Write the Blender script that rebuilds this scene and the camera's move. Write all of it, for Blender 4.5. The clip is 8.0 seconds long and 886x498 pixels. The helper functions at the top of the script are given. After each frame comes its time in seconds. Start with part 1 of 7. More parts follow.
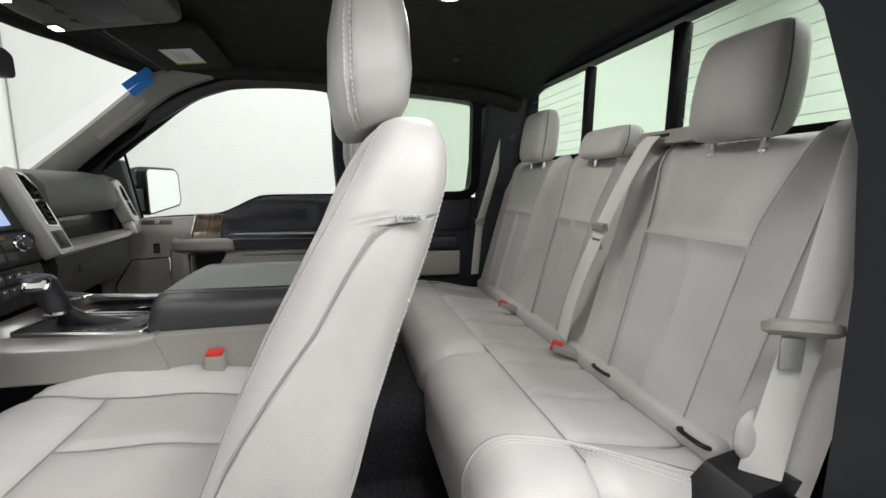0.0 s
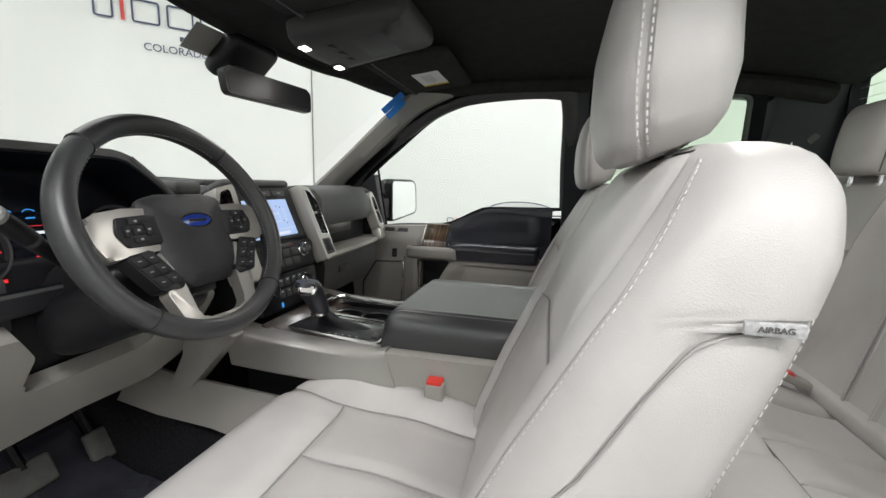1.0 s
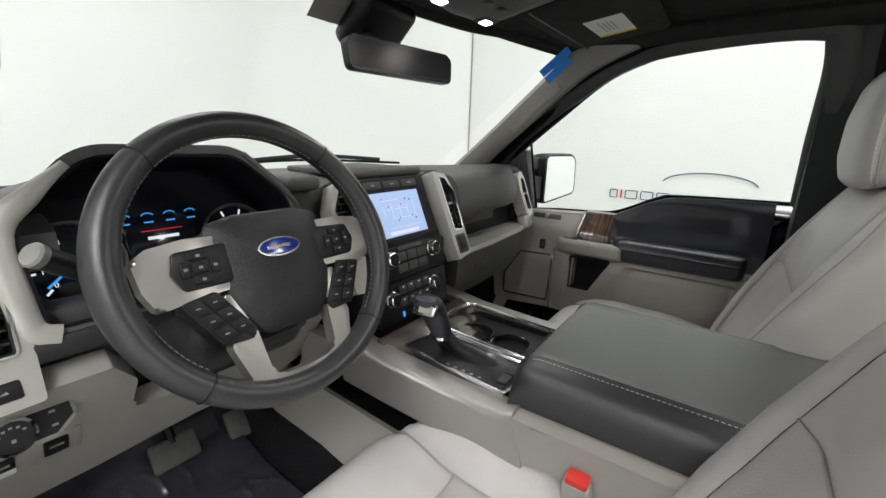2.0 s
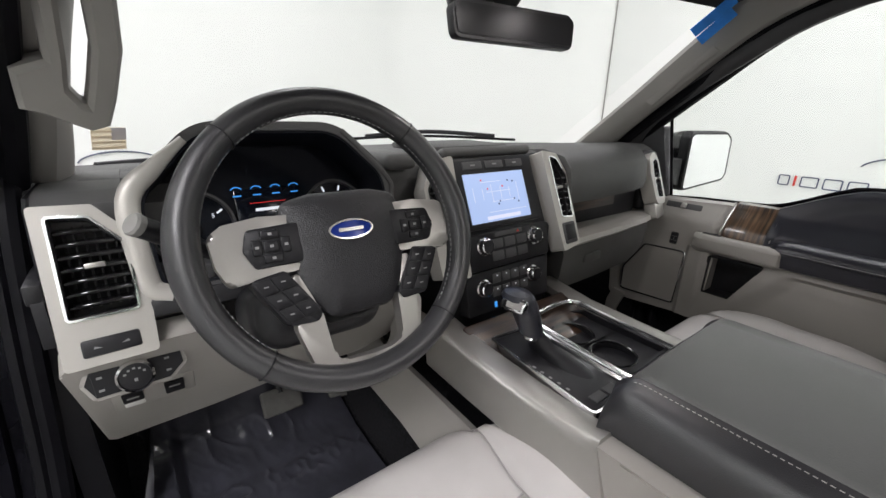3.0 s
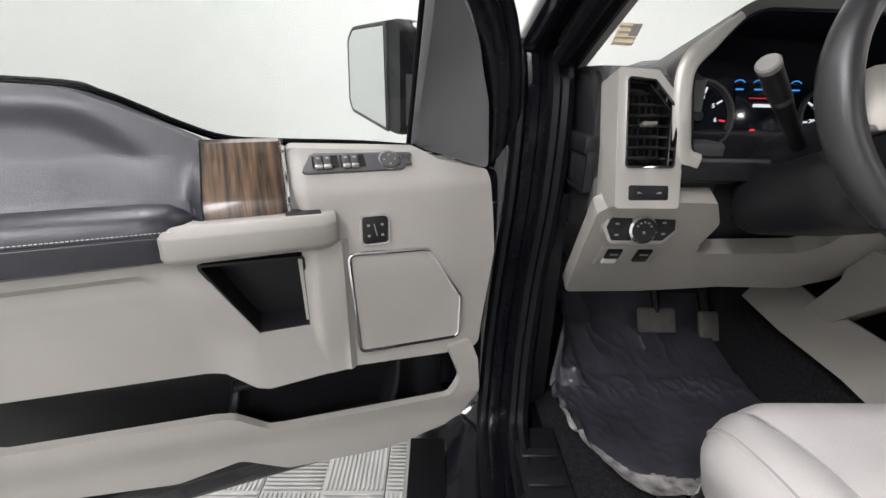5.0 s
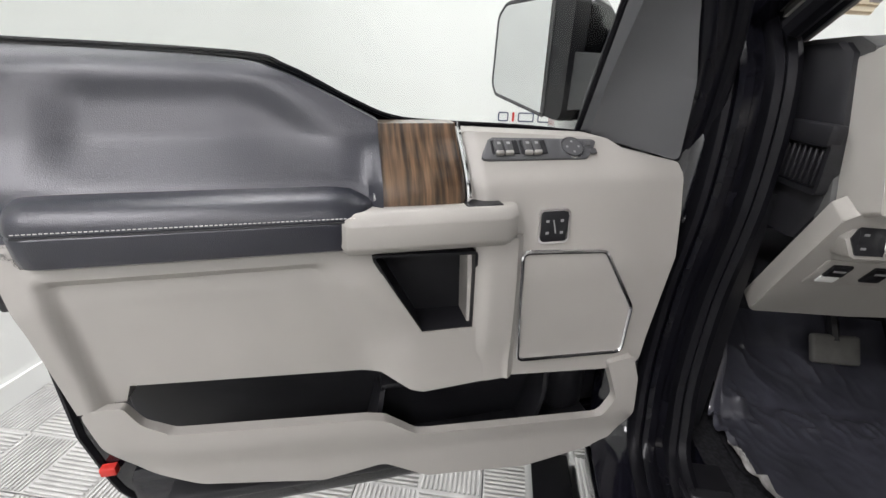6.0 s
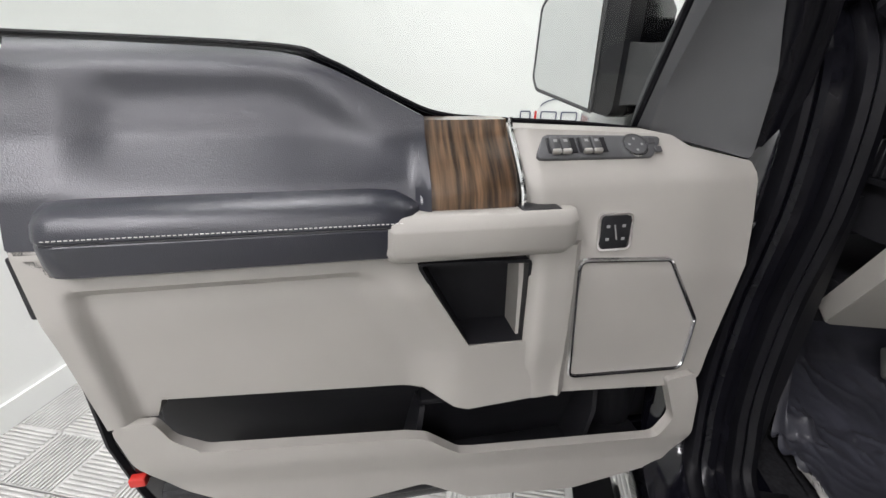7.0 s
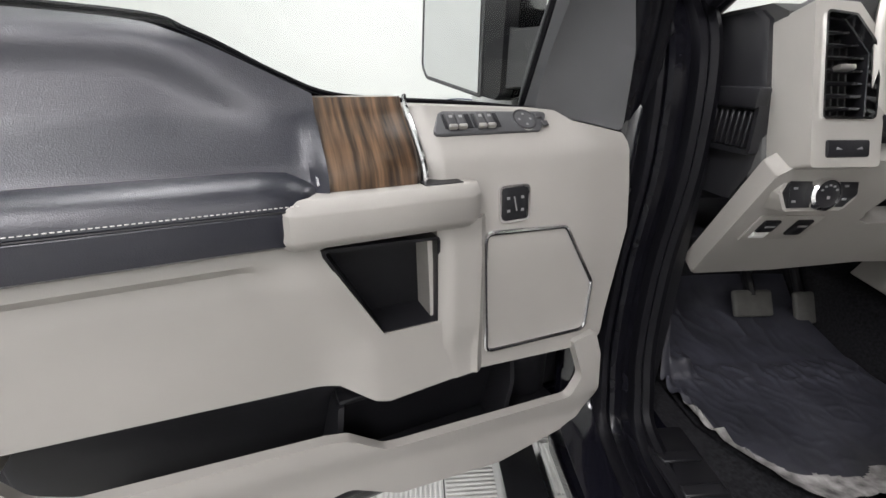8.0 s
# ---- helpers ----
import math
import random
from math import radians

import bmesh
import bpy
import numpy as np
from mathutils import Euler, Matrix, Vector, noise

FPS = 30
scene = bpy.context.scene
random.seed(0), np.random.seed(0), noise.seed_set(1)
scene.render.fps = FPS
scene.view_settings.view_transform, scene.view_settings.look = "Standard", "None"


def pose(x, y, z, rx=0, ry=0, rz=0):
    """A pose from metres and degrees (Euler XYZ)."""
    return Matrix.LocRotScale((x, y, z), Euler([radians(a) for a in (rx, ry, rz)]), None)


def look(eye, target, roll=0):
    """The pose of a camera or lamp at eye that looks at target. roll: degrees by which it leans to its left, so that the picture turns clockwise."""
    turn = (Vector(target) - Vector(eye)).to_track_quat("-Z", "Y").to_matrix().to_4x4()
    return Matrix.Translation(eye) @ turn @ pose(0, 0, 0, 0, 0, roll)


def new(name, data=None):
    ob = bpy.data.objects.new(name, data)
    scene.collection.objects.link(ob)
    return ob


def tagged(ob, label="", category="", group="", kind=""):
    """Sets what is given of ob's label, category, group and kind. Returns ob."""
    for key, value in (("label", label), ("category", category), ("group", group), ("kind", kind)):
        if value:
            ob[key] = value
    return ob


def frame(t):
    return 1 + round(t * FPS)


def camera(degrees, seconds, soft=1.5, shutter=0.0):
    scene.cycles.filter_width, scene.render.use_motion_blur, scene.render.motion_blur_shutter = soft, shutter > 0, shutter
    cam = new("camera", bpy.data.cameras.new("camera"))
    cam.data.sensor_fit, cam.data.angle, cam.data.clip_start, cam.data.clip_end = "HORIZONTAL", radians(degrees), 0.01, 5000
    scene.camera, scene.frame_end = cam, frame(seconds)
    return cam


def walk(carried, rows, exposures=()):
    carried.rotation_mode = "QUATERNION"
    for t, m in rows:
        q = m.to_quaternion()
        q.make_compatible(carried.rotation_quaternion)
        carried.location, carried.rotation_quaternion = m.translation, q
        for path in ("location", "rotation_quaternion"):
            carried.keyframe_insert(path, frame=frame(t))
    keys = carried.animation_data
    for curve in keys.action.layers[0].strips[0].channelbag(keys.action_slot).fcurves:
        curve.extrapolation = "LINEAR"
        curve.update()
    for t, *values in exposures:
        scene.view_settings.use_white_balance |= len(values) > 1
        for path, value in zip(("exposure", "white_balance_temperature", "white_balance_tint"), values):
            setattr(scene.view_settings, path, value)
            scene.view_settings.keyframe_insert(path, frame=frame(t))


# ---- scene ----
cam = camera(94.4, 8.0)
PATH = [
    (0, (-1.12, -0.615, 1.266), (0.798, -1.089, 0.958), 0.9),
    (0.5, (-1.052, -0.57, 1.279), (0.927, -0.549, 0.995), 1.2),
    (1, (-0.973, -0.556, 1.309), (0.939, -0.061, 0.995), 1.5),
    (1.5, (-0.836, -0.502, 1.346), (0.918, 0.367, 0.935), 1.6),
    (1.7, (-0.79, -0.479, 1.366), (0.893, 0.5, 0.909), 1.6),
    (2.8, (-0.636, -0.461, 1.382), (0.6, 0.982, 0.758), 1.2),
    (3, (-0.644, -0.459, 1.378), (0.502, 1.051, 0.739), 1.2),
    (3.5, (-0.701, -0.451, 1.361), (0.196, 1.204, 0.688), 1.5),
    (4, (-0.81, -0.446, 1.328), (-0.214, 1.326, 0.617), 1.4),
    (4.5, (-0.917, -0.43, 1.263), (-0.616, 1.405, 0.525), 1.4),
    (5, (-1.017, -0.435, 1.237), (-0.978, 1.415, 0.479), 1.2),
    (5.2, (-1.068, -0.43, 1.227), (-1.088, 1.42, 0.468), 1.4),
    (6.3, (-1.222, -0.357, 1.206), (-1.526, 1.452, 0.407), 1.0),
    (6.5, (-1.233, -0.35, 1.202), (-1.567, 1.457, 0.413), 0.8),
    (7, (-1.247, -0.337, 1.201), (-1.557, 1.472, 0.407), 0.7),
    (7.5, (-1.246, -0.348, 1.202), (-1.461, 1.481, 0.423), 0.4),
    (8, (-1.248, -0.332, 1.167), (-1.107, 1.510, 0.399), 0.5),
]
walk(cam, [(t, look(eye, target, roll)) for t, eye, target, roll in PATH], exposures=[(0, 0.05, 6500, 10), (1.5, 0.08, 6500, 10), (3, 0.10, 6480, 15), (5, 0.10, 6480, 15), (7, 0.05, 6480, 15), (8, 0.15, 6480, 15)])

# ---- light ----
world = bpy.data.worlds.new("world")
scene.world = world
world.use_nodes = True
world.node_tree.nodes["Background"].inputs[0].default_value = (0.9, 0.95, 1.0, 1)
world.node_tree.nodes["Background"].inputs[1].default_value = 0.05


def ceiling_lamp(x, y, z, sx, sy, watts):
    d = bpy.data.lights.new("ceiling_light_panel", "AREA")
    d.shape, d.size, d.size_y, d.energy, d.color = "RECTANGLE", sx, sy, watts, (0.99, 0.985, 1.0)
    ob = new("ceiling_light_panel", d)
    ob.location = (x, y, z)
    return ob


CEILING_LIGHTS = ((-2.75, -2.1, 145), (-2.45, 1.9, 90), (0.5, 2.9, 33), (3.0, 0.2, 50), (1.9, -4.4, 95), (-0.6, -5.2, 120))
for lx, ly, lw in CEILING_LIGHTS:
    ceiling_lamp(lx, ly, 4.12, 0.6, 2.6, lw)

# the cab's own lamps are on: two map lamps ahead, one dome lamp over the rear bench
for cx_, cy_, cz_, size_, watts_ in ((-0.075, 0.012, 1.612, 0.035, 0.9), (0.085, 0.012, 1.612, 0.035, 0.9), (-0.07, -0.88, 1.700, 0.09, 2.6)):
    d = bpy.data.lights.new("cab_lamp", "AREA")
    d.shape, d.size, d.energy, d.color = "DISK", size_, watts_, (1.0, 0.97, 0.93)
    new("cab_lamp", d).location = (cx_, cy_, cz_)


# ---- materials ----
def nodes_of(name):
    m = bpy.data.materials.new(name)
    m.use_nodes = True
    nt = m.node_tree
    return m, nt, nt.nodes["Principled BSDF"]


def surface(name, colour, rough=0.5, metal=0.0, vary=0.08, vscale=9.0, grain=0.0, gscale=600.0, voronoi=False, coat=0.0, spec=0.5, rvary=0.03, coat_rough=0.08):
    """A solid material: base colour with large and fine variation, uneven gloss and fine relief."""
    m, nt, b = nodes_of(name)
    co = nt.nodes.new("ShaderNodeTexCoord")
    n1 = nt.nodes.new("ShaderNodeTexNoise")
    n1.inputs["Scale"].default_value, n1.inputs["Detail"].default_value = vscale, 6
    nt.links.new(co.outputs["Object"], n1.inputs["Vector"])
    ramp = nt.nodes.new("ShaderNodeMapRange")
    ramp.inputs["From Min"].default_value, ramp.inputs["From Max"].default_value = 0.3, 0.7
    ramp.inputs["To Min"].default_value, ramp.inputs["To Max"].default_value = 1 - vary, 1 + vary
    nt.links.new(n1.outputs["Fac"], ramp.inputs["Value"])
    mul = nt.nodes.new("ShaderNodeMix")
    mul.data_type, mul.blend_type = "RGBA", "MULTIPLY"
    mul.inputs[0].default_value = 1.0
    mul.inputs[6].default_value = (*colour, 1)
    nt.links.new(ramp.outputs[0], mul.inputs[7])
    nt.links.new(mul.outputs[2], b.inputs["Base Color"])
    rr = nt.nodes.new("ShaderNodeMapRange")
    rr.inputs["To Min"].default_value, rr.inputs["To Max"].default_value = max(0.02, rough - rvary), min(1, rough + rvary)
    n2 = nt.nodes.new("ShaderNodeTexNoise")
    n2.inputs["Scale"].default_value, n2.inputs["Detail"].default_value = vscale * 3.7, 4
    nt.links.new(co.outputs["Object"], n2.inputs["Vector"])
    nt.links.new(n2.outputs["Fac"], rr.inputs["Value"])
    nt.links.new(rr.outputs[0], b.inputs["Roughness"])
    b.inputs["Metallic"].default_value = metal
    b.inputs["Specular IOR Level"].default_value = spec
    b.inputs["Coat Weight"].default_value = coat
    b.inputs["Coat Roughness"].default_value = coat_rough
    if grain > 0:
        g = nt.nodes.new("ShaderNodeTexVoronoi" if voronoi else "ShaderNodeTexNoise")
        g.inputs["Scale"].default_value = gscale
        nt.links.new(co.outputs["Object"], g.inputs["Vector"])
        bump = nt.nodes.new("ShaderNodeBump")
        bump.inputs["Strength"].default_value, bump.inputs["Distance"].default_value = grain, 0.0012
        nt.links.new(g.outputs[0], bump.inputs["Height"])
        nt.links.new(bump.outputs[0], b.inputs["Normal"])
    return m


def glowing(name, colour, power):
    m, nt, b = nodes_of(name)
    b.inputs["Base Color"].default_value = (*[c * 0.2 for c in colour], 1)
    b.inputs["Emission Color"].default_value = (*colour, 1)
    b.inputs["Emission Strength"].default_value = power
    return m


def glass(name, tint, gloss=0.02):
    """Thin pane: lets light straight through, with a faint sheen."""
    m, nt, b = nodes_of(name)
    tr = nt.nodes.new("ShaderNodeBsdfTransparent")
    tr.inputs[0].default_value = (*tint, 1)
    gl = nt.nodes.new("ShaderNodeBsdfGlossy")
    gl.inputs["Roughness"].default_value = 0.03
    mix = nt.nodes.new("ShaderNodeMixShader")
    mix.inputs[0].default_value = gloss
    nt.links.new(tr.outputs[0], mix.inputs[1])
    nt.links.new(gl.outputs[0], mix.inputs[2])
    nt.links.new(mix.outputs[0], nt.nodes["Material Output"].inputs[0])
    return m


def thin_paper(name, colour):
    """Thin printed film that lets part of the light behind it through."""
    m, nt, b = nodes_of(name)
    b.inputs["Base Color"].default_value = (*colour, 1)
    b.inputs["Roughness"].default_value = 0.7
    tl = nt.nodes.new("ShaderNodeBsdfTranslucent")
    tl.inputs[0].default_value = (*colour, 1)
    mix = nt.nodes.new("ShaderNodeMixShader")
    mix.inputs[0].default_value = 0.6
    nt.links.new(b.outputs[0], mix.inputs[1])
    nt.links.new(tl.outputs[0], mix.inputs[2])
    nt.links.new(mix.outputs[0], nt.nodes["Material Output"].inputs[0])
    return m


def wood_grain(name, dark, light, along, turn=0.0):
    """Dark veneer with streaks that run along one axis, under clear lacquer."""
    m, nt, b = nodes_of(name)
    co = nt.nodes.new("ShaderNodeTexCoord")
    mp = nt.nodes.new("ShaderNodeMapping")
    mp.inputs["Scale"].default_value = along
    rot = nt.nodes.new("ShaderNodeMapping")
    rot.inputs["Rotation"].default_value = (0, 0, radians(turn))
    nt.links.new(co.outputs["Object"], rot.inputs["Vector"])
    nt.links.new(rot.outputs[0], mp.inputs["Vector"])
    n1 = nt.nodes.new("ShaderNodeTexNoise")
    n1.inputs["Scale"].default_value, n1.inputs["Detail"].default_value, n1.inputs["Distortion"].default_value = 1.0, 6, 0.25
    nt.links.new(mp.outputs[0], n1.inputs["Vector"])
    cr = nt.nodes.new("ShaderNodeValToRGB")
    cr.color_ramp.elements[0].position, cr.color_ramp.elements[0].color = 0.36, (*dark, 1)
    cr.color_ramp.elements[1].position, cr.color_ramp.elements[1].color = 0.66, (*light, 1)
    e = cr.color_ramp.elements.new(0.5)
    e.color = (*[(a + c) * 0.42 for a, c in zip(dark, light)], 1)
    nt.links.new(n1.outputs["Fac"], cr.inputs[0])
    nt.links.new(cr.outputs[0], b.inputs["Base Color"])
    b.inputs["Roughness"].default_value = 0.3
    b.inputs["Coat Weight"].default_value = 0.6
    b.inputs["Coat Roughness"].default_value = 0.12
    return m


def perforated(name, colour):
    """Leather with rows of small punched holes."""
    m = surface(name, colour, 0.40, vary=0.06, vscale=7, grain=0.22, gscale=480, voronoi=True)
    return m


LEATHER = surface("grey_leather", (0.50, 0.482, 0.468), 0.42, vary=0.10, vscale=7, grain=0.20, gscale=850, voronoi=True)
LEATHER_IN = perforated("grey_perforated_leather", (0.43, 0.41, 0.395))
THREAD = surface("light_thread", (0.66, 0.64, 0.62), 0.8)
SAIL = surface("mid_grey_sail_plastic", (0.075, 0.076, 0.08), 0.5, vary=0.08, vscale=7, grain=0.2, gscale=800)
WHEEL_THREAD = surface("dark_grey_thread", (0.20, 0.20, 0.20), 0.8)
CREASE = surface("leather_crease", (0.34, 0.325, 0.315), 0.6)
SEAM = surface("seam_shadow_leather", (0.15, 0.14, 0.135), 0.7)
PLASTIC = surface("warm_grey_plastic", (0.35, 0.335, 0.308), 0.5, vary=0.05, vscale=5, grain=0.12, gscale=900)
PLASTIC_D = surface("dark_grey_plastic", (0.055, 0.055, 0.057), 0.55, vary=0.12, vscale=8, grain=0.2, gscale=800)
DASHTOP = surface("charcoal_soft_dash", (0.072, 0.072, 0.071), 0.55, vary=0.1, vscale=6, grain=0.3, gscale=700, voronoi=True)
BLACK = surface("black_plastic", (0.012, 0.012, 0.014), 0.42, vary=0.2, vscale=10, grain=0.1, gscale=700, spec=0.35)
# Warm grey dash plastic with the shade under the dash put into its colour.
GLOVE = surface("shaded_lower_dash", (0.065, 0.064, 0.061), 0.5, vary=0.06, vscale=6, grain=0.15, gscale=800)
GLOSSBLACK = surface("gloss_black_trim", (0.008, 0.008, 0.009), 0.12, vary=0.2, coat=0.5)
VINYL = surface("black_padded_vinyl", (0.019, 0.020, 0.029), 0.30, vary=0.12, vscale=6, grain=0.22, gscale=800, voronoi=True, spec=0.5, coat=0.25, coat_rough=0.32)
# One black leather: the top's lighter base holds its sheen, the side's doesn't.
ARMREST = surface("sheen_toned_armrest_leather", (0.098, 0.100, 0.098), 0.34, vary=0.08, vscale=6, grain=0.2, gscale=600, voronoi=True, spec=0.6)
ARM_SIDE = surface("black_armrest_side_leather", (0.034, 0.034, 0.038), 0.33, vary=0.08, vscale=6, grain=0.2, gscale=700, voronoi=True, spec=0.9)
HUB_VINYL = surface("black_hub_vinyl", (0.014, 0.014, 0.016), 0.40, vary=0.12, vscale=14, grain=0.4, gscale=700, voronoi=True)
WHEEL_LEATHER = surface("black_wheel_leather", (0.034, 0.034, 0.036), 0.33, vary=0.1, vscale=14, grain=0.12, gscale=1100, voronoi=True, spec=0.6)
SATIN = surface("satin_warm_grey_paint", (0.47, 0.455, 0.42), 0.40, metal=0.3, vary=0.06, vscale=7, grain=0.05, gscale=900)
SILVER = surface("satin_silver_paint", (0.47, 0.455, 0.43), 0.36, metal=0.8, vary=0.05, vscale=7)
CHROME = surface("chrome", (0.80, 0.80, 0.81), 0.15, metal=1.0, vary=0.03, rvary=0.04)
STEEL = surface("bare_steel", (0.5, 0.5, 0.5), 0.3, metal=1.0)
PAINT = surface("dark_blue_black_paint", (0.0045, 0.0045, 0.0075), 0.10, vary=0.25, vscale=5, spec=0.4, coat=0.35)
JAMB = surface("black_jamb_paint", (0.0045, 0.0045, 0.0065), 0.22, vary=0.3, vscale=14, spec=0.18)
RUBBER = surface("black_rubber_seal", (0.005, 0.005, 0.0065), 0.45, vary=0.25, vscale=16, spec=0.12)
CARPET = surface("black_carpet", (0.016, 0.016, 0.018), 0.95, vary=0.5, vscale=160, grain=0.6, gscale=900, spec=0.15)
FILM = surface("clear_wrap_over_mat", (0.042, 0.043, 0.054), 0.32, vary=0.35, vscale=11, grain=0.03, gscale=30, coat=1.0, coat_rough=0.04)
HEADLINER = surface("charcoal_headliner_cloth", (0.030, 0.030, 0.029), 0.95, vary=0.15, vscale=30, grain=0.3, gscale=1200, spec=0.15)
PILLAR = surface("grey_pillar_plastic", (0.30, 0.29, 0.27), 0.6, vary=0.06, vscale=6, grain=0.15, gscale=900)
NAVY_TRIM = surface("dark_pillar_trim", (0.022, 0.024, 0.030), 0.6, vary=0.12, vscale=8, grain=0.2, gscale=800)
WOOD = wood_grain("dark_walnut_trim", (0.018, 0.010, 0.006), (0.17, 0.098, 0.052), (130, 8, 8), -20.5)
WOOD_P = wood_grain("dark_walnut_passenger_trim", (0.018, 0.010, 0.006), (0.17, 0.098, 0.052), (130, 8, 8), 90)
LEATHER_MID = perforated("mid_grey_leather", (0.51, 0.495, 0.485))
CONSOLE_GREY = surface("overhead_grey_plastic", (0.050, 0.050, 0.049), 0.55, vary=0.08, vscale=8, grain=0.2, gscale=800)
FILM_EDGE = surface("pale_crumpled_film", (0.30, 0.29, 0.28), 0.25, vary=0.6, vscale=45, grain=0.3, gscale=120, coat=0.5, coat_rough=0.2)
WOOD_H = wood_grain("dark_walnut_dash_trim", (0.010, 0.005, 0.004), (0.065, 0.034, 0.020), (10, 90, 120))
WIRE = surface("pale_defroster_wire", (0.30, 0.32, 0.28), 0.6)
GAUGE_WELL = surface("dark_gauge_well", (0.006, 0.007, 0.011), 0.55, spec=0.15)
PEDAL = surface("grey_pedal_rubber", (0.11, 0.108, 0.10), 0.6, vary=0.15, vscale=40)
WEBBING = surface("light_grey_belt_webbing", (0.72, 0.70, 0.67), 0.6, vary=0.05, grain=0.5, gscale=700)
RED = surface("red_button", (0.62, 0.035, 0.025), 0.4)
TAPE = surface("blue_masking_tape", (0.015, 0.22, 0.72), 0.6, vary=0.12, vscale=40)
BADGE = surface("blue_badge", (0.012, 0.03, 0.20), 0.15, coat=0.6)
WALL = surface("white_painted_wall", (0.78, 0.795, 0.77), 0.55, vary=0.02, vscale=0.8, grain=0.1, gscale=150)
TILE = surface("pale_grey_floor_tile", (0.48, 0.48, 0.46), 0.5, vary=0.12, vscale=12)
TILE_GAP = surface("dark_tile_base", (0.05, 0.05, 0.05), 0.8)
LOGO_DARK = surface("navy_wall_lettering", (0.045, 0.06, 0.12), 0.4)
LOGO_RED = surface("red_wall_lettering", (0.6, 0.03, 0.02), 0.4)
PAPER = surface("white_label_paper", (0.74, 0.74, 0.72), 0.7)
YELLOW = surface("yellow_label_strip", (0.75, 0.55, 0.05), 0.7)
MIRROR = surface("mirror_glass", (0.88, 0.89, 0.9), 0.015, metal=1.0, vary=0.0, rvary=0.0)
DARKMIRROR = surface("dark_mirror_glass", (0.012, 0.012, 0.013), 0.34, vary=0.0, rvary=0.02, spec=0.2)
GLASS = glass("clear_glass", (0.96, 0.975, 0.965))
REARGLASS = glass("green_tinted_glass", (0.77, 0.84, 0.765))
SCREEN = glowing("lit_map_screen", (0.42, 0.56, 0.86), 0.85)
MAPLINE = glowing("screen_map_line", (0.70, 0.74, 0.9), 0.9)
BLUEGLOW = glowing("blue_gauge_glow", (0.05, 0.35, 0.9), 0.8)
REDGLOW = glowing("red_gauge_glow", (0.9, 0.03, 0.03), 0.8)
WHITEGLOW = glowing("white_gauge_glow", (0.8, 0.85, 0.9), 0.8)
LAMPGLOW = glowing("map_lamp_glow", (1.0, 0.97, 0.9), 9.0)
DOMEGLOW = glowing("dome_lamp_glow", (1.0, 0.97, 0.9), 2.5)
STALK_TIP = surface("grey_stalk_tip", (0.22, 0.215, 0.205), 0.45)
LCD = surface("dark_display_glass", (0.006, 0.008, 0.014), 0.12, vary=0.1, coat=0.6)
TAG = surface("grey_woven_tag", (0.42, 0.42, 0.42), 0.5, vary=0.3, vscale=300)
MARK = surface("pale_switch_marking", (0.26, 0.26, 0.26), 0.6)

# ---- mesh helpers ----
def link_mesh(name, bm, material, parent=None, label="", sharp=38, smooth=True):
    bmesh.ops.remove_doubles(bm, verts=bm.verts, dist=1e-5)
    bmesh.ops.recalc_face_normals(bm, faces=bm.faces)
    lim = radians(sharp)
    for f in bm.faces:
        f.smooth = smooth
    for e in bm.edges:
        if len(e.link_faces) == 2 and e.calc_face_angle(0) > lim:
            e.smooth = False
    me = bpy.data.meshes.new(name)
    bm.to_mesh(me)
    bm.free()
    for m in (material if isinstance(material, (list, tuple)) else [material]):
        me.materials.append(m)
    ob = new(name, me)
    if parent is not None:
        ob.parent = parent
    if label:
        ob["label"] = label
    return ob


def part(name, bm, material, parent, label=""):
    return link_mesh(name, bm, material, parent, label)


def thing(name, label, category, group="", kind="", at=(0, 0, 0)):
    ob = new(name)
    ob.empty_display_size = 0.05
    return tagged(ob, label, category, group, kind)


def solid(name, bm, material, label, category, group="", kind=""):
    return tagged(link_mesh(name, bm, material), label, category, group, kind)


def join(*bms):
    out = bmesh.new()
    for b in bms:
        me = bpy.data.meshes.new("tmp")
        b.to_mesh(me)
        b.free()
        out.from_mesh(me)
        bpy.data.meshes.remove(me)
    return out


def moved(bm, m):
    bm.transform(m)
    if m.determinant() < 0:
        bmesh.ops.reverse_faces(bm, faces=bm.faces)
    return bm


def rbox(centre, size, r=0.005, seg=2, m=None):
    bm = bmesh.new()
    bmesh.ops.create_cube(bm, size=1)
    bmesh.ops.scale(bm, vec=size, verts=bm.verts)
    if r > 0:
        r = min(r, min(size) * 0.49)
        bmesh.ops.bevel(bm, geom=bm.edges[:], offset=r, segments=seg, profile=0.5, affect="EDGES")
    bmesh.ops.translate(bm, vec=centre, verts=bm.verts)
    return moved(bm, m) if m else bm


def round_poly(pts, r, n=4):
    """A polygon with its corners rounded; r is one radius or one for each corner."""
    out = []
    k = len(pts)
    for i in range(k):
        p0, p, p1 = (Vector((*pts[(i + j) % k], 0)) for j in (-1, 0, 1))
        ri = r[i] if isinstance(r, (list, tuple)) else r
        a, b = (p0 - p), (p1 - p)
        if ri <= 0 or a.length < 1e-6 or b.length < 1e-6:
            out.append((p.x, p.y))
            continue
        half = max(0.05, a.angle(b) / 2)
        d = min(ri / math.tan(half), a.length * 0.48, b.length * 0.48)
        s, e = p + a.normalized() * d, p + b.normalized() * d
        for j in range(n + 1):
            t = j / n
            q = s * (1 - t) ** 2 + p * 2 * t * (1 - t) + e * t * t
            out.append((q.x, q.y))
    return out


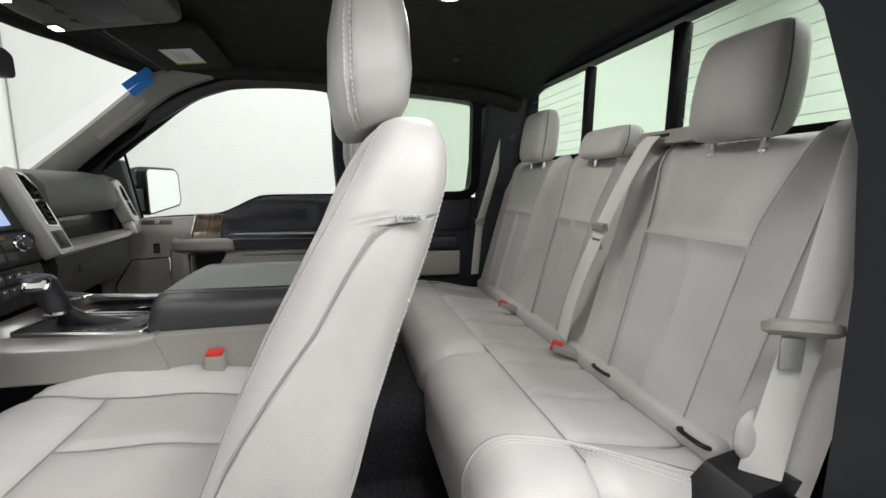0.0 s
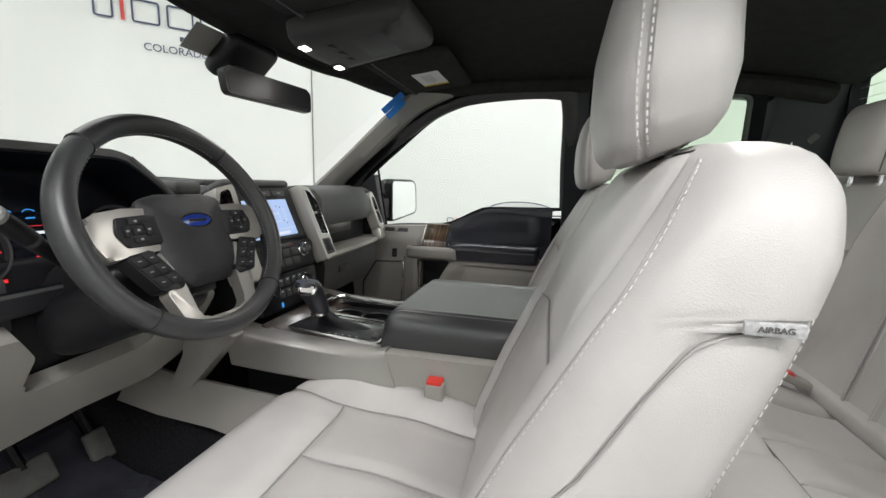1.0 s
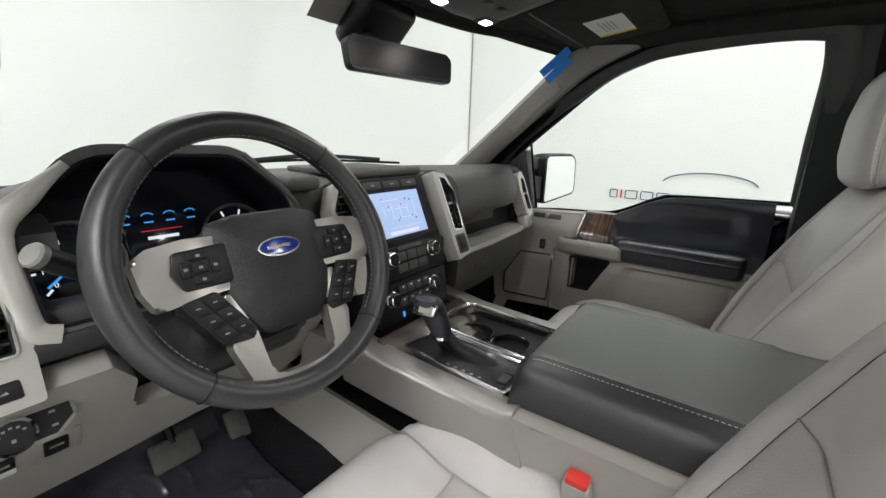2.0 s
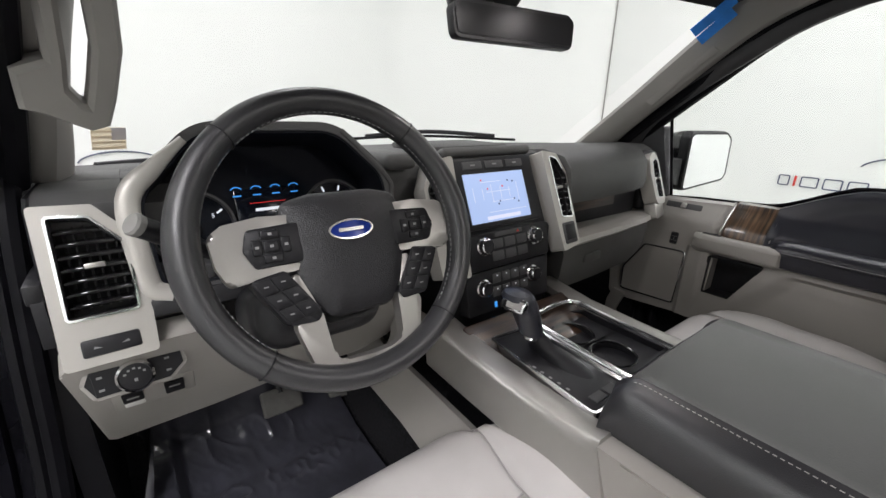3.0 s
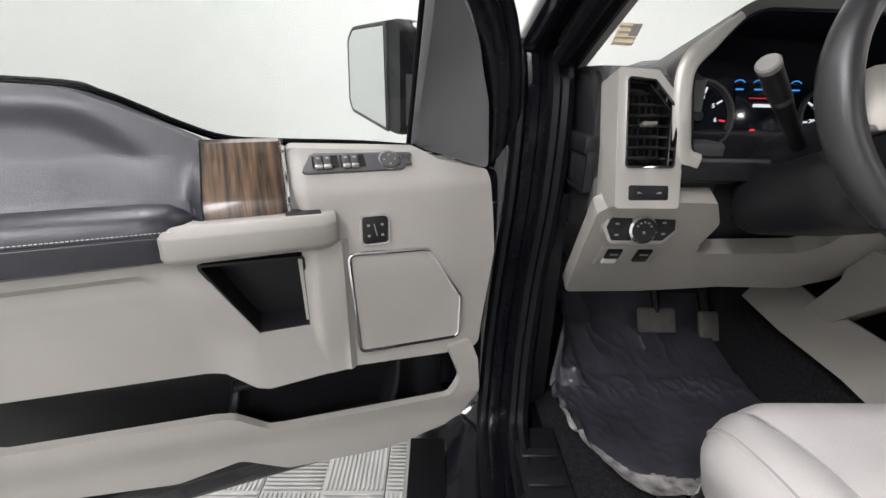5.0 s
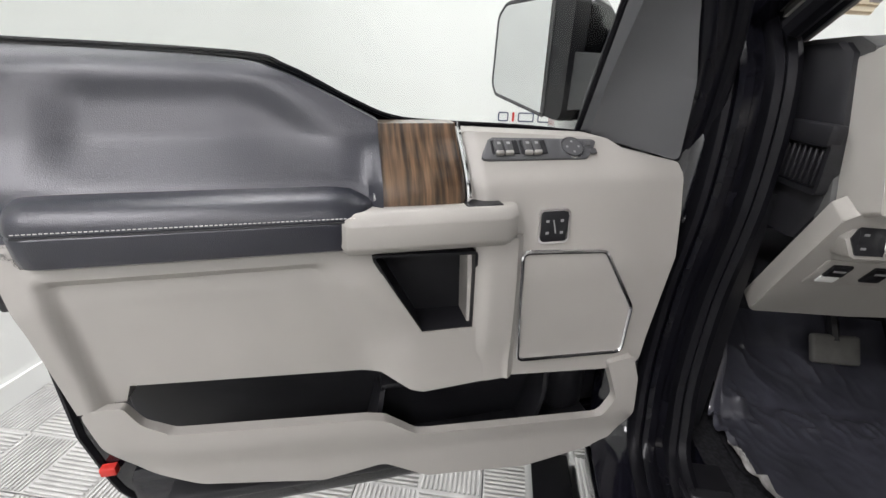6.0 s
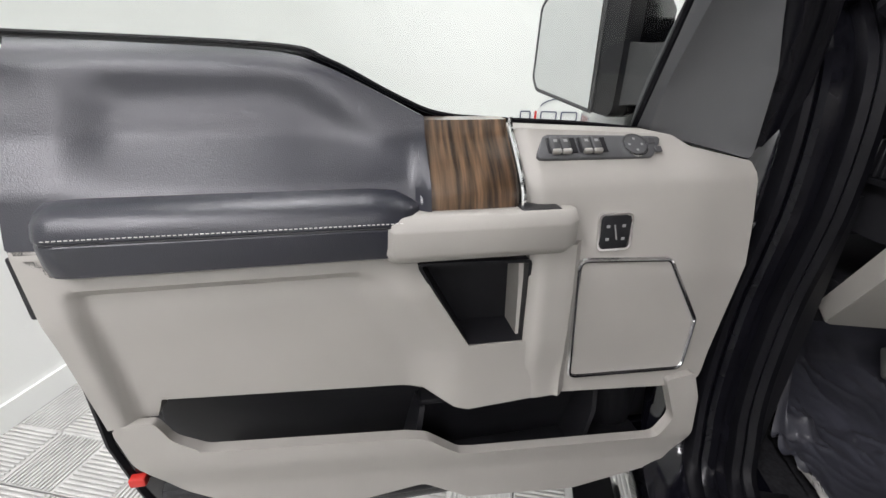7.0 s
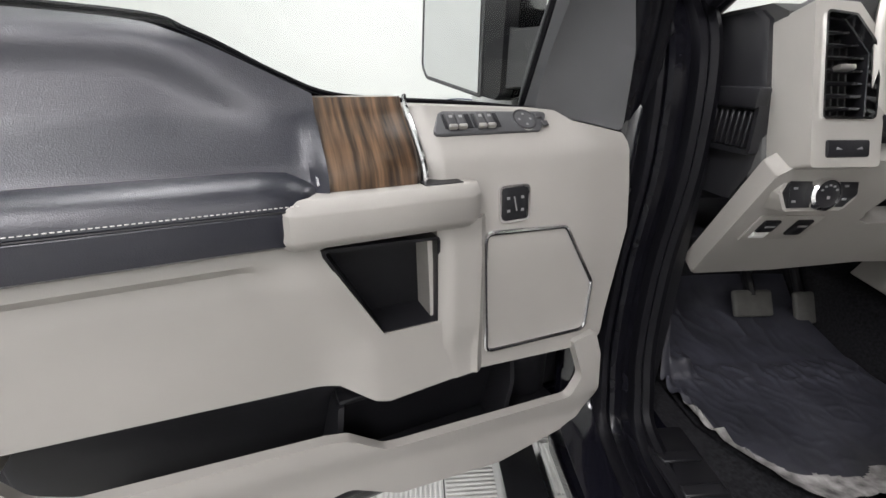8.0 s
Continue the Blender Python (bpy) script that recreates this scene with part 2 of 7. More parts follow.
def prism(pts, c0, c1, m=None, bevel=0.0, seg=2):
    """A polygon of (a, b) pushed from c0 to c1 along the third axis; the edges of the c1 face may be rounded."""
    bm = bmesh.new()
    lo = [bm.verts.new((a, b, c0)) for a, b in pts]
    hi = [bm.verts.new((a, b, c1)) for a, b in pts]
    n = len(pts)
    bm.faces.new(lo[::-1])
    top = bm.faces.new(hi)
    for i in range(n):
        bm.faces.new((lo[i], lo[(i + 1) % n], hi[(i + 1) % n], hi[i]))
    if bevel > 0:
        bmesh.ops.bevel(bm, geom=list(top.edges), offset=bevel, segments=seg, profile=0.5, affect="EDGES", clamp_overlap=True)
    return moved(bm, m) if m else bm


def ring_prism(outer, inner, c0, c1, m=None):
    """A flat frame between two outlines with the same number of points."""
    bm = bmesh.new()
    L = [[bm.verts.new((a, b, c)) for a, b in ps] for ps, c in ((outer, c0), (outer, c1), (inner, c1), (inner, c0))]
    n = len(outer)
    for k in range(4):
        A, B = L[k], L[(k + 1) % 4]
        for i in range(n):
            bm.faces.new((A[i], A[(i + 1) % n], B[(i + 1) % n], B[i]))
    return moved(bm, m) if m else bm


def inset_poly(pts, d):
    """The polygon shrunk by d (points kept one to one)."""
    n = len(pts)
    area = sum(pts[i][0] * pts[(i + 1) % n][1] - pts[(i + 1) % n][0] * pts[i][1] for i in range(n))
    s = 1 if area > 0 else -1
    out = []
    for i in range(n):
        p0, p, p1 = Vector(pts[i - 1]), Vector(pts[i]), Vector(pts[(i + 1) % n])
        a, b = (p - p0), (p1 - p)
        if a.length < 1e-7:
            a = b
        if b.length < 1e-7:
            b = a
        na, nb = Vector((-a.y, a.x)).normalized() * s, Vector((-b.y, b.x)).normalized() * s
        h = na + nb
        h = h / max(0.35, h.length_squared / 2) if h.length > 1e-6 else na
        out.append((p.x + h.x * d, p.y + h.y * d))
    return out


def spline(pts, n=8, closed=False):
    """A smooth line through the points."""
    P = [Vector(p) for p in pts]
    k = len(P)
    out = []
    for i in range(k if closed else k - 1):
        if closed:
            p0, p1, p2, p3 = P[i - 1], P[i], P[(i + 1) % k], P[(i + 2) % k]
        else:
            p0, p1, p2, p3 = P[max(0, i - 1)], P[i], P[i + 1], P[min(k - 1, i + 2)]
        for j in range(n):
            t = j / n
            out.append(0.5 * ((2 * p1) + (p2 - p0) * t + (2 * p0 - 5 * p1 + 4 * p2 - p3) * t * t + (3 * p1 - p0 - 3 * p2 + p3) * t ** 3))
    if not closed:
        out.append(P[-1])
    return out


def tube(pts, r, seg=8, closed=False, flat=1.0, up=None, cap=True):
    """A round or flattened bar along a line; r may be a list. flat squeezes it along the second axis."""
    P = [Vector(p) for p in pts]
    n = len(P)
    bm = bmesh.new()
    rings = []
    prev = None
    for i in range(n):
        if closed:
            d = P[(i + 1) % n] - P[i - 1]
        else:
            d = P[min(n - 1, i + 1)] - P[max(0, i - 1)]
        d.normalize()
        if up is not None:
            a = Vector(up)
            a = (a - d * a.dot(d))
            a = a.normalized() if a.length > 1e-6 else d.orthogonal().normalized()
        elif prev is None:
            a = d.orthogonal().normalized()
        else:
            a = (prev - d * prev.dot(d)).normalized()
        prev = a
        b = d.cross(a)
        ri = r[i] if isinstance(r, (list, tuple)) else r
        rings.append([bm.verts.new(P[i] + (b * math.cos(2 * math.pi * k / seg) + a * flat * math.sin(2 * math.pi * k / seg)) * ri) for k in range(seg)])
    for i in range(n if closed else n - 1):
        A, B = rings[i], rings[(i + 1) % n]
        for k in range(seg):
            bm.faces.new((A[k], A[(k + 1) % seg], B[(k + 1) % seg], B[k]))
    if not closed and cap:
        bm.faces.new(rings[0][::-1])
        bm.faces.new(rings[-1])
    return bm


def strip(pts, width, thick, side):
    """A flat band along a line; side is the direction across it."""
    P = [Vector(p) for p in pts]
    bm = bmesh.new()
    rows = []
    for i, p in enumerate(P):
        d = (P[min(len(P) - 1, i + 1)] - P[max(0, i - 1)]).normalized()
        s = side[i] if isinstance(side, list) else side
        s = Vector(s)
        s = (s - d * s.dot(d)).normalized() * width / 2
        nrm = d.cross(s).normalized() * thick / 2
        rows.append([bm.verts.new(p + q) for q in (s + nrm * 0.3, s * 0.9 + nrm, -s * 0.9 + nrm, -s + nrm * 0.3, -s - nrm * 0.3, -s * 0.9 - nrm, s * 0.9 - nrm, s - nrm * 0.3)])
    for A, B in zip(rows, rows[1:]):
        for k in range(8):
            bm.faces.new((A[k], A[(k + 1) % 8], B[(k + 1) % 8], B[k]))
    bm.faces.new(rows[0][::-1])
    bm.faces.new(rows[-1])
    return bm


def loft(rings, caps=True):
    bm = bmesh.new()
    R = [[bm.verts.new(p) for p in ring] for ring in rings]
    n = len(R[0])
    for A, B in zip(R, R[1:]):
        for k in range(n):
            bm.faces.new((A[k], A[(k + 1) % n], B[(k + 1) % n], B[k]))
    if caps:
        for ring, rev in ((R[0], True), (R[-1], False)):
            c = bm.verts.new(sum((v.co for v in ring), Vector()) / n)
            for k in range(n):
                a, b = ring[k], ring[(k + 1) % n]
                bm.faces.new((b, a, c) if rev else (a, b, c))
    return bm


def lathe(profile, seg=24, m=None):
    """Profile of (radius, height) turned about the third axis, closed at both ends."""
    rings = [[(r * math.cos(2 * math.pi * k / seg), r * math.sin(2 * math.pi * k / seg), h) for k in range(seg)] for r, h in profile]
    bm = loft(rings)
    return moved(bm, m) if m else bm


def sheet(fn, nu, nv):
    bm = bmesh.new()
    V = [[bm.verts.new(fn(i / nu, j / nv)) for j in range(nv + 1)] for i in range(nu + 1)]
    for i in range(nu):
        for j in range(nv):
            bm.faces.new((V[i][j], V[i + 1][j], V[i + 1][j + 1], V[i][j + 1]))
    return bm


def smooth01(a, lo, hi):
    t = min(1.0, max(0.0, (a - lo) / (hi - lo)))
    return t * t * (3 - 2 * t)


def table(x, xs, ys):
    return float(np.interp(x, xs, ys))


def puffed(fn, su, sv, nu, nv, h=0.006, dip=0.004, rim=0.14, ends=(1, 1, 1, 1)):
    """One sewn panel of a surface fn(u, v): it swells in the middle and sinks at its seams. su, sv map 0..1 to u and v (su may take v)."""
    e = 1e-3

    def at(a, b):
        v = sv[0] + (sv[1] - sv[0]) * b
        lo, hi = (su[0](v), su[1](v)) if callable(su[0]) else su
        u = lo + (hi - lo) * a
        p = Vector(fn(u, v))
        du = Vector(fn(u + e, v)) - Vector(fn(u - e, v))
        dv = Vector(fn(u, v + e)) - Vector(fn(u, v - e))
        n = du.cross(dv)
        n = n.normalized() if n.length > 1e-12 else Vector((0, 0, 1))
        dist = min(a if ends[0] else 1, 1 - a if ends[1] else 1, b if ends[2] else 1, 1 - b if ends[3] else 1)
        k = min(1.0, dist / rim)
        lift = -dip + (h + dip) * (1 - (1 - k) ** 2.2)
        return p + n * lift
    return sheet(at, nu, nv)


def on_surface(fn, uvs, lift=0.0):
    e = 1e-3
    out = []
    for u, v in uvs:
        p = Vector(fn(u, v))
        n = (Vector(fn(u + e, v)) - Vector(fn(u - e, v))).cross(Vector(fn(u, v + e)) - Vector(fn(u, v - e)))
        out.append(p + (n.normalized() if n.length > 1e-12 else n) * lift)
    return out


def stitches(pts, gap=0.0075, r=0.0009, lift=Vector((0, 0, 0))):
    """A row of short thread stitches along a line, as one mesh."""
    P = [Vector(p) for p in pts]
    bm = bmesh.new()
    acc, start = 0.0, None
    verts = []
    for a, b in zip(P, P[1:]):
        L = (b - a).length
        d = (b - a).normalized() if L > 1e-9 else Vector((1, 0, 0))
        s = gap - acc
        while s < L:
            verts.append((a + d * s, d))
            s += gap
        acc = (acc + L) % gap
    for p, d in verts:
        o = d.orthogonal().normalized()
        q = d.cross(o)
        ends = []
        for t in (-gap * 0.3, gap * 0.3):
            ends.append([bm.verts.new(p + d * t + lift + (o * math.cos(k * math.pi / 2) + q * math.sin(k * math.pi / 2)) * r) for k in range(4)])
        A, B = ends
        for k in range(4):
            bm.faces.new((A[k], A[(k + 1) % 4], B[(k + 1) % 4], B[k]))
        bm.faces.new(A[::-1])
        bm.faces.new(B)
    return bm


def ellipse(cx, cy, rx, ry, n=28):
    return [(cx + rx * math.cos(2 * math.pi * k / n), cy + ry * math.sin(2 * math.pi * k / n)) for k in range(n)]


def rect(x0, y0, x1, y1):
    return [(x0, y0), (x1, y0), (x1, y1), (x0, y1)]


def lettering(name, text, size, m, material, parent=None, label="", depth=0.0006):
    cu = bpy.data.curves.new(name, "FONT")
    cu.body, cu.size, cu.extrude, cu.align_x, cu.align_y = text, size, depth, "CENTER", "CENTER"
    cu.materials.append(material)
    tmp = bpy.data.objects.new(name, cu)
    scene.collection.objects.link(tmp)
    dg = bpy.context.evaluated_depsgraph_get()
    me = bpy.data.meshes.new_from_object(tmp.evaluated_get(dg))
    bpy.data.objects.remove(tmp)
    me.transform(m)
    if not me.materials:
        me.materials.append(material)
    ob = new(name, me)
    if parent is not None:
        ob.parent = parent
    if label:
        ob["label"] = label
    return ob


def basis(origin, xa, ya, za):
    m = Matrix.Identity(4)
    for i, a in enumerate((xa, ya, za)):
        for j in range(3):
            m[j][i] = a[j]
    m.translation = Vector(origin)
    return m


def facing(origin, right, up):
    """A frame whose first axis is right, second up, third out of the face."""
    r = Vector(right).normalized()
    u = Vector(up)
    u = (u - r * u.dot(r)).normalized()
    return basis(origin, r, u, r.cross(u))

# ---- the photo bay round the truck ----
PLAN = round_poly([(-2.97, -6.5), (4.2, -6.5), (4.2, 2.68), (2.44, 4.44), (-2.97, 4.44)], [0.2, 0.2, 0.02, 0.8, 1.6], 10)
ROOM_H = 4.2
bm = bmesh.new()
out = inset_poly(PLAN, -0.15)
rows = [[bm.verts.new((x, y, z)) for x, y in ps] for ps, z in ((PLAN, 0), (PLAN, ROOM_H), (out, ROOM_H), (out, 0))]
for k in range(4):
    A, B = rows[k], rows[(k + 1) % 4]
    for i in range(len(PLAN)):
        bm.faces.new((A[i], A[(i + 1) % len(PLAN)], B[(i + 1) % len(PLAN)], B[i]))
tagged(link_mesh("wall_round_bay", bm, WALL), "plain white painted walls of the photo bay", "wall", kind="structure")
tagged(link_mesh("ceiling", prism(inset_poly(PLAN, -0.14), ROOM_H + 0.002, ROOM_H + 0.12), WALL), "plain white ceiling of the photo bay", "ceiling", kind="structure")
base_in = inset_poly(PLAN, 0.014)
tagged(link_mesh("baseboard", ring_prism(inset_poly(PLAN, 0.001), base_in, 0.002, 0.10), WALL), "white baseboard along the bay wall", "baseboard", kind="structure")
tagged(link_mesh("trim", prism(rect(4.182, 2.665, 4.197, 2.672), 0.1, ROOM_H), PILLAR), "thin grey vertical joint in the wall", "wall joint", kind="structure")
floor = tagged(link_mesh("floor", prism(inset_poly(PLAN, -0.14), -0.2, -0.012), TILE_GAP), "pale grey ribbed interlocking garage floor tiles", "floor", kind="structure")

# interlocking floor tiles: four quarters of diagonal-turned ribs on a plate
T = 0.40


def ribbed_tile():
    bm = bmesh.new()
    bms = [rbox((0, 0, -0.006), (T - 0.004, T - 0.004, 0.008), 0.001, 1)]
    n = 13
    for qx in (-1, 1):
        for qy in (-1, 1):
            for k in range(n):
                a = (k + 0.5) / n * (T / 2 - 0.006) + 0.003
                c = T / 4
                if qx * qy > 0:
                    bms.append(rbox((qx * a, qy * c, 0.001), (0.0085, T / 2 - 0.010, 0.008), 0.002, 1))
                else:
                    bms.append(rbox((qx * c, qy * a, 0.001), (T / 2 - 0.010, 0.0085, 0.008), 0.002, 1))
    return join(*bms)


tile = link_mesh("tile", ribbed_tile(), TILE, floor)
tile_mesh = tile.data
first = True
for i in range(-9, 1):
    for j in range(-4, 9):
        x, y = i * T + 0.23, j * T + 0.1
        if x < -3.1 or x > 0.0:
            continue
        ob = tile if first else new("tile", tile_mesh)
        first = False
        ob.parent = floor
        ob.location = (x, y, 0)

# the rest of the tiled floor, too far off to show its ribs
vs, fs = [], []
for i in range(-9, 12):
    for j in range(-17, 13):
        x, y = i * T + 0.23, j * T + 0.1
        if (x <= 0.0 and -4 <= j <= 8) or x > 4.4 or y > 4.6 or y < -6.7:
            continue
        h, n = T / 2 - 0.002, len(vs)
        vs += [(x - h, y - h, -0.002), (x + h, y - h, -0.002), (x + h, y + h, -0.002), (x - h, y + h, -0.002)]
        vs += [(x - h, y - h, -0.010), (x + h, y - h, -0.010), (x + h, y + h, -0.010), (x - h, y + h, -0.010)]
        fs += [(n, n + 1, n + 2, n + 3)] + [(n + a, n + 4 + a, n + 4 + (a + 1) % 4, n + (a + 1) % 4) for a in range(4)]
me = bpy.data.meshes.new("far_tiles")
me.from_pydata(vs, [], fs)
me.materials.append(TILE)
far = tagged(new("far_tiles", me), kind="stuff")
far.parent = floor

# wall lettering: dealer name as plain bars, drawn as flat cut shapes


def wall_sign(name, m, s, h, label):
    ob = thing(name, label, "wall sign")
    x = 0.0
    for k, (w, mm) in enumerate(((0.10, LOGO_DARK), (0.020, LOGO_RED), (0.15, LOGO_DARK), (0.15, LOGO_DARK), (0.15, LOGO_DARK), (0.10, None), (0.12, LOGO_DARK), (0.12, LOGO_DARK), (0.18, LOGO_DARK), (0.15, LOGO_DARK), (0.14, LOGO_DARK))):
        if mm:
            outer = round_poly(rect(x, 0, x + w, h), 0.02)
            if w >= 0.1:
                b = ring_prism(outer, inset_poly(outer, 0.011), 0.0, 0.004)
            else:
                b = prism(outer, 0.0, 0.004)
            part("letter_bar", moved(b, m @ Matrix.Scale(s, 4)), mm, ob)
        x += w + 0.035
    return ob, x * s


mfront = facing((-1.232, 4.43, 0.722), (1, 0, 0), (0, 0, 1))
sg, _ = wall_sign("wall_sign", mfront, 1.15, 0.087, "navy and red dealer lettering on the white wall")
arc = [(0.52 + 0.31 * math.cos(a), 0.135 + 0.105 * math.sin(a), 0.002) for a in np.linspace(0.15, math.pi - 0.15, 16)]
part("football_arc", moved(tube(arc, 0.006, 5), mfront), LOGO_DARK, sg)
for k in range(9):
    a = 1.15 + k * 0.105
    p = Vector((0.52 + 0.31 * math.cos(a), 0.135 + 0.105 * math.sin(a), 0.003))
    part("lace", moved(rbox(p, (0.006, 0.022, 0.004), 0.001, 1), mfront), LOGO_DARK, sg)
mright = facing((4.19, 0.737, 0.785), (0, -1, 0), (0, 0, 1))
sg, _ = wall_sign("wall_sign", mright, 0.86, 0.112, "navy and red dealer lettering on the white wall")
arc = [(0.93 + 0.41 * math.cos(a), 0.205 + 0.12 * math.sin(a), 0.002) for a in np.linspace(0.15, math.pi - 0.15, 16)]
part("football_arc", moved(tube(arc, 0.006, 5), mright), LOGO_DARK, sg)
mdiag = facing((2.60, 4.265, 2.98), (0.7071, -0.7071, 0), (0, 0, 1)) @ Matrix.Translation((0, 0, 0.006))
sg, _ = wall_sign("wall_sign", mdiag, 1.75, 0.14, "large navy and red dealer lettering on the white wall")
lettering("slogan", "COLORADO'S #1", 0.115, mdiag @ Matrix.Translation((0.86, -0.24, 0.004)), LOGO_DARK, sg, "small navy capitals")
part("slogan_bar", moved(rbox((1.02, -0.10, 0.002), (0.5, 0.05, 0.004), 0.001, 1), mdiag), LOGO_DARK, sg)

# ceiling light fixtures: a slim white tray with a raised rim round each light
for lx, ly, lw in CEILING_LIGHTS:
    fx = thing("ceiling_light", "slim white rectangular light fixture under the ceiling", "ceiling light", "ceiling lights")
    part("tray", rbox((lx, ly, 4.165), (0.70, 2.70, 0.066), 0.008, 2), WALL, fx)
    rim_o = round_poly(rect(lx - 0.35, ly - 1.35, lx + 0.35, ly + 1.35), 0.01, 2)
    part("rim", ring_prism(rim_o, inset_poly(rim_o, 0.025), 4.09, 4.135), WALL, fx)

# ---- cab shell ----
cab = thing("truck_cab", "black pickup truck cab shell with both driver-side doors open", "truck cab", kind="structure")


def both(fn):
    for s in (-1, 1):
        fn(s)


# floor pan and toe board
prof = [(-1.48, 0.60), (-1.30, 0.60), (-0.80, 0.575), (-0.2, 0.565), (0.35, 0.575), (0.50, 0.62), (0.70, 0.84), (0.78, 1.05)]
bm = bmesh.new()
lo = [[bm.verts.new((x, y, z - d)) for y, z in prof] for x, d in ((-0.80, 0), (0.80, 0), (0.80, 0.06), (-0.80, 0.06))]
for k in range(4):
    A, B = lo[k], lo[(k + 1) % 4]
    for i in range(len(prof) - 1):
        bm.faces.new((A[i], A[i + 1], B[i + 1], B[i]))
part("floor_carpet", bm, CARPET, cab, "black floor carpet")
part("tunnel", rbox((0, -0.1, 0.62), (0.46, 1.5, 0.24), 0.05, 4), CARPET, cab)
part("tunnel_side", rbox((0, 0.30, 0.645), (0.55, 0.72, 0.20), 0.04, 4), CARPET, cab)
# firewall behind the dash
part("firewall", rbox((0, 0.80, 0.98), (1.56, 0.03, 0.5), 0.01), BLACK, cab)


# roof: outer skin and headliner
def roof_point(a, b, up):
    x = (a - 0.5) * 2
    front = 0.235 - 0.22 * abs(x) ** 2.5
    y = front - b * (front + 1.46)
    z = 1.735 - 0.075 * abs(x) ** 3.2 - 0.06 * smooth01(y, -0.25, 0.20) - 0.02 * smooth01(-y, 1.1, 1.46)
    return (x * (0.655 if up == 0 else 0.69), y, z + up)


tagged(link_mesh("headliner", sheet(lambda a, b: roof_point(a, b, 0), 24, 24), HEADLINER), "charcoal cloth headliner of the cab", "headliner", kind="structure")
part("roof_skin", sheet(lambda a, b: roof_point(a, b, 0.05), 16, 16), PAINT, cab, "black painted roof panel")
part("windshield_header", tube(spline([(-0.60, 0.03, 1.662), (-0.4, 0.13, 1.672), (-0.27, 0.205, 1.678), (0, 0.245, 1.683), (0.27, 0.205, 1.678), (0.4, 0.13, 1.672), (0.60, 0.03, 1.662)], 5), 0.022, 10), HEADLINER, cab)

# windscreen
WS0 = [(-0.70, 0.60, 1.27), (-0.4, 0.78, 1.265), (0, 0.85, 1.262), (0.4, 0.78, 1.265), (0.70, 0.60, 1.27)]
WS1 = [(-0.60, 0.04, 1.665), (-0.3, 0.195, 1.685), (0, 0.25, 1.69), (0.3, 0.195, 1.685), (0.60, 0.04, 1.665)]
a0, a1 = spline(WS0, 5), spline(WS1, 5)
pane = part("windscreen", sheet(lambda u, v: a0[round(u * 20)].lerp(a1[round(u * 20)], v), 20, 2), GLASS, cab, "clear laminated windscreen")
pane.visible_shadow = False
part("cowl_strip", tube([p + Vector((0, 0.014, -0.010)) for p in a0], 0.008, 6), BLACK, cab)
wiper = thing("wiper_arm", "black wiper arm resting at the windscreen base", "wiper")
part("arm", tube(spline([(0.05, 0.93, 1.285), (0.3, 0.90, 1.30), (0.56, 0.80, 1.285)], 6), 0.008, 6), BLACK, wiper)
part("blade", tube(spline([(-0.15, 0.93, 1.272), (0.25, 0.90, 1.285), (0.62, 0.74, 1.272)], 6), 0.005, 6), RUBBER, wiper)
part("bonnet", sheet(lambda u, v: (-0.85 + 1.7 * u, 0.94 + 0.5 * v, 1.24 - 0.10 * v - 0.14 * abs(2 * u - 1) ** 3), 16, 6), PAINT, cab, "black painted bonnet")


# A-pillars, side rails, B-pillar and rear quarter
def a_pillar(s):
    g = 0.028 if s < 0 else 0.0
    F = spline([(s * (0.720 + g), 0.58, 1.225), (s * (0.700 + g), 0.49, 1.29), (s * (0.660 + 1.2 * g), 0.30, 1.43), (s * (0.620 + 0.7 * g), 0.115, 1.573), (s * 0.595, 0.0, 1.655)], 6)
    B = spline([(s * 0.765, 0.27, 1.29), (s * 0.740, 0.186, 1.365), (s * 0.700, 0.045, 1.47), (s * 0.660, -0.13, 1.588), (s * 0.625, -0.33, 1.640)], 6)
    rings = []
    for f, b in zip(F, B):
        mid = f.lerp(b, 0.60)
        bulge = Vector((-s * 0.018, -0.004, -0.004))
        out = Vector((s * 0.045, 0.01, 0.012))
        rings.append([f, f.lerp(mid, 0.12) + bulge * 0.7, f.lerp(mid, 0.5) + bulge, f.lerp(mid, 0.88) + bulge * 0.8, mid, mid + out, f.lerp(mid, 0.5) + out * 1.2, f + out])
    part("pillar_trim", loft(rings), PILLAR, cab, "grey plastic windscreen pillar trim")
    skin = [f.lerp(b, 0.38) + Vector((s * 0.085, 0.02, 0.02)) for f, b in zip(F, B)]
    part("pillar_skin", tube(skin, 0.055, 12, flat=0.7, up=(s * 1.0, 0.3, 0.4)), PAINT, cab, "black painted windscreen pillar")
    for k, off in ((0.66, 0.02), (0.80, 0.045)):
        part("door_seal", tube([f.lerp(b, k) + Vector((s * off, 0.0, 0.0)) for f, b in zip(F, B)], 0.016, 8), RUBBER, cab)
    rail = spline([(s * 0.63, -0.02, 1.655), (s * 0.618, -0.25, 1.672), (s * 0.615, -0.6, 1.672), (s * 0.62, -1.1, 1.66), (s * 0.64, -1.38, 1.62)], 6)
    part("roof_rail", tube(rail, 0.045, 12, flat=0.7, up=(0, 0, 1)), HEADLINER, cab)
    rails = [p + Vector((s * 0.07, 0, 0.0)) for p in rail]
    part("roof_rail_skin", tube(rails, 0.05, 12, flat=0.8, up=(0, 0, 1)), PAINT, cab)


both(a_pillar)
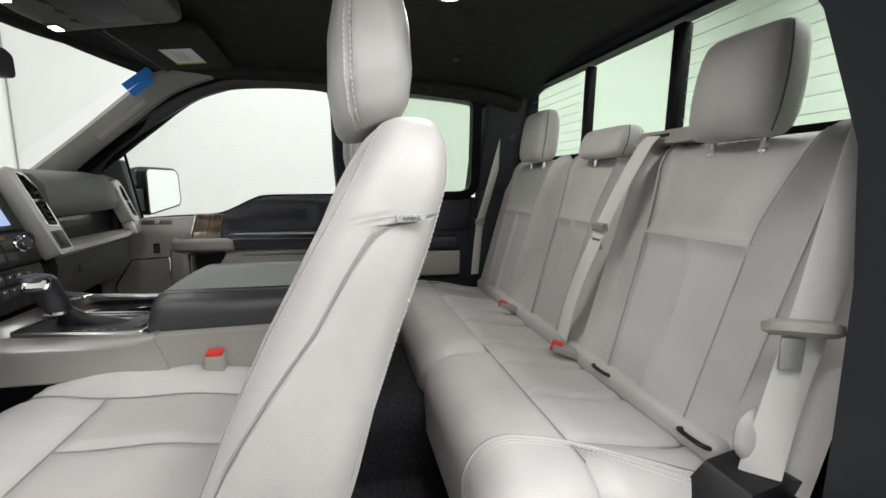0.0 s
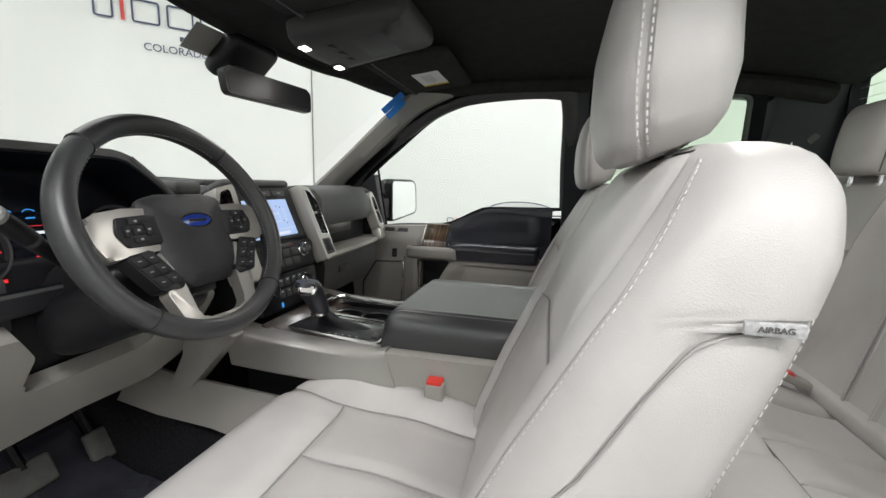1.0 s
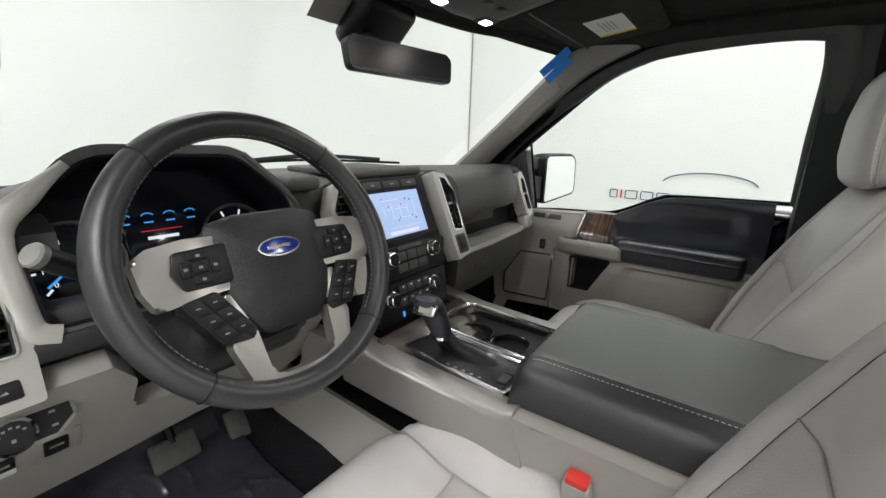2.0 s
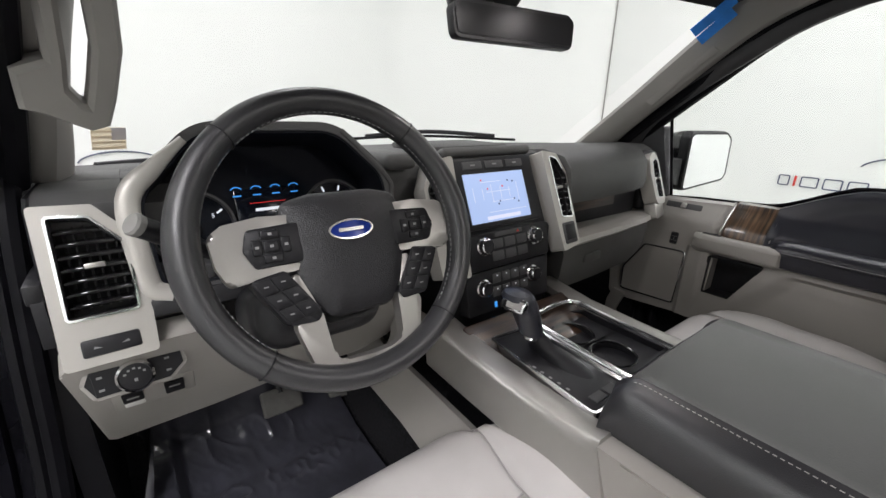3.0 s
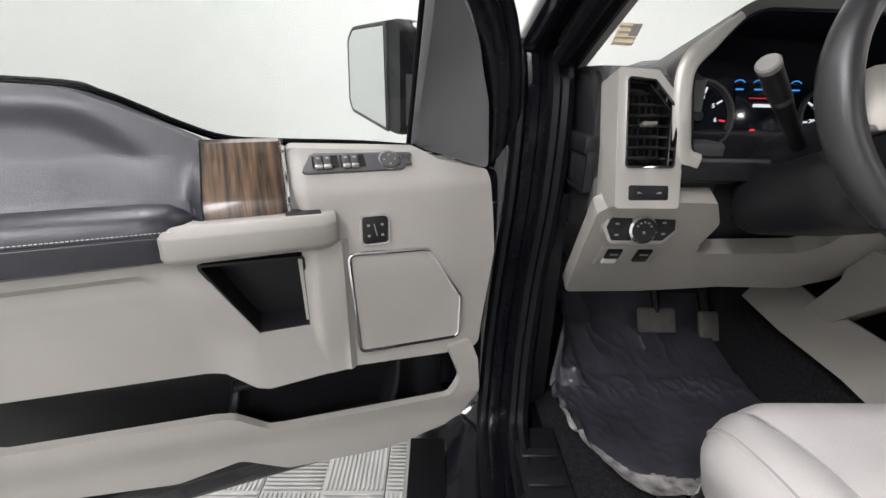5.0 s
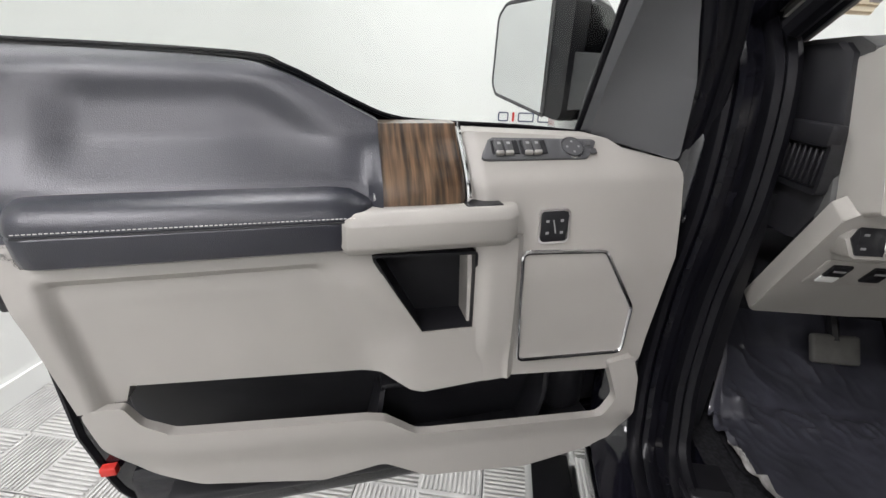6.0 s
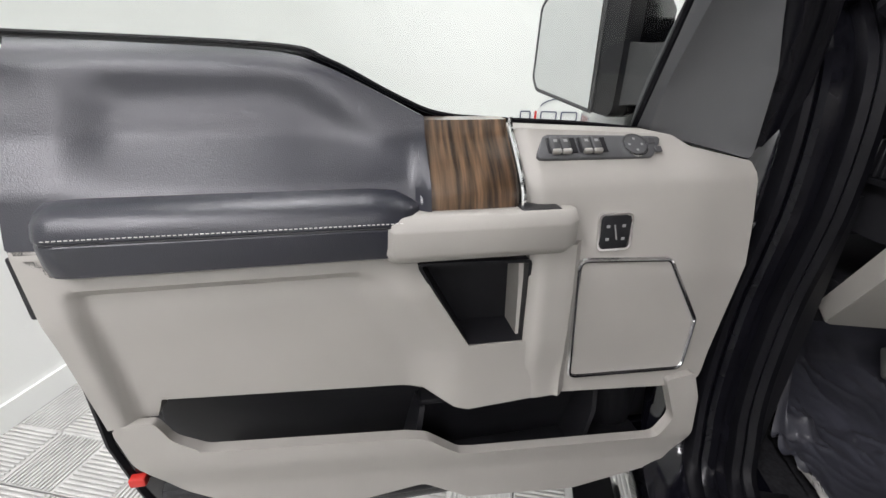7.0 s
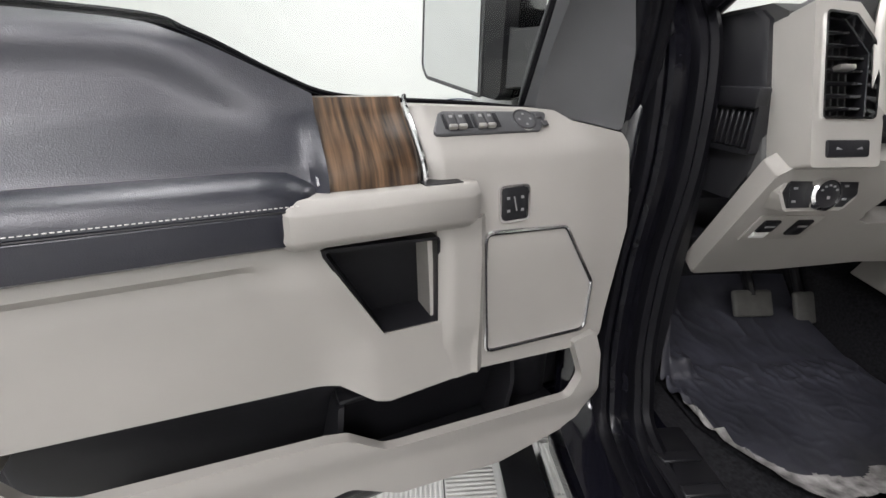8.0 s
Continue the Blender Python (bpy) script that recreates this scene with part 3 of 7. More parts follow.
# moulded grip pocket on the passenger pillar
part("grip_pocket", tube(spline([(0.672, 0.235, 1.415), (0.652, 0.15, 1.485), (0.632, 0.06, 1.55)], 6), 0.016, 8, flat=0.6, up=(1, 0.3, 0.4)), PILLAR, cab)

# rear wall of the cab, with the window opening left free


def back_wall():
    pieces = [rbox((0, -1.47, 1.00), (1.62, 0.03, 0.75), 0.01),
              rbox((0, -1.46, 1.725), (1.4, 0.05, 0.075), 0.01),
              rbox((-0.72, -1.46, 1.52), (0.16, 0.05, 0.34), 0.01),
              rbox((0.72, -1.46, 1.52), (0.16, 0.05, 0.34), 0.01)]
    return join(*pieces)


part("back_panel", back_wall(), NAVY_TRIM, cab, "dark trim round the rear window")
rw = thing("rear_window", "green-tinted sliding rear window with defroster lines", "window", kind="structure")
fo = round_poly(rect(-0.645, 1.372, 0.645, 1.692), 0.05)
mback = basis((0, 0, 0), (1, 0, 0), (0, 0, 1), (0, -1, 0))
part("window_frame", moved(ring_prism(fo, inset_poly(fo, 0.012), 1.43, 1.475), mback), RUBBER, rw)
for x0, x1 in ((-0.635, -0.21), (-0.185, 0.185), (0.21, 0.635)):
    p = part("pane", moved(prism(round_poly(rect(x0, 1.382, x1, 1.682), 0.03), 1.452, 1.456), mback), REARGLASS, rw)
    p.visible_shadow = False
for x in (-0.1975, 0.1975):
    part("divider", rbox((x, -1.452, 1.517), (0.028 if x > 0 else 0.034, 0.03, 0.31), 0.004), RUBBER, rw)
for x0, x1 in ((-0.62, -0.225), (0.225, 0.62)):
    for k in range(9):
        z = 1.405 + k * 0.032
        part("defroster_line", rbox(((x0 + x1) / 2, -1.449, z), (x1 - x0, 0.001, 0.0009), 0, 1), WIRE, rw)


def quarter(s):
    part("rear_quarter_trim", rbox((s * 0.775, -1.36, 1.05), (0.07, 0.24, 0.9), 0.03, 3), NAVY_TRIM, cab)
    part("rear_quarter_upper", loft([[(s * (0.70 + dx), y, 1.25) for dx, y in ((0.03, -1.24), (0.12, -1.20), (0.12, -1.47), (0.03, -1.47))], [(s * (0.63 + dx), y, 1.68) for dx, y in ((0, -1.25), (0.10, -1.22), (0.10, -1.47), (0, -1.47))]]), NAVY_TRIM, cab)


quarter(1)
part("rear_quarter_trim", loft([[(x, y, z) for x, y in ((-a, b), (-a - 0.10, b + 0.01), (-a - 0.10, -1.50), (-a, -1.50))] for a, b, z in ((0.760, -1.245, 0.50), (0.760, -1.238, 0.95), (0.758, -1.232, 1.15), (0.752, -1.21, 1.32), (0.735, -1.15, 1.47), (0.690, -1.07, 1.60), (0.640, -1.00, 1.69))]), NAVY_TRIM, cab, "dark rear quarter trim")

# passenger side: B-pillar, rear side window and lower wall
part("b_pillar", loft([[(0.755 + dx, y, 0.60) for dx, y in ((0, -0.60), (0.09, -0.60), (0.09, -0.73), (0, -0.73))],
                       [(0.745 + dx, y, 1.20) for dx, y in ((0, -0.60), (0.09, -0.60), (0.09, -0.72), (0, -0.72))],
                       [(0.615 + dx, y, 1.68) for dx, y in ((0, -0.585), (0.09, -0.585), (0.09, -0.69), (0, -0.69))]]), NAVY_TRIM, cab, "dark door pillar trim")
part("rear_side_panel", rbox((0.80, -1.015, 0.90), (0.08, 0.61, 0.62), 0.02), NAVY_TRIM, cab, "dark rear door trim")
part("rear_side_armrest", rbox((0.745, -0.95, 1.00), (0.05, 0.40, 0.07), 0.02, 3), VINYL, cab)
part("rear_side_upper", rbox((0.79, -0.97, 1.13), (0.07, 0.52, 0.19), 0.03, 3), VINYL, cab)
part("rear_side_light_panel", rbox((0.748, -0.95, 0.90), (0.03, 0.42, 0.12), 0.012, 3), PLASTIC, cab)
rsw = round_poly([(-0.735, 1.225), (-1.205, 1.24), (-1.17, 1.62), (-0.70, 1.645)], [0.02, 0.05, 0.03, 0.02], 4)


def tumble(bm, x0, slope):
    for v in bm.verts:
        y, z, c = v.co.x, v.co.y, v.co.z
        v.co = Vector((x0 - (z - 1.2) * slope + c, y, z))
    return bm


part("rear_side_frame", tumble(ring_prism(inset_poly(rsw, -0.04), rsw, -0.02, 0.03), 0.77, 0.30), RUBBER, cab)
p = part("rear_side_glass", tumble(prism(rsw, 0.0, 0.003), 0.775, 0.30), REARGLASS, cab, "green-tinted rear side glass")
p.visible_shadow = False

# driver side: hinge pillar, sill, seals, rocker, step
part("hinge_pillar", loft([[(x, y, z) for x, y in ((-0.80, 0.345), (-0.93, 0.372), (-0.945, 0.62), (-0.80, 0.62))] for z in (0.45, 0.8, 1.10)] + [[(-0.79, 0.44, 1.30), (-0.90, 0.46, 1.30), (-0.90, 0.62, 1.30), (-0.79, 0.62, 1.30)]]), JAMB, cab, "black painted hinge pillar")
part("wing_panel", rbox((-0.99, 0.97, 0.86), (0.06, 0.70, 0.72), 0.03, 3), PAINT, cab, "black front wing")
seal = spline([(-0.84, -1.2, 0.575), (-0.84, -0.4, 0.565), (-0.84, 0.12, 0.575), (-0.83, 0.24, 0.66), (-0.815, 0.285, 0.85), (-0.80, 0.29, 1.05), (-0.79, 0.33, 1.22), (-0.785, 0.42, 1.32)], 8)
part("aperture_seal", tube(seal, 0.014, 8), RUBBER, cab, "black rubber door seal")
part("passenger_kick_panel", rbox((0.785, 0.50, 0.86), (0.05, 0.56, 0.62), 0.02), BLACK, cab)
# the pillar's face is pressed into folds that run parallel to the seal: rubber lips inside, painted flanges outside
def jamb_fold(name, prof, mat_, label=""):
    rings = []
    for p in seal[10:]:
        lean = smooth01(p.z, 0.95, 1.32)
        rings.append([(p.x + dx, p.y + dy + 0.10 * lean * max(0.0, -dx - 0.03), p.z) for dx, dy in prof])
    part(name, loft(rings), mat_, cab, label)


jamb_fold("seal_lip", [(-0.006, 0.012), (-0.008, -0.006), (-0.016, -0.013), (-0.026, -0.010), (-0.030, 0.002), (-0.030, 0.02)], RUBBER, "black rubber weatherstrip lip")
jamb_fold("jamb_groove", [(-0.029, 0.020), (-0.030, 0.006), (-0.044, 0.004), (-0.046, 0.020)], JAMB)
jamb_fold("jamb_flange", [(-0.045, 0.024), (-0.045, 0.000), (-0.049, -0.006), (-0.062, -0.008), (-0.068, -0.002), (-0.069, 0.024)], JAMB, "glossy black pressed flange")
jamb_fold("outer_seal", [(-0.068, 0.026), (-0.068, 0.006), (-0.074, -0.002), (-0.083, -0.001), (-0.089, 0.008), (-0.090, 0.026)], RUBBER, "black rubber outer seal")
jamb_fold("jamb_face", [(-0.089, 0.045), (-0.089, 0.018), (-0.112, 0.021), (-0.124, 0.030), (-0.138, 0.034), (-0.150, 0.050), (-0.150, 0.060)], PAINT, "glossy black painted hinge face")
part("kick_panel", loft([[(-0.80, 0.28, 0.57), (-0.765, 0.30, 0.57), (-0.765, 0.62, 0.62), (-0.80, 0.62, 0.62)], [(-0.80, 0.29, 1.05), (-0.77, 0.30, 1.05), (-0.77, 0.66, 1.05), (-0.80, 0.66, 1.05)]]), BLACK, cab)
part("sill", loft([[(x, y, z) for x, z in ((-0.77, 0.56), (-0.79, 0.575), (-0.86, 0.57), (-0.93, 0.53), (-0.955, 0.46), (-0.94, 0.36), (-0.77, 0.36))] for y in (-1.5, -0.4, 0.36)]), PAINT, cab, "glossy black door sill")
part("sill_plate", rbox((-0.815, -0.35, 0.582), (0.085, 1.1, 0.010), 0.004), BLACK, cab, "black ribbed sill plate")
for k in range(14):
    part("sill_rib", rbox((-0.815, 0.135 - k * 0.060, 0.589), (0.068, 0.020, 0.006), 0.002, 1), BLACK, cab)
step = thing("running_board", "bright metal running board with black tread", "running board")
part("tube", tube([(-1.03, -1.6, 0.36), (-1.03, 0.0, 0.36), (-1.02, 0.42, 0.36), (-0.98, 0.52, 0.36)], 0.06, 12, flat=0.5, up=(0, 0, 1)), STEEL, step)
part("tread", rbox((-1.03, -0.5, 0.392), (0.085, 1.7, 0.006), 0.002), BLACK, step)
for z, nm in ((0.62, "lower"), (1.00, "upper")):
    hg = part("door_hinge", rbox((-0.90, 0.318, z), (0.075, 0.02, 0.06), 0.004), PAINT, cab, "black painted steel door hinge")
    part("pin", lathe([(0.009, -0.045), (0.009, 0.045)], 10, Matrix.Translation((-0.945, 0.325, z))), STEEL, hg)
    part("bolt", lathe([(0.012, 0), (0.012, 0.008), (0.006, 0.010)], 6, Matrix.Translation((-0.885, 0.308, z)) @ Matrix.Rotation(radians(90), 4, "X")), PAINT, hg)
chk = thing("door_check_strap", "steel door check strap across the hinge gap", "door check")
part("strap", rbox((-0.93, 0.335, 0.86), (0.11, 0.02, 0.012), 0.003), STEEL, chk)
part("boot", rbox((-0.885, 0.325, 0.86), (0.03, 0.03, 0.035), 0.006), RUBBER, chk)
part("harness_boot", tube(spline([(-0.90, 0.33, 0.74), (-0.93, 0.345, 0.70), (-0.96, 0.33, 0.68)], 6), 0.018, 10), RUBBER, chk)

# ---- front seats ----
def front_seat(cx, s, label):
    """A bucket seat centred on cx; s is the side (-1 or 1) of the door."""
    seat = thing("front_seat", label, "car seat", "front seats")
    zs = [0.78, 0.90, 1.00, 1.10, 1.20, 1.27, 1.31, 1.335, 1.348, 1.352]
    yr = [-0.594, -0.630, -0.653, -0.683, -0.717, -0.736, -0.737, -0.728, -0.712, -0.698]
    yf = [-0.400, -0.430, -0.470, -0.517, -0.572, -0.615, -0.640, -0.658, -0.675, -0.686]
    hw = [0.245, 0.262, 0.270, 0.272, 0.270, 0.262, 0.245, 0.215, 0.165, 0.10]

    shoulder = spline([Vector((z, w, 0)) for z, w in zip(zs, hw)], 10)
    sz_, sw_ = [p.x for p in shoulder], [p.y for p in shoulder]

    def back(u, v):
        z = 0.78 + 0.572 * v
        w, f, r = table(z, sz_, sw_), table(z, zs, yf), table(z, zs, yr)
        th = 2 * math.pi * u
        c, sn = math.cos(th), math.sin(th)
        n = 2 / (3.4 if sn > 0 else 5.0)
        x = w * math.copysign(abs(c) ** n, c)
        k = math.copysign(abs(sn) ** n, sn)
        y = (f + r) / 2 + (f - r) / 2 * k
        if sn > 0:
            rec = 0.040 * (1 - smooth01(abs(x) / max(w, 1e-6), 0.50, 0.86)) * smooth01(1.30 - z, 0, 0.25)
            y -= rec * abs(sn) ** 0.6
        return Vector((cx + x, y, z))

    # the side seam starts at the airbag tag and runs down toward the cushion
    sz = [0.78, 0.952, 1.039, 1.112, 1.175, 1.205, 1.224, 1.231]
    sy = [-0.395, -0.484, -0.534, -0.585, -0.620, -0.640, -0.664, -0.700]

    def side_u(y, z):
        lo, hi = 0.40, 0.62
        v = (z - 0.78) / 0.572
        for _ in range(24):
            mid = (lo + hi) / 2
            lo, hi = (mid, hi) if back(mid, v).y > y else (lo, mid)
        return (lo + hi) / 2
    keys = [side_u(y, z) for y, z in zip(sy, sz)]
    kv = [(z - 0.78) / 0.572 for z in sz]

    def seam_hi(v):
        if v >= kv[-1]:
            return keys[-1] + (0.612 - keys[-1]) * smooth01(v, kv[-1], kv[-1] + 0.012)
        return min(0.612, table(v, kv, keys))

    # front insert, two bolsters, side panels and back
    iu = (lambda v: 0.25 - 0.085 - 0.012 * v, lambda v: 0.25 + 0.085 + 0.012 * v)
    part("lower_insert", puffed(back, iu, (0.05, 0.60), 16, 22, 0.004), LEATHER_IN, seat, "perforated grey leather insert")
    part("upper_insert", puffed(back, iu, (0.60, 0.995), 16, 18, 0.004), LEATHER, seat)
    vs = kv[-1]
    part("bolster", puffed(back, (iu[1], seam_hi if s < 0 else lambda v: 0.613), (0.0, 0.998), 30, 90, 0.003, 0.002, 0.04, (1, 1, 0, 1)), LEATHER, seat)
    part("bolster", puffed(back, (lambda v: -0.113, iu[0]) if s < 0 else (lambda v: 0.5 - seam_hi(v), iu[0]), (0.0, 0.998), 30, 90, 0.004, 0.003, 0.05, (1, 1, 0, 1)), LEATHER, seat)
    outer = (seam_hi, lambda v: 0.613) if s < 0 else (lambda v: -0.113, lambda v: 0.5 - seam_hi(v))
    part("side_panel", puffed(back, outer, (0.0, vs + 0.010), 16, 70, 0.002, 0.002, 0.06, (1, 1, 0, 0)), LEATHER, seat)
    crest = [table(v, [0.0, 0.3, 0.66, 0.8, 0.94], [0.375, 0.385, 0.397, 0.400, 0.385]) for v in [0.03 + 0.93 * k / 60 for k in range(61)]]
    for q in (0, 1):
        uvs = [(u if q == 0 else 0.5 - u, 0.03 + 0.93 * k / 60) for k, u in enumerate(crest)]
        part("bolster_seam", tube(on_surface(back, uvs, 0.0036), 0.0008, 5), CREASE, seat)
        part("stitching", stitches(on_surface(back, [(u + (0.007 if q == 0 else -0.007), v) for u, v in uvs], 0.0042), 0.0065, 0.0006), THREAD, seat)
    part("back_panel", puffed(back, (lambda v: 0.612, lambda v: 0.888), (0.0, 0.998), 20, 40, 0.003, 0.002), LEATHER, seat)
    part("top_cap", loft([[back(k / 40, v) for k in range(40)] for v in (0.985, 1.0)]), LEATHER, seat)
    uvs = [(seam_hi(vs * k / 50), vs * k / 50) for k in range(51)]
    if s > 0:
        uvs = [(0.5 - u, v) for u, v in uvs]
    part("side_seam", tube(on_surface(back, uvs, -0.0004), 0.0010, 6), CREASE, seat)
    for off in (0.600, 0.624):
        uvs = [((off if s < 0 else 0.5 - off), 0.04 + 0.93 * k / 60) for k in range(61)]
        part("stitching", stitches(on_surface(back, uvs, 0.0030), 0.0060, 0.0006), THREAD, seat)
    tp = on_surface(back, [(side_u(-0.682, 1.231) if s < 0 else 0.5 - side_u(-0.682, 1.231), 0.79)], 0.007)[0]
    tag = facing(tp, (0, -1 if s < 0 else 1, 0.03), (0, 0, 1))
    tag_ob = part("airbag_tag", moved(rbox((0, 0, 0.001), (0.031, 0.0085, 0.004), 0.0015, 2), tag), TAG, seat, "small grey woven tag")
    lettering("tag_lettering", "AIRBAG", 0.0052, tag @ Matrix.Translation((0, 0, 0.0033)), SEAM, tag_ob)
    # shoulder seams across the front
    for v in (0.60,):
        uvs = [(0.25 - 0.09 + 0.18 * k / 20, v) for k in range(21)]
        part("cross_seam", tube(on_surface(back, uvs, -0.001), 0.0016, 5), CREASE, seat)

    # headrest
    def head(u, v):
        th = 2 * math.pi * u
        c, sn = math.cos(th), math.sin(th)
        n = 2 / 3.6
        z = 0.0 + 0.215 * v
        w = table(v, [0, 0.04, 0.12, 0.3, 0.6, 0.85, 0.96, 1.0], [0.075, 0.105, 0.122, 0.133, 0.135, 0.125, 0.10, 0.06])
        d = table(v, [0, 0.04, 0.12, 0.3, 0.6, 0.85, 0.96, 1.0], [0.024, 0.041, 0.050, 0.056, 0.053, 0.041, 0.028, 0.012])
        ym = -0.662 + 0.016 * v - 0.01 * v * v
        x = w * math.copysign(abs(c) ** n, c)
        y = ym + d * math.copysign(abs(sn) ** n, sn)
        return Vector((cx + x, y, 1.343 + z - (y - ym) * 0.42 * (1 - v)))

    hr = part("headrest", puffed(head, (lambda v: 0.055, lambda v: 0.445), (0.0, 1.0), 22, 26, 0.004, 0.002, 0.08), LEATHER, seat, "padded grey leather headrest")
    part("headrest_side", puffed(head, (lambda v: 0.445, lambda v: 1.055), (0.0, 1.0), 34, 26, 0.004, 0.002, 0.06), LEATHER, hr)
    part("headrest_cap", loft([[head(k / 40, v) for k in range(40)] for v in (0.985, 1.0)]), LEATHER, hr)
    part("headrest_underside", loft([[head(k / 40, v) for k in range(40)] for v in (0.0, 0.02)]), LEATHER, hr)
    for u0 in (0.445, 0.055):
        for du in (0.012, -0.010):
            part("stitching", stitches(on_surface(head, [(u0 + du, 0.06 + 0.9 * k / 40) for k in range(41)], 0.0045), 0.0075, 0.0010), THREAD, hr)
    for x in (-0.055, 0.055):
        part("post", tube([(cx + x, -0.678, 1.30), (cx + x, -0.672, 1.37)], 0.007, 8), CHROME, seat)

    # cushion: a rounded pad with raised side bolsters
    def wrap(a, lim, r):
        if abs(a) <= lim:
            return a, 0.0
        k = (abs(a) - lim) / r
        sg = math.copysign(1, a)
        if k < math.pi / 2:
            return sg * (lim + r * math.sin(k)), r * (1 - math.cos(k))
        over = abs(a) - lim - r * math.pi / 2
        return sg * (lim + r - 0.30 * over), r + over

    def cushion(a, b):
        # a: across, -1..1 over top and sides; b: 0 rear .. 1 down the front
        yy = -0.47 + b * 0.585
        y, dy = (yy, 0.0) if yy < -0.062 else (lambda q: (-0.062 + q[0], q[1]))(wrap(yy + 0.062, 0.0, 0.060))
        lim = 0.216 - 0.075 * smooth01(y, -0.11, 0.0) ** 1.5
        x, dx = wrap(a * 0.36, lim, 0.045)
        top = 0.852 + 0.030 * smooth01(abs(x), 0.13, 0.22) * smooth01(-y, 0.02, 0.2) + 0.012 * smooth01(y, -0.25, -0.08) - 0.02 * smooth01(-y, 0.30, 0.47)
        return Vector((cx + x, y, top - dx - dy))

    inner = (lambda b: -0.44 + 0.09 * smooth01(b, 0.5, 0.8) * -1, lambda b: 0.44 + 0.09 * smooth01(b, 0.5, 0.8))
    mid = lambda b: -0.02 * s
    part("cushion_insert", puffed(cushion, (inner[0], mid), (0.0, 0.50), 12, 20, 0.005, 0.004, 0.10), LEATHER_IN, seat, "perforated grey leather insert")
    part("cushion_insert", puffed(cushion, (mid, inner[1]), (0.0, 0.50), 12, 20, 0.005, 0.004, 0.10), LEATHER_IN, seat, "perforated grey leather insert")
    part("seam", tube(on_surface(cushion, [(mid(0), 0.02 + 0.48 * k / 20) for k in range(21)], -0.001), 0.0014, 5), CREASE, seat)
    part("seam", tube(on_surface(cushion, [(inner[0](0.5) + (inner[1](0.5) - inner[0](0.5)) * k / 30, 0.50) for k in range(31)], -0.001), 0.0014, 5), CREASE, seat)
    for q in inner:
        part("seam", tube(on_surface(cushion, [(q(0.02 + 0.80 * k / 40), 0.02 + 0.80 * k / 40) for k in range(41)], -0.001), 0.0014, 5), CREASE, seat)
    part("cushion_front", puffed(cushion, inner, (0.50, 1.0), 18, 24, 0.006), LEATHER, seat)
    part("cushion_bolster", puffed(cushion, (lambda b: -1.0, inner[0]), (0.0, 1.0), 16, 36, 0.006), LEATHER, seat)
    part("cushion_bolster", puffed(cushion, (inner[1], lambda b: 1.0), (0.0, 1.0), 16, 36, 0.006), LEATHER, seat)
    for sg in (-1, 1):
        uvs = [(sg * (0.66 + 0.03 * k / 40), 0.05 + 0.86 * k / 40) for k in range(41)]
        part("piping", tube(on_surface(cushion, uvs, 0.005), 0.0030, 6), LEATHER, seat)
        part("piping_seam", tube(on_surface(cushion, [(a - sg * 0.012, b) for a, b in uvs], 0.0045), 0.0020, 5), CREASE, seat)
    part("seat_base", rbox((cx, -0.26, 0.70), (0.44, 0.46, 0.16), 0.03, 3), BLACK, seat, "black plastic seat base")
    part("recliner_cover", rbox((cx + s * 0.255, -0.47, 0.80), (0.03, 0.26, 0.10), 0.014, 3), PLASTIC_D, seat)
    for x in (-0.19, 0.19):
        part("rail", rbox((cx + x, -0.28, 0.595), (0.05, 0.62, 0.045), 0.006), STEEL, seat)
    return seat


front_seat(-0.435, -1, "grey leather driver's bucket seat with stitched bolsters")
pseat = front_seat(0.435, 1, "grey leather passenger bucket seat with stitched bolsters")
pseat.location = (0.01, -0.025, -0.030)


def buckle(at, direction, label, size=1.0):
    """A belt buckle on a stalk, with a red press button."""
    b = thing("seat_belt_buckle", label, "seat belt buckle")
    d = Vector(direction).normalized()
    m = facing(at, d.cross(Vector((0, 0, 1))) if abs(d.z) < 0.9 else Vector((0, 1, 0)), d)
    part("housing", moved(rbox((0, 0, 0), (0.036 * size, 0.075 * size, 0.022 * size), 0.006, 3), m), PLASTIC, b)
    part("button", moved(rbox((0, 0.028 * size, 0.002), (0.029 * size, 0.030 * size, 0.023 * size), 0.003, 2), m), RED, b, "red release button")
    part("stalk", moved(tube([(0, -0.035 * size, 0), (0, -0.12 * size, -0.01)], 0.012 * size, 8, flat=0.5), m), BLACK, b)
    return b


buckle((-0.222, -0.352, 0.872), (-0.05, 0.22, 1.0), "grey belt buckle with red button beside the driver's seat", 1.1)
buckle((0.222, -0.352, 0.860), (0.05, 0.22, 1.0), "grey belt buckle with red button beside the passenger seat", 1.1)

# ---- rear bench ----
bench = thing("rear_bench_seat", "grey leather three-place rear bench seat", "bench seat")


def rear_back(x, h):
    # h: 0 at the bottom .. 1 at the top edge, then rolls backward
    z = 0.815 + 0.545 * min(h, 1.0)
    y = -1.222 - 0.262 * (z - 0.815)
    if h > 0.90:
        k = (h - 0.90) / 0.22
        a = min(1.0, k) * math.pi / 2
        y = -1.222 - 0.262 * (0.4905) - 0.066 * (1 - math.cos(a)) - 0.012 * math.sin(a)
        z = 0.815 + 0.4905 + 0.070 * math.sin(a)
    ed = smooth01(abs(x), 0.57, 0.74)
    y -= 0.05 * ed
    return Vector((x, y, z))


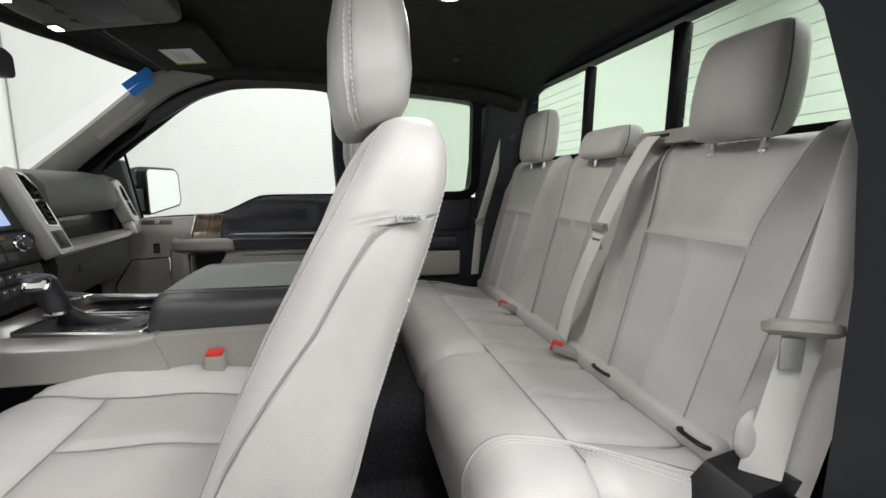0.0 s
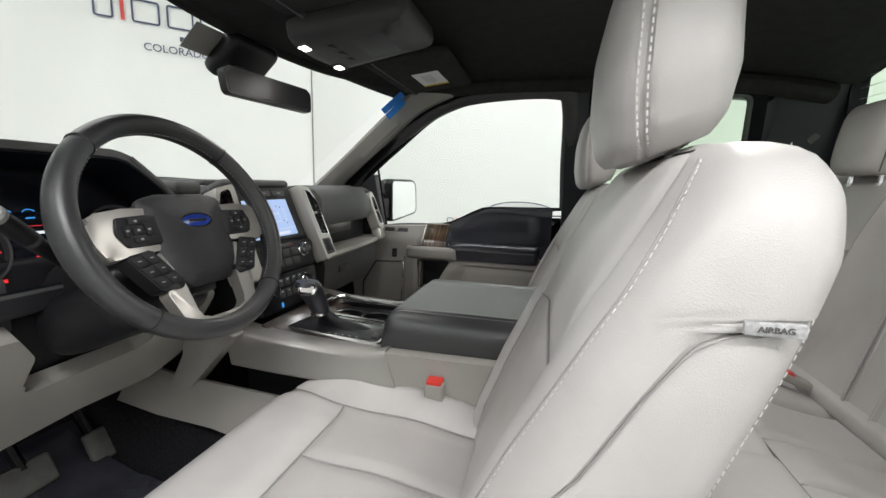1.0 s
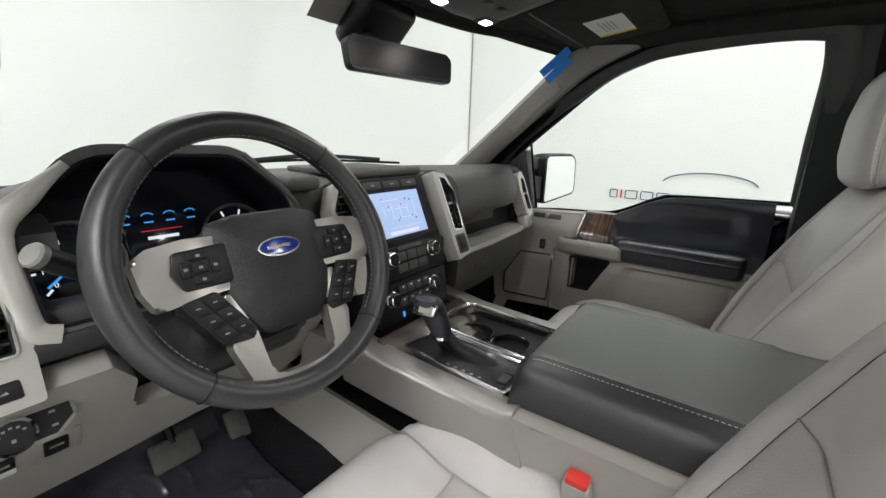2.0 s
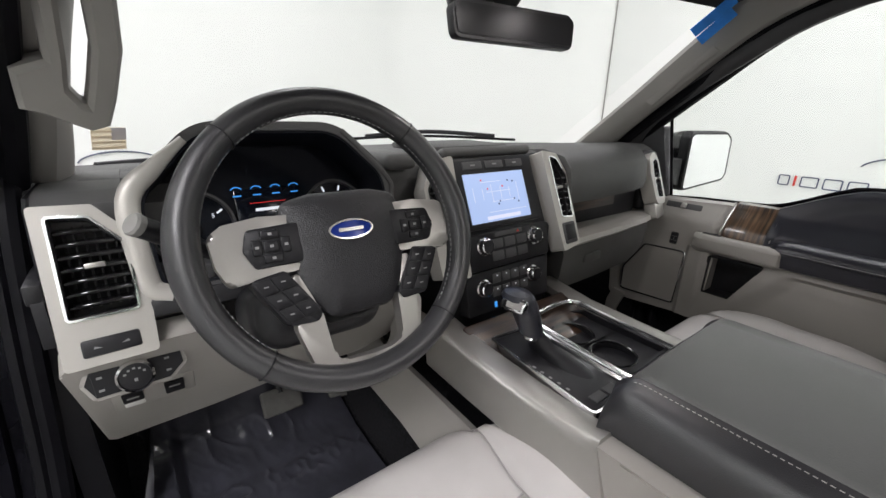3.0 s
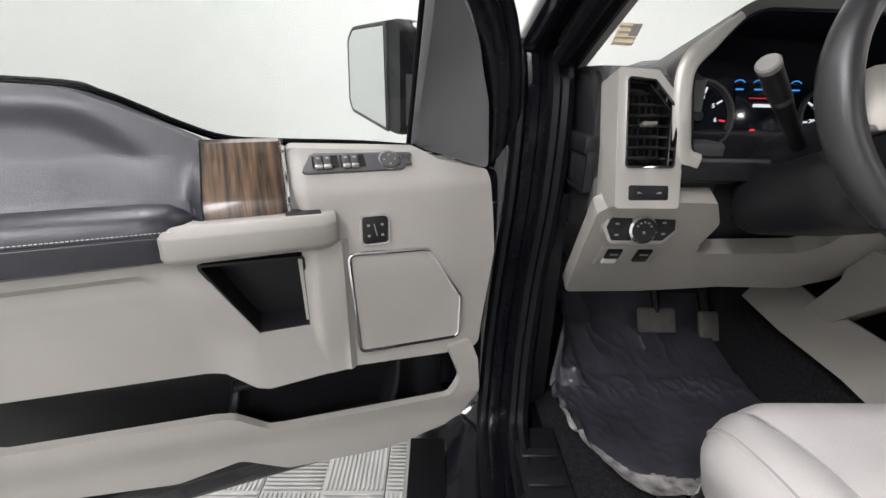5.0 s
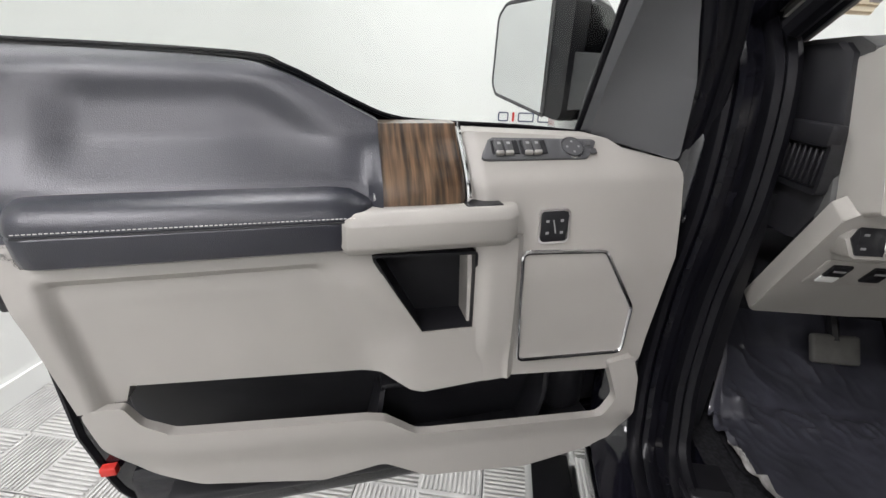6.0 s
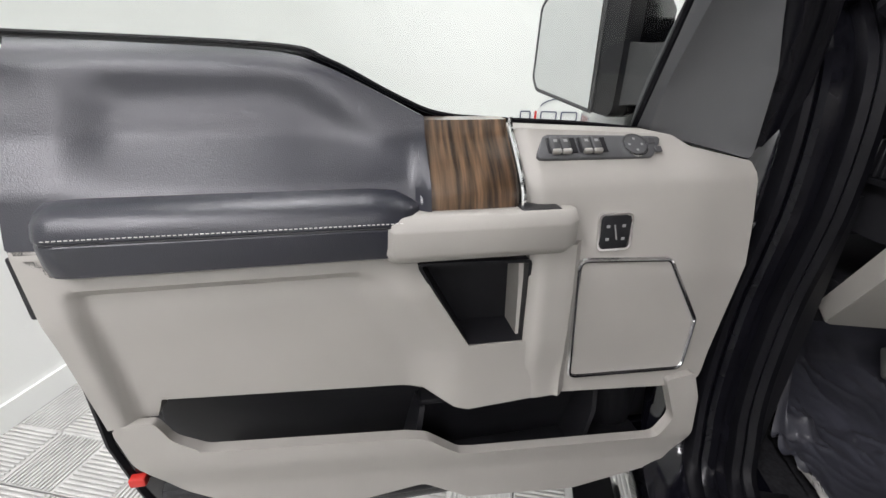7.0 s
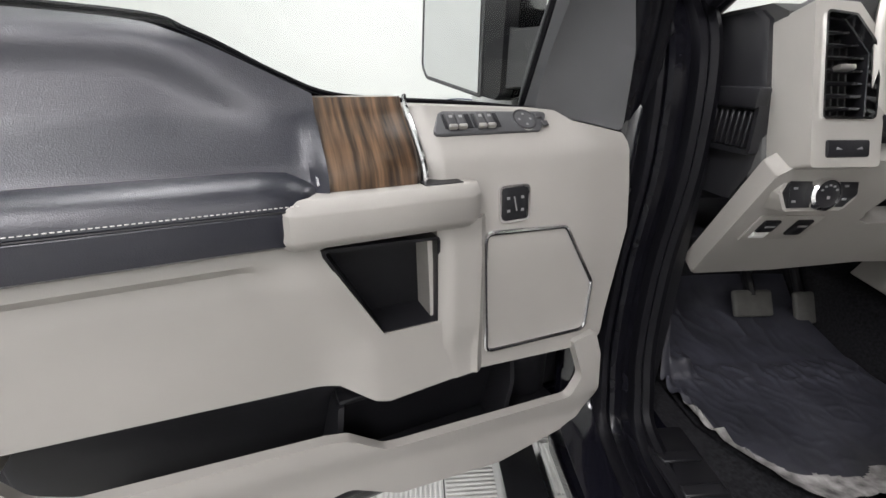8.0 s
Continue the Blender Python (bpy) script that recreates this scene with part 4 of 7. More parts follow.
def seat_place(xc, w, wt):
    # insert below, pad above, narrow toward the top for the outer places
    a = (lambda h: xc - w - wt * h - 0.030 * smooth01(h, 0.66, 1.0), lambda h: xc + w + wt * h + 0.012 * smooth01(h, 0.66, 1.0))
    mid = (lambda h: xc, lambda h: xc)
    part("insert", puffed(rear_back, (a[0], mid[0]), (0.0, 0.64), 14, 26, 0.004, 0.009, 0.10), LEATHER_MID, bench)
    part("insert", puffed(rear_back, (mid[0], a[1]), (0.0, 0.64), 14, 26, 0.004, 0.009, 0.10), LEATHER_MID, bench)
    part("upper_pad", puffed(rear_back, a, (0.64, 1.12), 22, 26, 0.006, 0.009, 0.09, (1, 1, 1, 0)), LEATHER, bench)
    return a


L = seat_place(-0.43, 0.115, 0.025)
C = seat_place(0.015, 0.085, 0.02)
Rr = seat_place(0.43, 0.115, 0.025)
for lo, hi in ((lambda h: -0.73, L[0]), (L[1], lambda h: -0.20), (lambda h: -0.20, C[0]), (C[1], Rr[0]), (Rr[1], lambda h: 0.73)):
    part("bolster", puffed(rear_back, (lo, hi), (0.0, 1.12), 18, 36, 0.015, 0.009, 0.30, (1, 1, 1, 0)), LEATHER, bench)
for pl_ in (L, C, Rr):
    for q in pl_:
        part("piping", tube(on_surface(rear_back, [(q(h), h) for h in [0.02 + 1.02 * k / 40 for k in range(41)]], 0.002), 0.0036, 7), LEATHER, bench)
        part("piping_seam", tube(on_surface(rear_back, [(q(h) + 0.0045 * (1 if q is pl_[0] else -1), h) for h in [0.02 + 1.02 * k / 40 for k in range(41)]], -0.006), 0.0020, 5), CREASE, bench)
    xm = (pl_[0](0) + pl_[1](0)) / 2
    part("centre_thread", tube(on_surface(rear_back, [(xm, 0.02 + 0.61 * k / 30) for k in range(31)], -0.005), 0.0022, 5), THREAD, bench)
for xe in (-0.636, 0.636):
    part("edge_piping", tube(on_surface(rear_back, [(xe - 0.03 * (xe / 0.636) * (1 - h), h) for h in [0.04 + 0.86 * k / 40 for k in range(41)]], 0.012), 0.0026, 7), LEATHER, bench)
part("shell", rbox((0, -1.432, 1.06), (1.40, 0.045, 0.56), 0.02, 3), CARPET, bench)
part("lower_valance", rbox((0, -1.232, 0.822), (1.26, 0.05, 0.05), 0.018, 3), LEATHER, bench)


def rear_cushion(x, b):
    # b: 0 rear .. about 1 down the front face
    yy = -1.245 + b * 0.56
    r = 0.075
    if yy < -0.885:
        y, d = yy, 0.0
    else:
        k = (yy + 0.885) / r
        if k < math.pi / 2:
            y, d = -0.885 + r * math.sin(k), r * (1 - math.cos(k))
        else:
            y, d = -0.885 + r, r + (k - math.pi / 2) * r
    top = 0.800 + 0.045 * smooth01(y, -1.22, -0.92)
    ed = max(0.0, abs(x) - 0.60)
    k = ed / 0.06
    if k < math.pi / 2:
        xx, dx = (x, 0.0) if ed == 0 else (math.copysign(0.60 + 0.06 * math.sin(k), x), 0.06 * (1 - math.cos(k)))
    else:
        xx, dx = math.copysign(0.66, x), 0.06 + (ed - 0.06 * math.pi / 2)
    return Vector((xx, y, top - d - dx))


def rc(name, x0, x1, b0, b1, mat_, lift=0.008, nx=14, nb=14, rim=0.15):
    part(name, puffed(rear_cushion, (x0, x1), (b0, b1), nx + 6, nb + 8, lift, 0.009, rim * 0.75), mat_, bench)


FB = 0.47
for x0, x1 in ((-0.55, -0.385), (-0.385, -0.23), (-0.10, 0.10), (0.23, 0.385), (0.385, 0.55)):
    rc("cushion_insert", x0, x1, 0.0, FB, LEATHER_MID, 0.005)
for x0, x1 in ((-0.78, -0.55), (-0.23, -0.10), (0.10, 0.23), (0.55, 0.78)):
    rc("cushion_bolster", x0, x1, 0.0, FB, LEATHER, 0.010, 12, 16, 0.25)
rc("cushion_front", -0.80, -0.165, FB, 1.05, LEATHER, 0.010, 34, 22, 0.10)
rc("cushion_front", -0.165, 0.80, FB, 1.05, LEATHER, 0.010, 44, 22, 0.08)
for sx in (-1, 1):
    # the outer end is a panel of its own, edged with a double-stitched seam that turns down the front
    line = spline([(sx * 0.632, 0.12, 0), (sx * 0.595, 0.38, 0), (sx * 0.548, 0.60, 0), (sx * 0.530, 0.72, 0), (sx * 0.532, 0.84, 0), (sx * 0.545, 1.0, 0)], 10)
    part("end_piping", tube(on_surface(rear_cushion, [(p.x, p.y) for p in line], 0.009), 0.0034, 7), LEATHER, bench)
    part("end_seam", tube(on_surface(rear_cushion, [(p.x - sx * 0.005, p.y) for p in line], 0.009), 0.0016, 5), SEAM, bench)
    for off in (0.010, 0.018):
        part("stitching", stitches(on_surface(rear_cushion, [(p.x + sx * off, p.y) for p in line], 0.010), 0.008, 0.0009), THREAD, bench)
for xq in (-0.55, -0.23, -0.10, 0.10, 0.23, 0.55):
    part("cushion_seam", tube(on_surface(rear_cushion, [(xq, 0.02 + (FB - 0.03) * k / 20) for k in range(21)], -0.006), 0.0022, 5), CREASE, bench)
for xq in (-0.385, 0.385):
    part("cushion_thread", tube(on_surface(rear_cushion, [(xq, 0.02 + (FB - 0.03) * k / 20) for k in range(21)], -0.005), 0.0020, 5), THREAD, bench)
part("front_seam", tube(on_surface(rear_cushion, [(-0.60 + 1.20 * k / 80, FB) for k in range(81)], -0.006), 0.0024, 5), SEAM, bench)
part("bench_base", rbox((0, -1.08, 0.675), (1.20, 0.36, 0.17), 0.02, 2), CARPET, bench)
tagged(link_mesh("seat_hinge_cover", prism(round_poly([(-1.33, 0.66), (-1.12, 0.66), (-1.135, 0.79), (-1.18, 0.832), (-1.25, 0.845), (-1.33, 0.82)], 0.02), -0.715, -0.635, basis((0, 0, 0), (0, 1, 0), (0, 0, 1), (1, 0, 0)), 0.012), BLACK), "black plastic hinge cover at the rear cushion's end", "hinge cover")


def ear(u, v):
    th, ph = 2 * math.pi * u, math.pi * v
    return Vector((-0.670 + 0.014 * math.sin(ph) * math.cos(th), -1.222 + 0.034 * math.sin(ph) * math.sin(th), 0.893 + 0.043 * math.cos(ph)))


part("bolster_end", sheet(ear, 20, 12), LEATHER, bench)
for xs in (-0.435 - 0.115, 0.43 - 0.115):
    part("seam", tube(on_surface(rear_back, [(xs + 0.23 * k / 24, 0.64) for k in range(25)], 0.0005), 0.0022, 5), SEAM, bench)
part("seam", tube(on_surface(rear_back, [(-0.07 + 0.17 * k / 24, 0.64) for k in range(25)], 0.0005), 0.0022, 5), SEAM, bench)
for x in (-0.655, -0.672):
    part("stitching", stitches(on_surface(rear_back, [(x, 0.05 + 0.75 * k / 50) for k in range(51)], 0.016), 0.009, 0.0009), THREAD, bench)


def rear_headrest(xc, w, z0, h, label):
    o = thing("rear_headrest", label, "headrest", "rear headrests")

    def f(u, v):
        th = 2 * math.pi * u
        c, sn = math.cos(th), math.sin(th)
        n = 2 / 3.8
        k = math.sqrt(max(0.0, 1 - abs(2 * v - 1) ** 5)) * 0.97 + 0.03
        wid = w * (0.93 + 0.07 * math.sin(math.pi * min(1, v * 1.1))) * (0.80 + 0.2 * k)
        dep = 0.054 * (0.35 + 0.65 * k) * (1.0 - 0.15 * v)
        y = -1.366 - 0.018 * v + dep * math.copysign(abs(sn) ** n, sn)
        return Vector((xc + wid * math.copysign(abs(c) ** n, c), y, z0 + h * v))
    body = part("pad", loft([[f(k / 44, v) for k in range(44)] for v in [0, 0.015, 0.05, 0.1, 0.2, 0.35, 0.5, 0.65, 0.8, 0.9, 0.95, 0.985, 1.0]]), LEATHER, o)
    part("seam", tube(on_surface(f, [(0.475, 0.04 + 0.92 * k / 24) for k in range(25)], 0.0), 0.0018, 5), SEAM, body)
    for x in (-0.055, 0.055):
        part("post", tube([(xc + x, -1.372, z0 - 0.05), (xc + x, -1.374, z0 + 0.03)], 0.0075, 8), CHROME, o)
        part("post_collar", lathe([(0.0105, 0), (0.0105, 0.004), (0.008, 0.006)], 12, Matrix.Translation((xc + x, -1.372, z0 - 0.026))), CHROME, o)
    return o


rear_headrest(-0.452, 0.094, 1.362, 0.200, "tall grey leather headrest above the rear bench")
rear_headrest(0.405, 0.092, 1.360, 0.192, "tall grey leather headrest above the rear bench")
rear_headrest(-0.045, 0.104, 1.350, 0.086, "low grey leather middle headrest")

# belt guide on the bench top, belts and buckles
guide = thing("belt_guide", "grey plastic middle belt guide on the bench top", "belt guide")
part("cover", loft([[(-0.255 + dx, y, 1.372) for dx, y in ((-0.09, -1.36), (0.09, -1.36), (0.09, -1.44), (-0.09, -1.44))], [(-0.255 + dx, y, 1.405) for dx, y in ((-0.075, -1.375), (0.075, -1.375), (0.075, -1.435), (-0.075, -1.435))]]), PLASTIC, guide)
part("slot", rbox((-0.245, -1.370, 1.392), (0.065, 0.012, 0.008), 0.002), BLACK, guide)
belt = thing("centre_seat_belt", "light grey belt hanging down the middle of the bench", "seat belt")
bp = spline([(-0.245, -1.375, 1.390), (-0.238, -1.348, 1.352), (-0.190, -1.300, 1.19), (-0.150, -1.245, 0.98), (-0.135, -1.228, 0.85)], 8)
part("webbing", strip([p + Vector((0, 0.022, 0)) for p in bp], 0.050, 0.003, (1, 0, 0)), WEBBING, belt)
part("stopper", moved(rbox((0, 0, 0), (0.055, 0.022, 0.016), 0.005, 2), facing((-0.185, -1.264, 1.165), (1, 0, 0), (0, 0.26, 1))), PLASTIC, belt)
part("tongue", moved(rbox((0, -0.02, 0), (0.035, 0.03, 0.005), 0.002, 2), facing((-0.180, -1.259, 1.14), (1, 0, 0), (0, 0.26, 1))), STEEL, belt)
belt = thing("driver_side_rear_belt", "light grey rear belt beside the quarter trim", "seat belt")
bp = spline([(-0.715, -1.36, 1.50), (-0.705, -1.31, 1.35), (-0.705, -1.255, 1.10), (-0.695, -1.235, 0.95), (-0.69, -1.215, 0.80), (-0.70, -1.20, 0.66)], 8)
part("webbing", strip(bp, 0.052, 0.003, [Vector((0.45, 0.9, 0)).lerp(Vector((0.75, -0.45, 0)), smooth01(k, len(bp) * 0.55, len(bp) - 1)) for k in range(len(bp))]), WEBBING, belt)
part("tongue_cover", moved(lathe([(0.002, -0.011), (0.030, -0.011), (0.038, -0.006), (0.038, 0.006), (0.030, 0.011), (0.002, 0.011)], 20, Matrix.Diagonal((1.25, 1, 1, 1))), facing((-0.705, -1.238, 1.075), (0.45, 0.9, 0), (-0.9, 0.45, 0.35))), PLASTIC, belt)
part("tongue", moved(rbox((0, 0, 0), (0.03, 0.05, 0.004), 0.0015, 1), facing((-0.705, -1.225, 1.038), (0.45, 0.9, 0), (0, 0, 1))), STEEL, belt)
belt = thing("passenger_side_rear_belt", "light grey rear belt with a high slide on the quarter trim", "seat belt")
bp = spline([(0.690, -1.345, 1.50), (0.695, -1.32, 1.40), (0.700, -1.275, 1.22), (0.70, -1.24, 1.08), (0.70, -1.222, 0.85)], 8)
part("webbing", strip(bp, 0.052, 0.003, (-0.6, 1, 0)), WEBBING, belt)
part("slide", moved(rbox((0, 0, 0), (0.062, 0.034, 0.014), 0.006, 2), facing((0.682, -1.360, 1.50), (-0.3, -1, -0.9), (0, 0, 1))), PLASTIC_D, belt)
part("tongue", moved(rbox((0, 0, 0), (0.05, 0.03, 0.014), 0.005, 2), facing((0.698, -1.24, 1.10), (-0.3, 1, 0), (0, 0, 1))), PLASTIC, belt)
b = buckle((-0.185, -1.195, 0.832), (0.55, 0.75, 0.18), "grey rear buckle with a bright red button lying on the cushion", 1.05)
buckle((0.20, -1.19, 0.838), (0.3, 0.8, 0.3), "grey rear buckle standing at the bench joint", 0.95)
for x, y in ((-0.315, -1.215), (-0.585, -1.21)):
    an = tagged(link_mesh("child_seat_anchor", tube(spline([(x - 0.028, y - 0.012, 0.828), (x - 0.024, y + 0.014, 0.838), (x + 0.024, y + 0.014, 0.838), (x + 0.028, y - 0.012, 0.828)], 5), 0.0045, 8), BLACK), "black steel child seat anchor loop in the bench joint", "anchor loop")

# ---- dashboard ----
dash = thing("dashboard", "charcoal and warm grey truck dashboard with silver trim", "dashboard")


def section(pts, xs, fn=None):
    return loft([[(x, y, z) for y, z in (fn(x, pts) if fn else pts)] for x in xs])


# upper pad: full width, reaching to the windscreen
def top_prof(x, pts):
    f = 0.60 + 0.22 * (1 - (abs(x) / 0.76) ** 2)
    b = 0.19 if -0.662 < x < -0.262 else 0.0
    d = 0.020 if x < -0.60 else 0.0
    return [(0.235 + b, 1.245 - d), (0.245 + b, 1.272 - d), (0.275 + b, 1.285 - d), (0.36 + b, 1.286 - d), (f, 1.265 - d), (f, 1.15), (0.25 + b, 1.15)]


part("upper_pad", section(None, sorted([-0.755 + 1.51 * k / 24 for k in range(25)] + [-0.663, -0.661, -0.263, -0.261]), top_prof), DASHTOP, dash, "charcoal grained dash pad")
# passenger pad, shelf, glovebox
part("passenger_pad", loft([[(x, y, z) for y, z in [(0.150 + d, 1.165), (0.142 + d, 1.19), (0.150 + d, 1.25), (0.175 + d, 1.278), (0.24 + d, 1.292), (0.30, 1.285), (0.30, 1.165)]] for x, d in ((0.20, 0.0), (0.35, 0.003), (0.5, 0.012), (0.61, 0.030), (0.66, 0.06))]), DASHTOP, dash, "charcoal grained passenger dash pad")
part("shelf_back", rbox((0.42, 0.235, 1.12), (0.46, 0.03, 0.12), 0.005), BLACK, dash)
part("shelf_wood", rbox((0.36, 0.214, 1.137), (0.30, 0.012, 0.036), 0.004), WOOD_H, dash, "dark wood strip in the dash shelf")
part("shelf_lip", loft([[(x, y, z) for y, z in [(0.135 + d, 1.055), (0.122 + d, 1.066), (0.128 + d, 1.078), (0.16 + d, 1.082), (0.24, 1.080), (0.24, 1.055)]] for x, d in ((0.20, 0.0), (0.4, 0.004), (0.6, 0.02), (0.70, 0.045))]), PLASTIC, dash)
# The lid and latch carry their shade as a darker base colour.
part("glovebox", loft([[(x, y, z) for y, z in [(0.150 + d, 1.058), (0.142 + d, 1.03), (0.148 + d, 0.97), (0.166 + d, 0.925), (0.205 + d, 0.905), (0.40, 0.93), (0.40, 1.058)]] for x, d in ((0.205, 0.004), (0.23, 0.0), (0.4, 0.003), (0.6, 0.018), (0.70, 0.045))]), GLOVE, dash, "warm grey glovebox lid, darkened by shade in its colour")
part("glovebox_latch", rbox((0.33, 0.146, 1.005), (0.075, 0.014, 0.026), 0.006, 2), GLOVE, dash)
part("dash_end", rbox((0.715, 0.33, 1.15), (0.06, 0.24, 0.24), 0.02, 3), PLASTIC_D, dash)
part("dash_end", loft([[(x, y + (0.004 if x < -0.765 else 0.0), z) for x, y in ((-0.717, f), (-0.762, f), (-0.767, f + 0.004), (-0.767, 0.475), (-0.717, 0.475))] for z, f in ((1.0, 0.250), (1.05, 0.222), (1.10, 0.222), (1.15, 0.234), (1.245, 0.266), (1.258, 0.285))]), BLACK, dash)
# fuse-side louvre on the driver's dash end
for k in range(8):
    part("end_louvre", rbox((-0.7705, 0.236 + k * 0.0115, 1.104), (0.012, 0.0045, 0.050), 0.001, 1), BLACK, dash)
lf_o = round_poly([(0.222, 1.074), (0.330, 1.074), (0.336, 1.130), (0.226, 1.134)], 0.004, 2)
part("louvre_frame", moved(ring_prism(inset_poly(lf_o, -0.004), inset_poly(lf_o, 0.003), -0.777, -0.764), basis((0, 0, 0), (0, 1, 0), (0, 0, 1), (1, 0, 0))), BLACK, dash)
part("end_block", rbox((-0.772, 0.272, 1.146), (0.020, 0.096, 0.028), 0.004, 2), BLACK, dash)


def air_vent(outline, m, n, frame_mat, name, depth=0.045, frame_w=0.020, tab=0.5, outer=None, back=-0.030):
    """A vent: raised outer frame, bright inner rim, dark well, slats, uprights and a thumb tab. The outline is in the face's own axes."""
    v = part(name, moved(ring_prism(outer or inset_poly(outline, -frame_w), inset_poly(outline, -0.003), back, 0.010), m), frame_mat, dash)
    part("vent_rim", moved(ring_prism(inset_poly(outline, -0.003), outline, -0.012, 0.0125), m), CHROME, v)
    part("vent_well", moved(join(prism(inset_poly(outline, -0.002), -depth - 0.003, -depth), ring_prism(inset_poly(outline, -0.001), inset_poly(outline, 0.001), -depth, 0.0)), m), BLACK, v)
    ys = [p[1] for p in outline]
    y0, y1 = min(ys), max(ys)

    def span(y):
        xs = []
        k = len(outline)
        for i in range(k):
            (xa, ya), (xb, yb) = outline[i], outline[(i + 1) % k]
            if (ya - y) * (yb - y) <= 0 and ya != yb:
                xs.append(xa + (xb - xa) * (y - ya) / (yb - ya))
        return min(xs), max(xs)
    for i in range(1, n + 1):
        y = y0 + (y1 - y0) * i / (n + 1)
        a, b = span(y)
        part("slat", moved(rbox(((a + b) / 2, 0, 0), (b - a - 0.002, 0.0055, 0.016), 0.0015, 1, Matrix.Translation((0, y, -0.010)) @ Matrix.Rotation(radians(18), 4, "X")), m), GLOSSBLACK, v)
    a, b = span((y0 + y1) / 2)
    cols = max(3, round((b - a) / 0.010))
    for i in range(1, cols):
        x = a + (b - a) * i / cols
        part("upright", moved(rbox((x, (y0 + y1) / 2, -0.024), (0.0022, (y1 - y0) * 0.86, 0.014), 0.0008, 1), m), PLASTIC_D, v)
    part("tab", moved(rbox(((a + b) / 2, y0 + (y1 - y0) * tab, 0.002), (0.022, 0.007, 0.012), 0.002, 2), m), SILVER, v)
    return v


# driver's end: vent pod, knee panel
mv = facing((-0.704, 0.196, 1.182), (1, 0.03, 0), (0, 0.34, 1))
vent = round_poly([(-0.035, -0.062), (0.034, -0.062), (0.038, 0.020), (0.004, 0.060), (-0.034, 0.064)], 0.004, 3)
pod_face = round_poly([(-0.050, -0.124), (0.047, -0.124), (0.053, 0.026), (0.011, 0.077), (-0.050, 0.080)], 0.006, 3)
air_vent(vent, mv, 7, SATIN, "driver_air_vent", back=-0.055, outer=pod_face)
part("vent_pod", moved(prism(round_poly([(-0.058, -0.128), (0.056, -0.128), (0.062, 0.035), (0.020, 0.092), (-0.054, 0.090)], 0.01, 3), -0.12, -0.053, None, 0.006), mv), DASHTOP, dash)
part("hood_shoulder", loft([[(x, y, z) for y, z in ((0.24, 1.20), (0.245, 1.246), (0.29, 1.262), (0.62, 1.262), (0.62, 1.20))] for x in (-0.735, -0.60)]), DASHTOP, dash)
sw = part("dimmer_switch", moved(rbox((-0.000, -0.101, 0.010), (0.060, 0.022, 0.006), 0.003, 2), mv), BLACK, dash)
for x in (-0.014, 0.014):
    part("marking", moved(prism([(x - 0.0045, -0.1025), (x + 0.0045, -0.1025), (x + (0.003 if x > 0 else -0.003), -0.0992)], 0.0128, 0.0135), mv), MARK, sw)
# knee panel slopes forward toward the floor; an opening is left for the column
kn = basis((0, 0.165, 1.075), (1, 0, 0), Vector((0, -0.145, 0.235)).normalized(), Vector((1, 0, 0)).cross(Vector((0, -0.145, 0.235)).normalized()))
knee = [(-0.742, 0.0), (-0.764, -0.028), (-0.752, -0.268), (-0.60, -0.262), (-0.45, -0.242), (-0.305, -0.245), (-0.235, -0.205), (-0.215, -0.02), (-0.330, -0.02), (-0.340, -0.105), (-0.372, -0.125), (-0.548, -0.132), (-0.562, -0.115), (-0.557, -0.050), (-0.588, 0.0)]
part("knee_panel", moved(prism(round_poly(knee, [0.004, 0.006, 0.01, 0, 0.02, 0.02, 0.02, 0.02, 0.01, 0.02, 0.02, 0.02, 0.02, 0.03, 0.004], 4), -0.03, 0.004, None, 0.006), kn), PLASTIC, dash, "warm grey lower dash panel")
part("under_dash_tray", rbox((-0.47, 0.42, 0.90), (0.56, 0.28, 0.03), 0.01), BLACK, dash)
part("column_well", rbox((-0.455, 0.30, 1.07), (0.30, 0.06, 0.20), 0.01), BLACK, dash)
part("upper_filler", rbox((-0.613, 0.225, 1.115), (0.085, 0.05, 0.085), 0.008, 2), PLASTIC_D, dash)
mhs = facing(kn @ Vector((-0.690, -0.054, 0.010)), (1, 0.02, 0), (0, 0.16, 1))
bez_o = round_poly([(-0.060, 0.002), (-0.048, -0.024), (0.040, -0.024), (0.062, -0.004), (0.060, 0.022), (0.038, 0.027), (-0.050, 0.024)], 0.005, 3)
hl = part("headlamp_switch", moved(prism(bez_o, -0.035, 0.004, None, 0.003), mhs), PLASTIC, dash)
part("switch_face", moved(prism(inset_poly(bez_o, 0.005), 0.000, 0.0065, None, 0.002), mhs), BLACK, hl)
part("knob_ring", lathe([(0.0225, 0), (0.0225, 0.010), (0.0195, 0.013), (0.0188, 0.010), (0.0188, 0.0)], 36, mhs @ Matrix.Translation((0, 0, 0.006))), CHROME, hl)
part("knob", lathe([(0.0188, 0), (0.0184, 0.011), (0.012, 0.0125), (0.003, 0.0125)], 28, mhs @ Matrix.Translation((0, 0, 0.006))), BLACK, hl)
for k in range(5):
    an = radians(150 - k * 30)
    part("knob_mark", moved(rbox((0.0125 * math.cos(an), 0.0125 * math.sin(an), 0.0189), (0.0032, 0.0026, 0.0008), 0, 1), mhs), MARK, hl)
part("knob_mark", moved(rbox((0.0, -0.004, 0.0189), (0.004, 0.004, 0.0008), 0, 1), mhs), MARK, hl)
for x, y in ((-0.038, 0.008), (-0.038, -0.010), (0.038, 0.010), (0.038, -0.008)):
    part("marking", moved(rbox((x, y, 0.0068), (0.006, 0.003, 0.001), 0, 1), mhs), MARK, hl)
